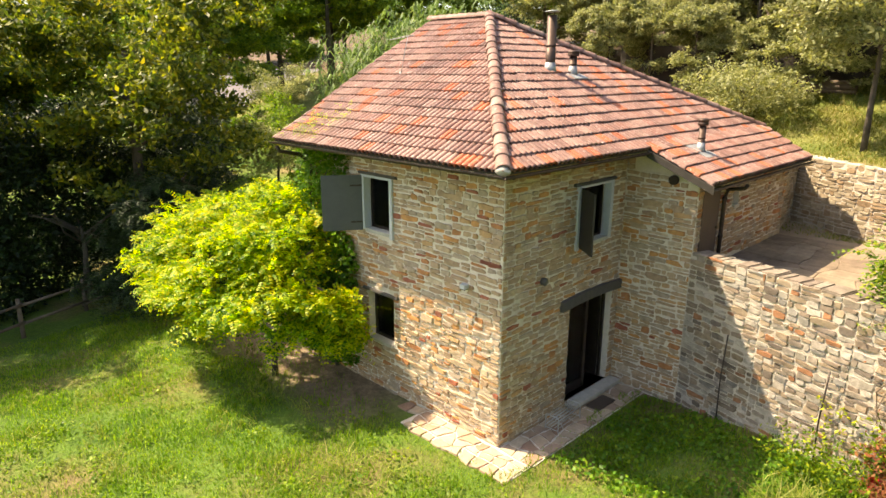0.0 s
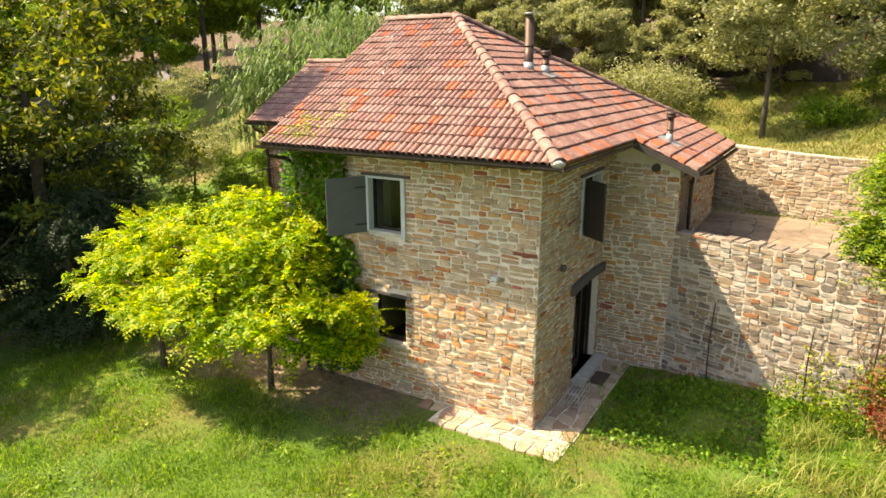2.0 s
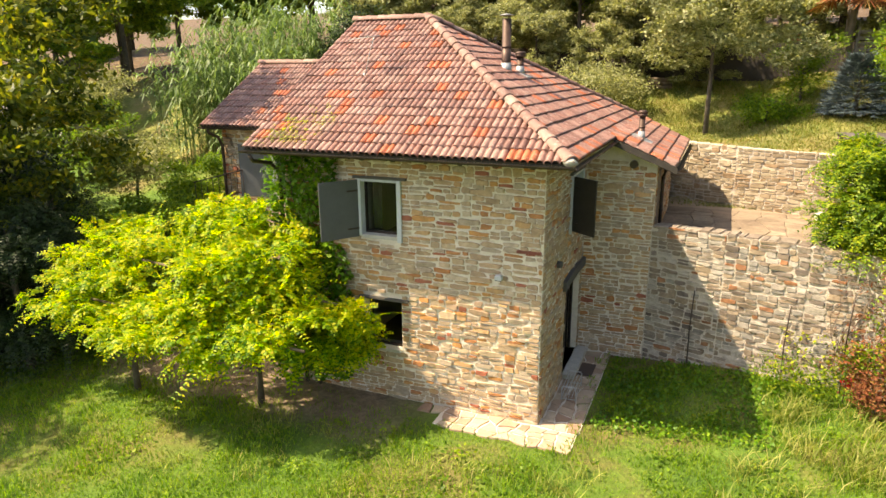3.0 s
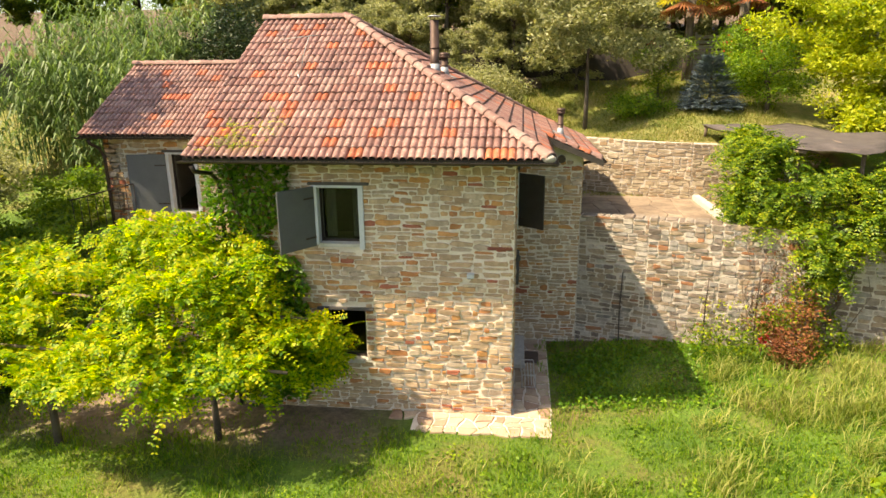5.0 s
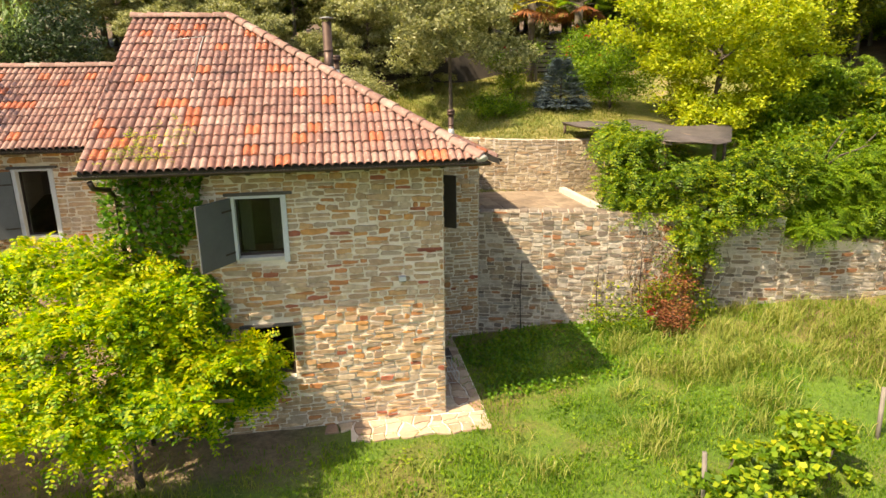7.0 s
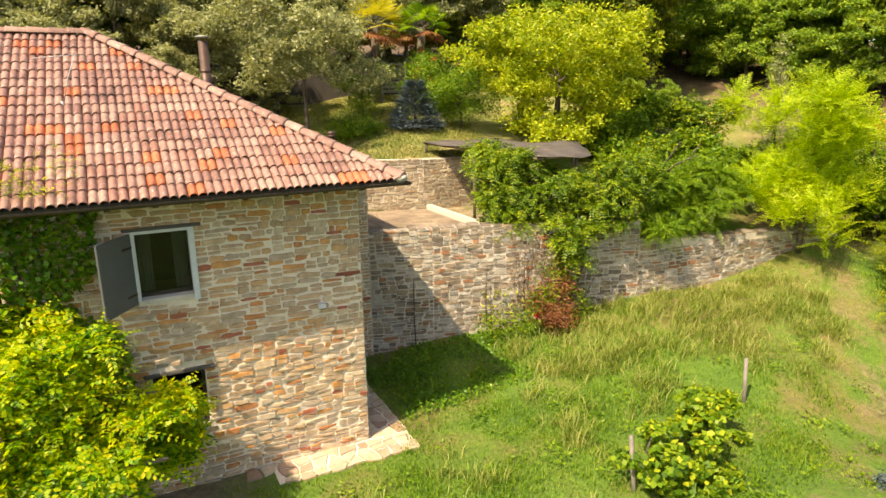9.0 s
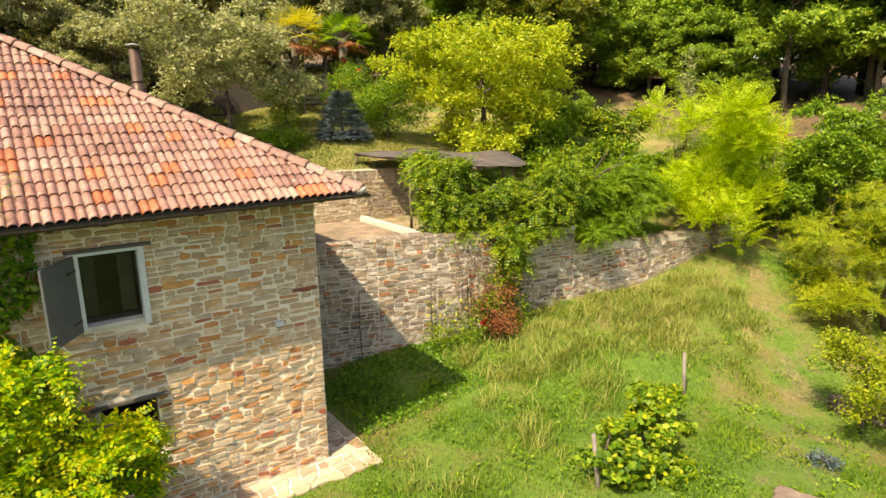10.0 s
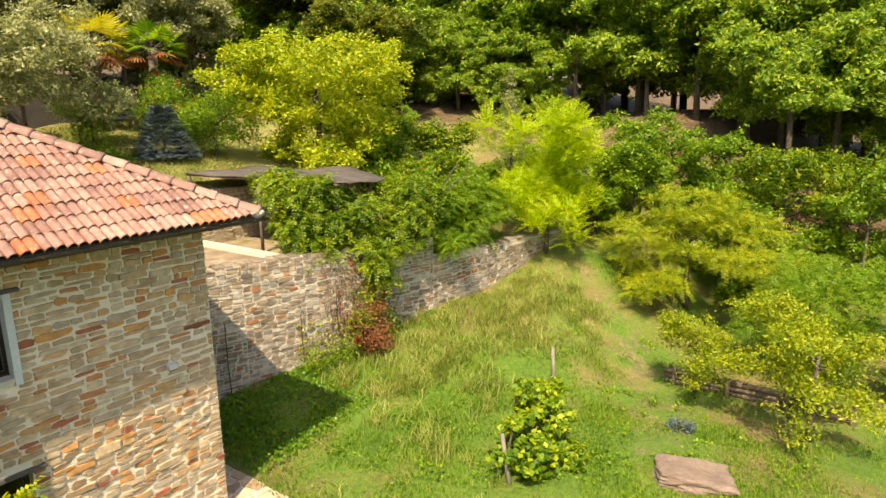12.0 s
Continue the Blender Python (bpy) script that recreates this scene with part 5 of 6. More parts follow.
cloud(climber, "sprays", fronds(c[::9], unit(rng.normal(size=c[::9].shape) * (0.4, 1, 0.6) + (-0.5, 0, 0)), 0.3, 5, 0.07, 0.5), CLIMBER)
for y in (-0.2, 0.15):
    part("stem", tube(bmesh.new(), [(-0.08, y, -0.1), (-0.1, y + 0.1, 1.5), (-0.07, y - 0.1, 3.2), (-0.08, y + 0.15, 5.0)], [0.05, 0.04, 0.03, 0.015], 7), BARK, climber)
# shoots that lie on the roof edge
t = thing("roof_shoots", "pale green climber shoots lying on the roof tiles", "climber", (-0.7, 5.6, 5.5))
c = np.concatenate([np.stack([rng.normal(dx, 0.16, 16), rng.normal(dy, 0.2, 16), np.zeros(16)], -1) for dx, dy in ((0.1, 0.0), (0.35, -0.3), (0.6, -0.35), (0.75, -0.9), (0.12, -0.7))])
c[:, 2] = np.maximum(c[:, 0] + 0.1, 0) * 0.55 + 0.1
cloud(t, "foliage", fronds(c, unit(rng.normal(size=c.shape) * (1, 1, 0.3)), 0.22, 5, 0.06, 0.2), WISTERIA)

# ---- pergola on the terrace ----
perg = thing("pergola", "terrace pergola roofed with dark weathered shade cloth", "pergola", (5.5, -7.5, 3.03))
corners = [(9.75, -5.85), (9.75, -8.4), (6.4, -10.2), (2.7, -7.75), (2.85, -6.15)]
bm = bmesh.new()
cen = (6.2, -7.4)
rings_ = []
for f in (1.0, 0.75, 0.5, 0.25):
    row = []
    for i in range(len(corners)):
        a, b = corners[i], corners[(i + 1) % len(corners)]
        for k in range(5):
            x, y = a[0] + (b[0] - a[0]) * k / 5, a[1] + (b[1] - a[1]) * k / 5
            x, y = cen[0] + (x - cen[0]) * f, cen[1] + (y - cen[1]) * f
            z = 5.24 + 0.04 * math.sin(x * 2.2) + 0.03 * math.sin(y * 3.1 + x) - (0.05 * abs(math.sin(k * 1.26)) if f == 1.0 else 0)
            row.append(bm.verts.new((x - 5.5, y + 7.5, z - 3.03)))
    rings_.append(row)
for a, b in zip(rings_, rings_[1:]):
    for i in range(len(a)):
        bm.faces.new((a[i], a[(i + 1) % len(a)], b[(i + 1) % len(a)], b[i])).smooth = True
bm.faces.new(rings_[-1])
bmesh.ops.recalc_face_normals(bm, faces=bm.faces)
bmesh.ops.solidify(bm, geom=bm.faces[:], thickness=0.015)
part("shade_cloth", bm, CLOTH, perg, "dark grey-brown shade cloth, sagging")
for x, y, z in ((9.65, -5.95, 4.95), (9.6, -8.3, 4.95), (6.4, -10.0, 2.9), (3.15, -7.6, 3.03), (3.2, -6.25, 3.03), (6.2, -6.0, 3.03)):
    part("post", tube(bmesh.new(), [(x - 5.5, y + 7.5, z - 3.03 - 0.1), (x - 5.5, y + 7.5, 2.16)], 0.05, 8), OLDWOOD, perg)
for a, b in (((9.8, -5.95), (2.9, -6.25)), ((9.7, -8.3), (3.0, -7.6)), ((9.65, -5.9), (9.65, -8.4)), ((3.1, -6.1), (3.1, -7.8)), ((6.2, -5.95), (6.4, -10.1))):
    part("beam", tube(bmesh.new(), [(a[0] - 5.5, a[1] + 7.5, 2.14), (b[0] - 5.5, b[1] + 7.5, 2.14)], 0.04, 8), OLDWOOD, perg)

vine = thing("pergola_wisteria", "tangled green wisteria hanging over the terrace wall", "climber", (2.8, -7.4, 3.3))
o = (2.8, -7.4, 3.3)
VL = [(x - o[0], y - o[1], z - o[2], a, b, c) for x, y, z, a, b, c in [(3.5, -5.4, 4.1, 0.7, 0.6, 0.6), (4.3, -5.6, 4.8, 0.6, 0.4, 0.4), (3.7, -5.3, 3.6, 0.5, 0.5, 0.5), (4.4, -5.7, 4.1, 0.6, 0.4, 0.5), (3.0, -6.0, 3.7, 0.4, 0.5, 0.4), (3.0, -6.5, 4.5, 0.7, 0.7, 0.6), (2.6, -7.2, 4.2, 0.7, 0.8, 0.7), (2.5, -8.0, 4.4, 0.7, 0.8, 0.7), (2.3, -8.7, 4.2, 0.7, 0.7, 0.7),
      (2.2, -6.9, 3.5, 0.4, 0.8, 0.5), (2.0, -8.0, 3.6, 0.4, 0.7, 0.4), (3.4, -5.6, 3.6, 0.4, 0.35, 0.4), (2.0, -6.6, 2.8, 0.25, 0.35, 0.5), (2.4, -9.3, 4.7, 0.7, 0.7, 0.6), (3.6, -6.0, 5.1, 0.6, 0.5, 0.25), (5.0, -5.7, 5.25, 0.7, 0.25, 0.15)]]
cloud(vine, "foliage", spray_fronds(tiers(VL, 12, 0.33, 0.45, 6), 4600, 0.40, 6, 0.12, 0.5, 0.15, 0.5, 0.9), VINEGREEN)
for k in range(7):
    y = -0.2 + 0.35 * k - 1.2
    part("stem", tube(bmesh.new(), [(-0.45, y, -2.6 + 0.2 * (k % 3)), (-0.3, y + 0.15, -1.4), (-0.5, y - 0.05, -0.4), (-0.1, y + 0.1, 0.6)], [0.018, 0.022, 0.02, 0.012], 6), BARK, vine)
c, d_ = lumps_points([(-0.75, 0.9, -1.3, 0.25, 0.5, 0.9), (-0.8, 1.7, -1.9, 0.25, 0.5, 0.5), (-0.85, 0.4, -2.0, 0.3, 0.4, 0.5)], 650, 0.8)
tagged(cloud(vine, "runner_foliage", leaves(c, 0.1, 0.4, 0.55), VINEGREEN), kind="stuff")

n = 420
y = rng.uniform(-7.4, -4.4, n)
c = np.stack([wall_x(y) - 0.06 - rng.random(n) * 0.16, y, rng.uniform(0.5, 1.7, n)], -1) - np.array(o)
tagged(cloud(vine, "sparse_foliage", leaves(c, 0.09, 0.4, 0.5), YELLOWLEAF), kind="stuff")
n = 700
y = rng.normal(-6.2, 0.5, n)
c = np.stack([wall_x(y) - 0.06 - rng.random(n) * 0.2, y, rng.uniform(1.0, 3.2, n)], -1) - np.array(o)
tagged(cloud(vine, "dry_foliage", leaves(c, 0.08, 0.6, 0.3), DEADLEAF), kind="stuff")
r = random.Random(31)
for k in range(16):
    y, z = r.uniform(-7.2, -5.0), r.uniform(0.8, 1.6)
    path_ = []
    for q in range(5):
        y += r.uniform(-0.25, 0.25)
        path_.append((float(wall_x(y)) - r.uniform(0.08, 0.2) - o[0], y - o[1], z + 0.42 * q - o[2]))
    part("dry_stem", tube(bmesh.new(), path_, [0.012, 0.012, 0.01, 0.008, 0.006], 5), OLDWOOD, vine)
t = thing("withered_bush", "rusty brown withered bush against the terrace wall", "bush", on_ground(1.75, -6.0))
part("stem", limbs(bmesh.new(), None, 0.6, 0.03, 0.5, 8, 7), BARK, t)
cloud(t, "foliage", clumped(heap(0.55, 1.0, 0.05, 6) + [(0.25, -0.3, 1.3, 0.25, 0.4, 0.6), (0.3, 0.35, 1.0, 0.2, 0.3, 0.5)], 200, 12, 0.13, 0.08, 0.3, 0.45, 0.9), DEADLEAF)
tagged(cloud(t, "runner_foliage", clumped([(0.3, 0.9, 0.5, 0.3, 0.7, 0.5), (0.35, 0.2, 1.1, 0.25, 0.7, 0.5), (0.2, -0.6, 0.5, 0.3, 0.5, 0.5), (0.6, 1.6, 0.5, 0.25, 0.6, 0.5), (0.45, -0.2, 1.7, 0.2, 0.5, 0.5)], 210, 10, 0.1, 0.08, 0.4, 0.5, 0.8), VINEGREEN), kind="stuff")
t = thing("red_blossom", "single red blossom on the wall climber", "flower", (1.95, -5.55, 1.15))
cloud(t, "petals", leaves(rng.normal(size=(40, 3)) * 0.045, 0.09, 0.2, 0.8), REDFLOWER)
part("stalk", tube(bmesh.new(), [(0.1, 0, -0.5), (0.05, 0, -0.2), (0, 0, 0)], 0.008, 5), BARK, t)

# dark cedar whose flat sprays hang over the low wall
t = thing("cedar", "dark green cedar with drooping flat sprays", "tree", on_ground(2.9, -10.6))
part("trunk", limbs(bmesh.new(), None, 2.0, 0.1, 1.4, 9, 15), BARK, t)
CL = [(-0.2, 0.3, 1.5, 1.2, 1.3, 0.9), (-0.5, -0.9, 1.5, 1.0, 1.1, 0.8), (-0.7, 0.6, 0.7, 0.8, 0.9, 0.5), (-0.8, -0.6, 0.8, 0.8, 0.9, 0.5), (-0.5, -1.9, 1.2, 0.8, 0.8, 0.7)]
cloud(t, "foliage", spray_fronds(tiers(CL, 14, 0.4, 0.35, 8), 2900, 0.5, 9, 0.12, 0.3, 0.1, 0.35, 0.9), SHRUBLEAF)


def feathery(name, label, at, lumps, n, length, material, lift=0.5, pairs=10, leaf=0.07, trunk_h=2.5, seed=3, droop=0.25, category="tree", shell=0.6):
    t = thing(name, label, category, at)
    part("trunk", limbs(bmesh.new(), None, trunk_h, 0.09, max(l[3] for l in lumps), 10, seed), BARK, t)
    cloud(t, "foliage", spray_fronds(lumps, n, length, pairs, leaf, droop, lift, 0.3, shell), material)
    return t


# ---- trees and bushes ----
gz = lambda x, y: ground_at(x, y)
feathery("acacia_tree", "feathery bright lime-green tree beside the wall", on_ground(1.2, -14.9), tiers(heap(2.4, 4.9, 0.4, 5, 11), 8, 0.4, 1.0, 9), 3400, 0.75, ACACIA, 0.9, 10, 0.14, shell=0.8)
t = thing("young_cypress", "slim grey-green young cypress", "tree", on_ground(3.6, -16.4, -0.9))
part("trunk", limbs(bmesh.new(), None, 4.2, 0.07, 0.3, 6, 3), BARK, t)
cloud(t, "foliage", clumped([(0, 0, 1.2 + 0.6 * i, 0.75 - 0.09 * i, 0.75 - 0.09 * i, 0.6) for i in range(7)], 500, 10, 0.1, 0.1, -0.3, 0.3), OLIVE)
tree("yellow_tree", "rounded tree with yellowing green leaves", on_ground(9.1, -11.2), 3.4, 0.12, tiers(heap(3.4, 6.3, -0.7, 4, 18), 14, 0.5, 0.6, 4), YELLOWLEAF, 2900, 16, 0.15, 0.15, 4, shell=0.9)
tree("green_shrub", "soft green shrub beside the yellowing tree", on_ground(11.6, -8.4), 1.6, 0.06, heap(1.5, 2.6, 0.1, 8), SHRUBLEAF, 700, 12, 0.15, 0.11, 8)
t_ = tree("olive_tree", "grey-green spreading tree with a slim bare trunk", on_ground(12.4, -2.4), 3.6, 0.075, tiers(heap(2.9, 4.6, 1.5, 3, 12), 11, 0.5, 0.55, 3), OLIVE, 1900, 12, 0.15, 0.15, 3, shell=0.9)
tree("grey_bush", "spreading grey-green bush on the bank", on_ground(14.4, 1.8), 1.2, 0.06, heap(2.1, 2.1, 0.1, 9), OLIVE, 700, 12, 0.18, 0.12, 9)
tree("low_shrub", "low dark green shrub on the bank", on_ground(12.6, -4.2), 0.6, 0.04, heap(1.2, 1.0, 0.0, 10), SHRUBLEAF, 380, 12, 0.16, 0.1, 10)
t_ = tree("oleander_bush", "upright green bush with pink blossom", on_ground(14.4, -5.3), 1.2, 0.04, heap(1.1, 2.3, 0.1, 11), SHRUBLEAF, 420, 12, 0.14, 0.12, 11, 0.25)
cloud(t_, "blossom", leaves(np.array([(0.2, 0.3, 2.1), (-0.3, -0.2, 1.9), (0.5, -0.4, 1.6)]).repeat(14, 0) + rng.normal(size=(42, 3)) * 0.09, 0.1, 0.2, 0.8), REDFLOWER, "pink-red blossom")
t_ = tree("rose_bush", "tall green bush dotted with red blossom", on_ground(14.2, -8.3), 1.8, 0.05, heap(1.6, 2.9, 0.1, 12), SHRUBLEAF, 650, 12, 0.16, 0.11, 12)
c, d_ = lumps_points(heap(1.6, 2.9, 0.1, 12), 26, 0.1)
cloud(t_, "blossom", leaves(c.repeat(12, 0) + rng.normal(size=(26 * 12, 3)) * 0.07, 0.09, 0.2, 0.8), REDFLOWER, "red blossom clusters")
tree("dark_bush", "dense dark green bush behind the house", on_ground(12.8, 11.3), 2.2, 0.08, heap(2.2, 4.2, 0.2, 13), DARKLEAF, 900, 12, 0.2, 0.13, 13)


def spruce(at, height, rad):
    t = thing("blue_spruce", "small conical blue-grey spruce", "tree", at)
    part("trunk", tube(bmesh.new(), [(0, 0, -0.2), (0, 0, height)], [0.08, 0.015], 8), BARK, t)
    b, w_ = [], []
    for i in range(2700):
        f = min(math.floor(rng.random() ** 1.4 * 9) / 9 + rng.random() * 0.05, 1.0)
        rr = rad * (1 - f) ** 0.65 + 0.04
        a = rng.uniform(0, 6.283)
        q = rng.uniform(0.3, 0.85) * rr
        b.append((math.cos(a) * q, math.sin(a) * q, 0.12 + height * 0.93 * f + rng.normal() * 0.05))
        w_.append((math.cos(a + rng.normal() * 0.4), math.sin(a + rng.normal() * 0.4), 0.18 + 0.5 * f))
    cloud(t, "needles", fronds(np.array(b), np.array(w_), 0.3, 8, 0.08, 0.22, 0.4), BLUELEAF)


spruce(on_ground(12.0, -6.6), 1.85, 1.15)


def palm(at, trunk_h, material, label, n=26, size=1.5):
    t = thing("fan_palm", label, "palm", at)
    part("trunk", tube(bmesh.new(), [(0, 0, -0.2), (0.05, 0, trunk_h * 0.5), (0, 0, trunk_h)], [0.17, 0.15, 0.19], 10), BARK, t, "shaggy fibrous brown trunk")
    for i in range(n):
        a, el = i * 2.4, 1.1 - 1.7 * i / n
        way = np.array((math.cos(a) * math.cos(el), math.sin(a) * math.cos(el), math.sin(el)))
        st = way * size * 0.55
        up = unit(np.cross(way, (-math.sin(a), math.cos(a), 0)))
        sd = np.array((-math.sin(a), math.cos(a), 0))
        qs = []
        for k in range(15):
            b = -1.35 + 2.7 * k / 14
            tip = st + (way * math.cos(b) + sd * math.sin(b)) * size * 0.62 - np.array((0, 0, 0.16 * abs(b) + 0.1))
            wv = (sd * math.cos(b) - way * math.sin(b)) * 0.045
            mid = st * 0.45 + tip * 0.55 + up * 0.02
            qs.append(np.stack([st, mid + wv, tip, mid - wv]))
        ob = cloud(t, "leaf", np.array(qs) + (0, 0, trunk_h), material if i < n * 0.75 else DEADLEAF)
        part("leaf_stalk", tube(bmesh.new(), [(0, 0, trunk_h), tuple(st + (0, 0, trunk_h))], 0.012, 4), BARK, ob)


palm(on_ground(16.6, -6.8), 3.4, PALMYELLOW, "fan palm with yellowing leaves and shaggy trunk")
palm(on_ground(15.4, -8.5), 3.5, SHRUBLEAF, "fan palm with fresh green leaves", 22, 1.25)
t = thing("slatted_gate", "grey slatted wooden gate panel", "gate", (17.0, -7.8, gz(17.0, -7.8)), turn=20)
for y in (-0.75, 0.75):
    part("post", boxed(-0.05, 0.05, y - 0.05, y + 0.05, -0.2, 1.85, 0.006), GREYWOOD, t)
for i in range(7):
    part("slat", boxed(-0.025, 0.025, -0.72, 0.72, 0.4 + 0.2 * i, 0.53 + 0.2 * i, 0.004), GREYWOOD, t)
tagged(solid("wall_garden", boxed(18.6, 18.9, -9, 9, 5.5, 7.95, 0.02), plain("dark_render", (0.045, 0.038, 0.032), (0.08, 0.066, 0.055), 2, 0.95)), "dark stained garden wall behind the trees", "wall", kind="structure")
t = thing("log_pile", "small pile of weathered logs on the bank", "log pile", (17.0, 0.2, gz(17, 0.2)))
for i in range(3):
    part("log", tube(bmesh.new(), [(0, -1.1, 0.08 + 0.15 * i), (0.03, 1.1, 0.09 + 0.15 * i)], 0.09, 8), OLDWOOD, t)

# grape vine between two leaning posts
t = thing("grape_vine", "leafy green grape vine on a short row", "vine", on_ground(-3.55, -5.1))
GL = tiers([(-0.45, 1.0, 0.45, 0.75, 0.7, 0.45), (-0.25, 0.3, 0.65, 0.85, 0.8, 0.55), (0.1, -0.5, 0.7, 0.8, 0.8, 0.55), (0.3, -1.3, 0.55, 0.65, 0.7, 0.45), (-0.8, 0.4, 0.2, 0.5, 0.8, 0.3)], 12, 0.26, 0.6, 7)
c, d_ = lumps_points(GL, 4200, 0.9)
cloud(t, "foliage", leaves(c, 0.15, 0.2, 0.85, d_), SHRUBLEAF)
cloud(t, "young_leaves", leaves(c[::4] + d_[::4] * 0.06, 0.13, 0.2, 0.85, d_[::4]), YELLOWLEAF)
for y in (0.8, -0.3, -1.1):
    part("stem", tube(bmesh.new(), [(0, y, -0.1), (0.05, y + 0.1, 0.4), (0, y, 0.9)], [0.03, 0.025, 0.015], 6), BARK, t)
for x, y, dx, dy in ((-3.8, -3.6, 0.12, -0.02), (-2.65, -7.9, 0.05, -0.02)):
    t = thing("vine_post", "weathered grey wooden stake", "post", on_ground(x, y))
    part("stake", tube(bmesh.new(), [(-dx, -dy, -0.2), (0, 0, 0.45), (dx * 0.9, dy * 0.9, 1.05)], [0.045, 0.045, 0.04], 7), GREYWOOD, t)

feathery("layered_tree", "yellow-green tree with flat layered sprays", on_ground(-3.5, -16.7), tiers([tuple(1.22 * q for q in l) for l in [(0, 0, 3.2, 1.4, 1.4, 0.45), (0.9, 0.6, 2.6, 1.5, 1.4, 0.4), (-1.2, -0.2, 2.6, 1.5, 1.4, 0.4), (1.3, 0.5, 1.7, 1.2, 1.2, 0.4), (-0.4, 1.2, 1.8, 1.6, 1.2, 0.45), (-1.8, 0.4, 1.7, 1.3, 1.2, 0.4), (0.3, 1.6, 1.0, 1.2, 0.9, 0.35)]], 13, 0.5, 0.18, 61), 5600, 0.42, LAYERLEAF, 0.05, 6, 0.12, 2.8, 6, 0.25, shell=0.95)
tree("plum_tree", "thin-leaved small fruit tree by the logs", on_ground(-5.5, -10.4), 1.8, 0.05, tiers(heap(1.25, 1.9, 0.7, 16), 9, 0.26, 0.6, 16), LAYERLEAF, 520, 13, 0.1, 0.085, 16, shell=0.9)
tree("fruit_tree", "green and yellowing fruit tree over the beds", on_ground(-8.3, -9.4), 2.2, 0.08, tiers(heap(1.7, 2.6, 0.7, 17), 9, 0.34, 0.6, 17), LAYERLEAF, 850, 14, 0.12, 0.095, 17, shell=0.9)
feathery("sumac_tree", "bright green feathery tree beyond the logs", on_ground(-7.6, -13.6), heap(2.1, 3.2, 0.4, 18, 10), 2600, 0.5, SHRUBLEAF, 0.2, 8, 0.11, 2.2, 8, 0.35)
for i, (x, y, rad, h, mt) in enumerate(((-0.3, -19.8, 2.0, 4.0, SHRUBLEAF), (-2.6, -21.4, 2.3, 5.6, SHRUBLEAF), (-5.6, -22.0, 2.3, 6.2, VINEGREEN), (-8.4, -22.6, 2.2, 6.4, SHRUBLEAF), (-3.4, -24.8, 2.2, 4.2, SHRUBLEAF), (-7.2, -25.6, 2.4, 4.4, VINEGREEN), (0.4, -22.6, 1.9, 4.6, SHRUBLEAF), (-4.0, -20.2, 1.9, 5.0, SHRUBLEAF), (-6.0, -19.0, 2.0, 2.6, SHRUBLEAF), (-10.0, -18.6, 2.4, 3.0, SHRUBLEAF), (-12.2, -22.5, 2.6, 4.0, VINEGREEN), (0.6, -17.8, 1.0, 2.2, SHRUBLEAF), (-11.0, -13.2, 1.8, 2.4, SHRUBLEAF), (4.4, -18.2, 2.0, 3.2, SHRUBLEAF), (7.2, -17.0, 1.9, 3.0, VINEGREEN), (2.4, -20.8, 2.2, 3.4, SHRUBLEAF), (7.4, -12.8, 1.5, 2.0, SHRUBLEAF), (5.2, -12.4, 1.4, 2.0, VINEGREEN), (4.6, -14.6, 1.5, 2.4, SHRUBLEAF), (9.5, -15.0, 1.6, 2.2, SHRUBLEAF))):
    tree("garden_bush", ("leafy green garden bush", "yellow-tinged leafy garden bush")[mt is YELLOWLEAF], on_ground(x, y), h * 0.6, 0.06, tiers(heap(rad, h, 0.1, 30 + i), 10, rad * 0.2, 0.6, i), mt, 760, 13, 0.14, 0.17, 30 + i, shell=0.9, group="garden bushes")
t = thing("red_flowers", "cluster of red blossom beyond the wall", "flower", on_ground(0.87, -17.69))
cloud(t, "petals", leaves(np.array((0, 0, 5.7 - gz(0.87, -17.69))) + rng.normal(size=(90, 3)) * 0.16, 0.12, 0.2, 0.8), REDFLOWER)
part("stalk", tube(bmesh.new(), [(0, 0, -0.1), (0.05, 0, 1.8), (0, 0, 5.7 - gz(0.87, -17.69))], 0.02, 5), BARK, t)
tree("sage_bush", "small silver-grey bush in the grass", on_ground(-5.9, -7.8), 0.25, 0.02, heap(0.3, 0.4, 0, 19), BLUELEAF, 60, 10, 0.05, 0.06, 19)

# log edging and flat rock
t = thing("log_edging", "stacked weathered logs edging a garden bed", "edging", on_ground(-4.5, -11.1))
for i in range(3):
    for k in range(3):
        part("log", tube(bmesh.new(), [(-1.55 * k - 0.02, -0.03 * k + 0.02 * i, 0.08 + 0.14 * i), (-1.55 * k - 0.8, 0.0, 0.09 + 0.145 * i), (-1.55 * k - 1.5, -0.06, 0.07 + 0.14 * i)], [0.075, 0.085, 0.07], 8), OLDWOOD, t)
for k in range(4):
    part("peg", tube(bmesh.new(), [(-0.3 - 1.4 * k, 0.12, -0.2), (-0.3 - 1.4 * k, 0.1, 0.5)], 0.05, 7), OLDWOOD, t)


def boulder(name, label, at, sx, sy, sz, seed, turn=0):
    bm = bmesh.new()
    bmesh.ops.create_icosphere(bm, subdivisions=4, radius=1)
    for v in bm.verts:
        p = v.co.copy()
        m_ = max(abs(p.x), abs(p.y), abs(p.z))
        p = p.lerp(p / m_ , 0.65)
        p *= 1 + 0.16 * noise.noise(p * 1.6 + Vector((seed, 0, 0))) + 0.06 * noise.noise(p * 4.5 + Vector((seed, 3, 0)))
        v.co = (p.x * sx, p.y * sy, p.z * sz)
    ob = solid(name, bm, ROCK)
    ob.matrix_basis = pose(*at, 3, -4, turn)
    return tagged(ob, label, "rock")


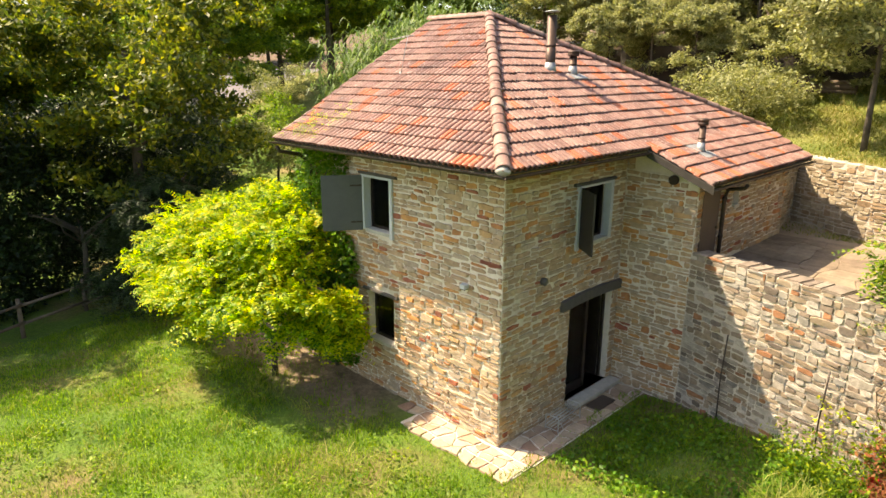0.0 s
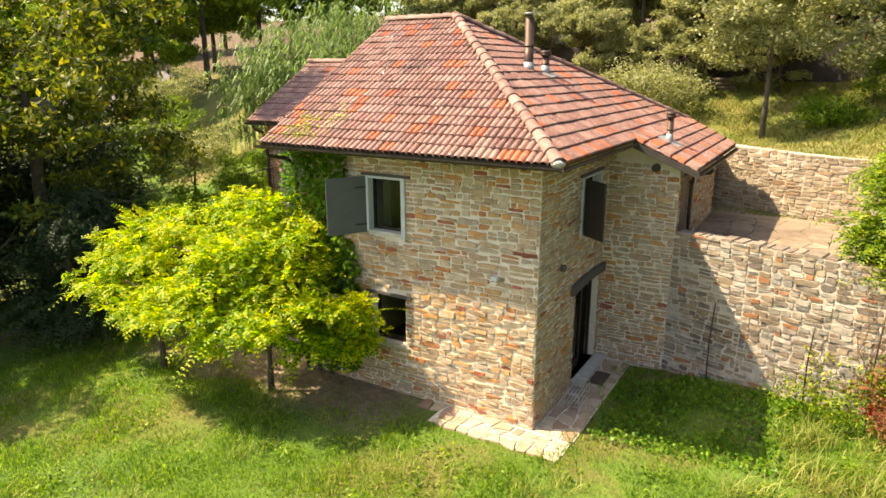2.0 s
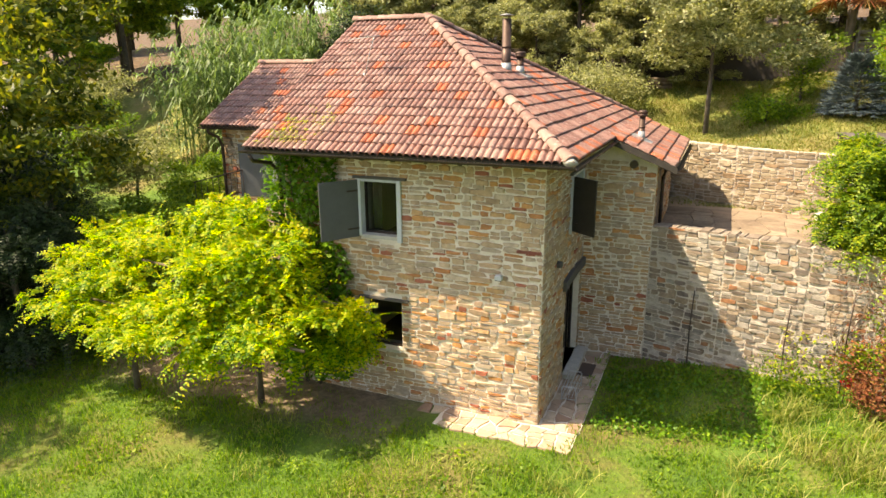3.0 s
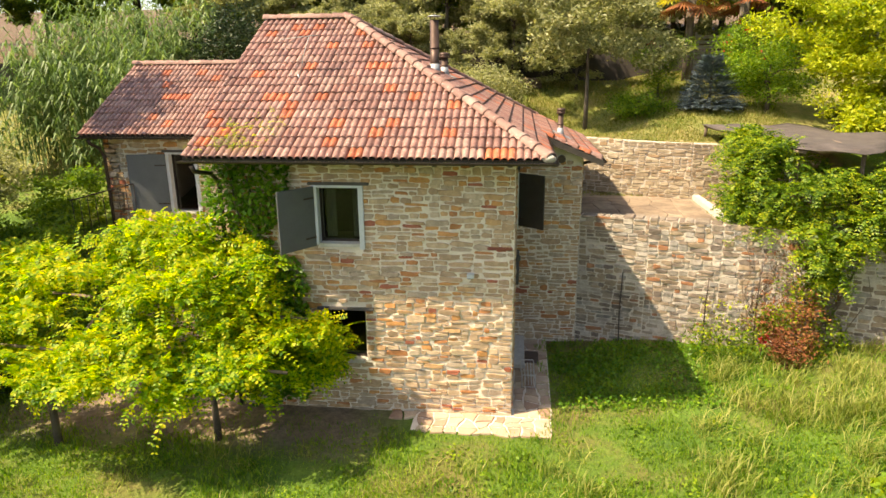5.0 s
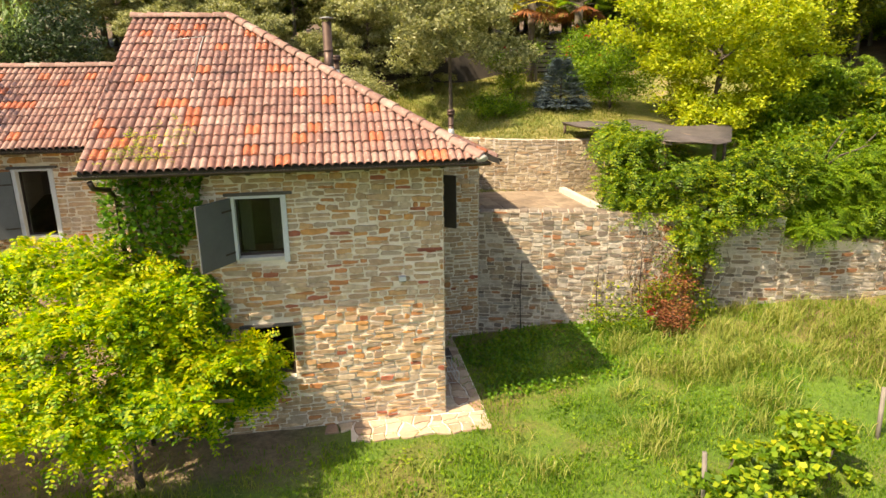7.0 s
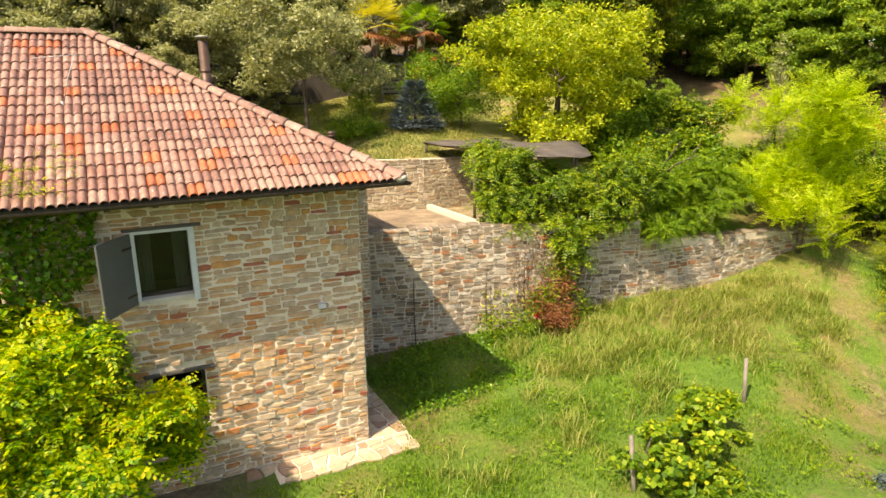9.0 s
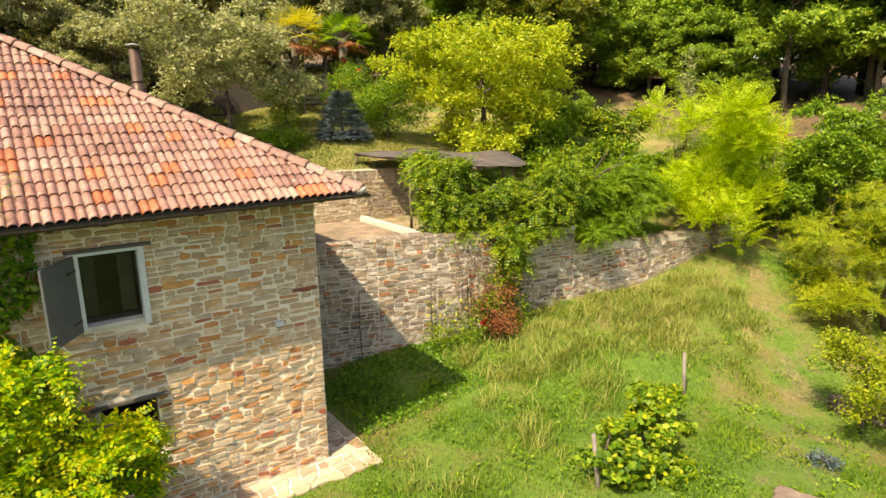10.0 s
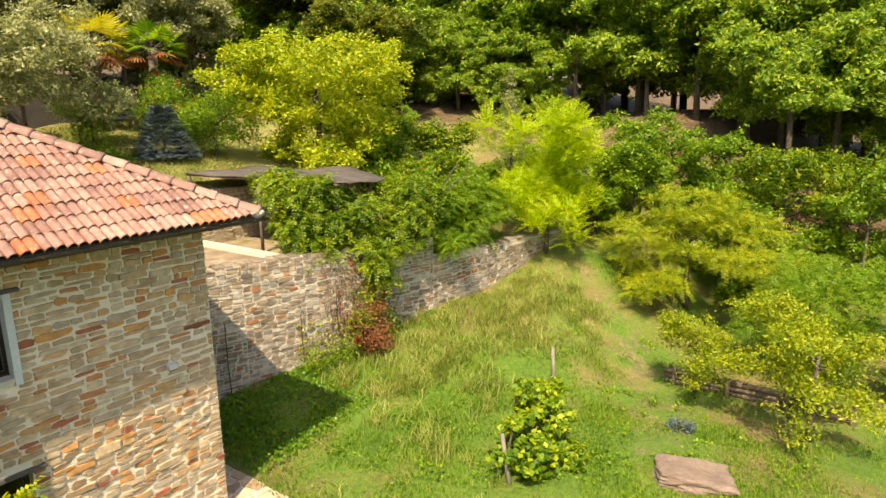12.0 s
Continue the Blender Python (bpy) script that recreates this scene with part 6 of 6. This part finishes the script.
boulder("flat_rock", "broad flat bare rock in the grass", (-6.75, -5.75, gz(-6.75, -5.75) + 0.05), 0.75, 0.5, 0.2, 3, 20)

# rustic fence, hedge and reeds on the north side
FN = [(-6.8, 13.2), (-4.9, 14.0), (-3.0, 14.7), (-1.2, 15.4), (0.6, 16.1)]
fence = thing("rail_fence", "rustic dark wooden rail fence by the hedge", "fence", (*FN[0], gz(*FN[0])))
for x, y in FN:
    part("post", tube(bmesh.new(), [(x - FN[0][0], y - FN[0][1], -0.3), (x - FN[0][0] + 0.02, y - FN[0][1], 1.15)], [0.07, 0.06], 7), OLDWOOD, fence)
for i, ((x, y), (x2, y2)) in enumerate(zip(FN, FN[1:])):
    for z in (0.35, 0.9):
        part("rail", tube(bmesh.new(), [(x - FN[0][0] - 0.1, y - FN[0][1] - 0.08, z + 0.04 * (i % 2)), (x2 - FN[0][0] + 0.1, y2 - FN[0][1] - 0.04, z + 0.08)], [0.05, 0.04], 7), OLDWOOD, fence)
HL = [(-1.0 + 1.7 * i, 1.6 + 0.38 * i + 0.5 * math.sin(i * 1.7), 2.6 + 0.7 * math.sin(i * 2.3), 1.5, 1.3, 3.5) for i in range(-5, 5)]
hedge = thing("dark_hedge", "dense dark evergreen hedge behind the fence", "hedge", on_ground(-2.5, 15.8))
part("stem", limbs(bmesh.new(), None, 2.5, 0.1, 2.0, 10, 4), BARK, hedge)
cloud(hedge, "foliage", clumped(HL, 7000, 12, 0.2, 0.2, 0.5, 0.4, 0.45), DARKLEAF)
tree("broad_tree", "tall tree with yellow-green sunlit leaves", on_ground(-0.2, 16.6), 8.0, 0.2, tiers(heap(4.4, 8.2, 2.4, 41, 18) + [(3.2, -2.6, 9.6, 1.6, 1.4, 0.9), (4.2, -3.4, 10.4, 1.3, 1.2, 0.8), (1.8, -1.6, 9.4, 1.4, 1.3, 0.8)], 9, 0.7, 0.45, 41), GOLDLEAF, 1900, 14, 0.2, 0.24, 41, droop=0.6, shell=0.9)
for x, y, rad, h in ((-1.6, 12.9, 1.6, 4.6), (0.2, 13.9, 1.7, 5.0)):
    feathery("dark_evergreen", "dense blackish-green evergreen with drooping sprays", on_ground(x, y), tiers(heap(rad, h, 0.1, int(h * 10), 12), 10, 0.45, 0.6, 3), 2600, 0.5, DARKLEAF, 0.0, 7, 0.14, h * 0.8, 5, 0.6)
tree("broad_tree", "tall leafy tree behind the hedge", on_ground(-6.0, 18.0), 8.0, 0.22, tiers(heap(4.2, 8.0, 2.2, 42, 18), 9, 0.7, 0.45, 42), GOLDLEAF, 1800, 14, 0.2, 0.24, 42, droop=0.6, shell=0.9)


def reeds(name, label, places, height, seed):
    t = thing(name, label, "reeds", (8.5, 14.5, 3))
    r = random.Random(seed)
    b, w_, canes = [], [], bmesh.new()
    for x, y in places:
        z = gz(x, y)
        h = height * r.uniform(0.75, 1.15)
        lx, ly = r.uniform(-0.5, 0.5), r.uniform(-0.5, 0.5)
        tube(canes, [(x - 8.5, y - 14.5, z - 3.1), (x - 8.5 + lx * 0.3, y - 14.5 + ly * 0.3, z - 3 + h * 0.6), (x - 8.5 + lx, y - 14.5 + ly, z - 3 + h)], [0.018, 0.015, 0.006], 4, False)
        for k in range(22):
            f = r.uniform(0.15, 1.0)
            a = r.uniform(0, 6.28)
            b.append((x - 8.5 + lx * f * f, y - 14.5 + ly * f * f, z - 3 + h * f))
            w_.append((math.cos(a), math.sin(a), r.uniform(0.2, 1.0)))
    b, w_ = np.array(b), unit(np.array(w_))
    ln = rng.uniform(0.4, 0.85, (len(b), 1))
    sd = unit(np.cross(w_, (0, 0, 1.0))) * 0.032
    m1 = b + w_ * ln * 0.55
    tip = b + w_ * ln * (1.0, 1.0, 0.3) - np.array((0, 0, 1.0)) * ln * 0.35
    tagged(cloud(t, "blade_foliage", np.concatenate([np.stack([b - sd * 0.6, b + sd * 0.6, m1 + sd, m1 - sd], 1), np.stack([m1 - sd, m1 + sd, tip + sd * 0.1, tip - sd * 0.1], 1)]), REEDLEAF), kind="stuff")
    tagged(part("cane_thicket", canes, REEDLEAF, t), kind="stuff")


r = random.Random(9)
reeds("reed_bed", "tall pale green giant reeds behind the wing", [(r.uniform(8.6, 14.5), r.uniform(12.2, 18.5)) for _ in range(330)], 4.3, 5)
tree("wing_shrub", "leafy shrub below the side wing", on_ground(2.6, 10.8), 0.9, 0.04, heap(1.2, 1.5, 0.1, 44), SHRUBLEAF, 420, 12, 0.15, 0.1, 44)
t = thing("iron_railing", "dark iron railing by the side wing", "railing", (4.0, 10.5, gz(4.0, 10.5)))
zr = 3.75 - gz(4.0, 10.5)
part("top_rail", tube(bmesh.new(), [(0, -0.2, zr + 0.35), (-0.2, 1.6, zr - 0.1)], 0.02, 6), DARKMETAL, t)
for i in range(9):
    part("bar", tube(bmesh.new(), [(-0.02 * i, -0.2 + 0.22 * i, -0.1), (-0.02 * i, -0.2 + 0.22 * i, zr + 0.34 - 0.055 * i)], 0.01, 5), DARKMETAL, t)

for i, (x, y, rad, h, mt) in enumerate(((3.0, 12.6, 1.3, 1.8, SHRUBLEAF), (1.5, 11.7, 1.2, 1.6, SHRUBLEAF), (0.3, 13.1, 1.5, 2.2, DARKLEAF), (2.3, 14.3, 1.7, 2.6, SHRUBLEAF), (4.8, 12.9, 1.2, 1.8, SHRUBLEAF), (4.6, 15.4, 1.7, 2.6, OLIVE), (1.6, 9.9, 1.0, 1.5, SHRUBLEAF), (6.6, 20.6, 1.9, 3.6, SHRUBLEAF), (8.8, 22.5, 2.0, 4.2, OLIVE))):
    tree("bank_shrub", "leafy shrub on the bank beside the wing", on_ground(x, y), h * 0.6, 0.05, tiers(heap(rad, h, 0.1, 60 + i), 8, rad * 0.22, 0.6, i), mt, 520, 12, 0.15, 0.12, 60 + i, group="bank shrubs", shell=0.9)

# far neighbour's house
t = thing("far_house", "distant house with a pale grey roof among trees", "house", (14, 36, gz(14, 36)))
hz = 6.8 - gz(14, 36)
part("wall", boxed(-6, 6, -4, 4, -1, hz - 2.0), FARWALL, t)
for sgn in (-1, 1):
    bm = bmesh.new()
    q = [(-6.6, sgn * 4.8, hz - 2.3), (6.6, sgn * 4.8, hz - 2.3), (6.6, 0, hz), (-6.6, 0, hz)]
    a_, b_ = [bm.verts.new(c) for c in q], [bm.verts.new((c[0], c[1], c[2] + 0.15)) for c in q]
    bm.faces.new(a_), bm.faces.new(b_)
    for i in range(4):
        bm.faces.new((a_[i], a_[(i + 1) % 4], b_[(i + 1) % 4], b_[i]))
    bmesh.ops.recalc_face_normals(bm, faces=bm.faces)
    part("roof", bm, FARROOF, t)

# ---- woods ----
kinds = []
for i, (mat_, base_, label) in enumerate(((WOOD, 2.2, "leafy green woodland tree"), (SHRUBLEAF, 1.9, "fresh green woodland tree"), (OLIVE, 0.5, "grey-green tree on the hillside"), (WOOD, 0.1, "dense low-branched woodland tree"), (GOLDLEAF, 1.6, "yellow-green leafy woodland tree"))):
    kinds.append(tree("woodland_tree", label, on_ground(44 + i * 4, -14 + 5 * i), 6, 0.15, tiers(heap(3.8, 8.0, base_, 20 + i, 16), 9, 0.62, 0.5, i), mat_, 2100, 15, 0.2, 0.26, 20 + i, group="woodland trees", shell=0.9))
r = random.Random(4)


def plant_wood(cx, cy, n, sx, sy, which, size=(0.8, 1.25)):
    """A stand of trees, spread evenly along its longer side."""
    for i in range(n):
        f = (i + r.uniform(0.1, 0.9)) / n * 2 - 1
        x, y = (cx + f * sx, cy + r.uniform(-sy, sy)) if sx > sy else (cx + r.uniform(-sx, sx), cy + f * sy)
        s = r.uniform(*size)
        copy_thing(kinds[r.choice(which)], Matrix.Translation(on_ground(x, y, 0.2)) @ Matrix.Rotation(r.uniform(0, 6.28), 4, "Z") @ Matrix.Diagonal((s, s, s * r.uniform(0.9, 1.15), 1)))


plant_wood(17.4, 3.5, 6, 0.7, 6.5, (2,), (0.36, 0.52))
plant_wood(21, 0, 12, 1.6, 16, (2, 2, 4), (0.6, 0.85))
plant_wood(27, -2, 14, 2.5, 20, (0, 1, 2, 4), (0.9, 1.2))
plant_wood(36, 0, 16, 4, 28, (3,), (1.3, 1.8))
plant_wood(20, -21, 9, 7, 3, (0, 1, 4), (0.75, 1.0))
plant_wood(4, -30, 13, 17, 2.0, (0, 1, 0), (0.75, 1.05))
plant_wood(4, -33, 11, 22, 1.0, (3, 3, 0), (0.8, 1.1))
plant_wood(4, -36, 14, 24, 2.0, (0, 1, 4), (1.0, 1.3))
plant_wood(0, -46, 18, 34, 4, (3,), (1.3, 1.8))
plant_wood(24, -36, 12, 11, 5, (3,), (1.1, 1.5))
plant_wood(14, -27, 6, 7, 1.5, (3,), (0.6, 0.8))
plant_wood(15, -17, 5, 5, 1.2, (3,), (0.25, 0.38))
plant_wood(-26, -26, 9, 4, 12, (0, 1, 3), (0.9, 1.2))
plant_wood(20, 30, 8, 9, 3, (0, 1, 4), (0.8, 1.1))
plant_wood(0, 31, 8, 10, 3, (0, 4), (0.8, 1.1))
plant_wood(14, 50, 12, 26, 4, (3, 0), (1.0, 1.3))

# ---- grass ----
def blades(x, y, h, lean, width):
    n = len(x)
    b = np.stack([x, y, ground_z(x, y) - 0.02], -1)
    a = rng.uniform(0, 2 * np.pi, n)
    w_ = np.stack([np.cos(a), np.sin(a), np.zeros(n)], -1) * (lean * rng.uniform(0.2, 1.0, n))[:, None]
    s = np.stack([-np.sin(a), np.cos(a), np.zeros(n)], -1) * width
    up = np.stack([np.zeros(n), np.zeros(n), h], -1)
    mid = b + up * 0.6 + w_ * h[:, None] * 0.3
    tip = b + up * 0.95 + w_ * h[:, None]
    return np.stack([b, mid + s, tip, mid - s], 1)


def turf_thickness(x, y):
    f = np.sin(x * 1.7 + y * 0.6) + np.sin(y * 2.1 - x * 0.8 + 1.3) + 0.7 * np.sin(x * 4.1 + 2.0) * np.sin(y * 3.7)
    bare = smooth(-1.0, -3.0, x) * smooth(-7, -10, y) * 0.6 + smooth(-9.5, -12.5, y) * 0.5
    for (ax, ay), (bx, by) in zip(TRACK, TRACK[1:]):
        t_ = np.clip(((x - ax) * (bx - ax) + (y - ay) * (by - ay)) / ((bx - ax) ** 2 + (by - ay) ** 2), 0, 1)
        bare = bare + 0.3 * np.exp(-((x - ax - t_ * (bx - ax)) ** 2 + (y - ay - t_ * (by - ay)) ** 2) / 0.5)
    return np.clip(0.72 + 0.25 * f - bare, 0.05, 1)


n = 420000
x, y = rng.uniform(-11, 4.0, n), rng.uniform(-17.5, 13.5, n)
k = (x < wall_x(y) - 0.1) & ~((x > -0.64 + 0.1 * np.sin(y * 5) + 0.09 * np.sin(y * 11.3 + 1)) & ((y < 2.6) | (x > -0.5 + 0.3 * np.sin(y * 3))) & (y > -0.66 + 0.08 * np.sin(x * 6) + 0.07 * np.sin(x * 13.1)) & (y < 6.5)) & (rng.random(n) < turf_thickness(x, y)) & ~((x > -1.6 + 0.35 * np.sin(y * 2.2)) & (y > 2.6) & (y < 9.5) & (rng.random(n) < 0.85))
x, y = x[k], y[k]
h = rng.uniform(0.05, 0.15, len(x)) * (0.7 + 0.5 * (np.sin(x * 2.3 + y) * np.sin(y * 1.9 - x * 0.7) > 0.1))
tagged(new("grass", mesh_of_quads("grass", blades(x, y, h, 0.8, 0.009), GRASS)), "rough uncut green lawn grass", "grass", kind="stuff")
# dry grass on the bank behind the terrace
n = 90000
x, y = rng.uniform(9.2, 18.4, n), rng.uniform(-9, 5, n)
k = rng.random(n) < 0.35 + 0.6 * (np.sin(x * 1.9 + y) + np.sin(y * 2.3 - x) > -0.3)
x, y = x[k], y[k]
tagged(new("dry_grass", mesh_of_quads("dry_grass", blades(x, y, rng.uniform(0.04, 0.15, len(x)), 0.9, 0.012), DRYSTRAW)), "dry straw-coloured grass on the bank", "grass", kind="stuff")
# long arching tussocks under the terrace wall and along the path
cx, cy = [], []
r = random.Random(8)
while len(cx) < 210:
    a, b = r.uniform(-2.6, 2.0), r.uniform(-13.5, -3.6)
    if a < wall_x(b) - 0.3 and r.random() < 0.35 + 0.65 * math.exp(-((a - (wall_x(b) - 1.9)) / 1.1) ** 2) and not (a > 0.6 and b > -4.4):
        cx.append(a), cy.append(b)
while len(cx) < 300:
    a, b = r.uniform(-7, -1.2), r.uniform(-4, 9)
    if a < -1.0:
        cx.append(a), cy.append(b)
cx, cy = np.array(cx).repeat(40), np.array(cy).repeat(40)
x, y = cx + rng.normal(size=len(cx)) * 0.13, cy + rng.normal(size=len(cx)) * 0.16
tall = np.where(cx > -2.6, 1.0, 0.55) * np.where(cy < -3.5, 1.0, 0.75)
tagged(new("tall_grass", mesh_of_quads("tall_grass", blades(x, y, rng.uniform(0.15, 0.5, len(x)) * tall, 1.3, 0.009), STRAW)), "long arching pale grass tussocks", "grass", kind="stuff")
# broad-leaved weeds in the shade by the wall
n = 3600
x, y = rng.uniform(0.3, 3.8, n), rng.uniform(-4.6, -0.95, n)
k = (x < wall_x(y) - 0.15) & (np.sin(x * 2.9 + 0.5) + np.sin(y * 3.3 + x) > -0.9)
c = np.stack([x, y, ground_z(x, y) + rng.uniform(0.02, 0.16, n)], -1)[k]
tagged(new("weeds", mesh_of_quads("weeds", leaves(c, 0.085, 0.0, 0.7), CLIMBER)), "low broad-leaved weeds in the shade", "weeds", kind="stuff")
r = random.Random(12)
spots_ = [(r.uniform(-8.5, 1.5), r.uniform(-13, 8)) for _ in range(230)]
c = np.concatenate([np.stack([rng.normal(a, 0.16, 34), rng.normal(b, 0.16, 34), np.zeros(34)], -1) for a, b in spots_ if a < wall_x(b) - 0.3 and not (a > -1.2 and b > -1.1)])
c[:, 2] = ground_z(c[:, 0], c[:, 1]) + rng.uniform(0.03, 0.2, len(c))
tagged(new("lawn_weeds", mesh_of_quads("lawn_weeds", leaves(c, 0.08, 0.0, 0.6), SHRUBLEAF)), "leafy green weeds scattered in the lawn", "weeds", kind="stuff")

set_stones()
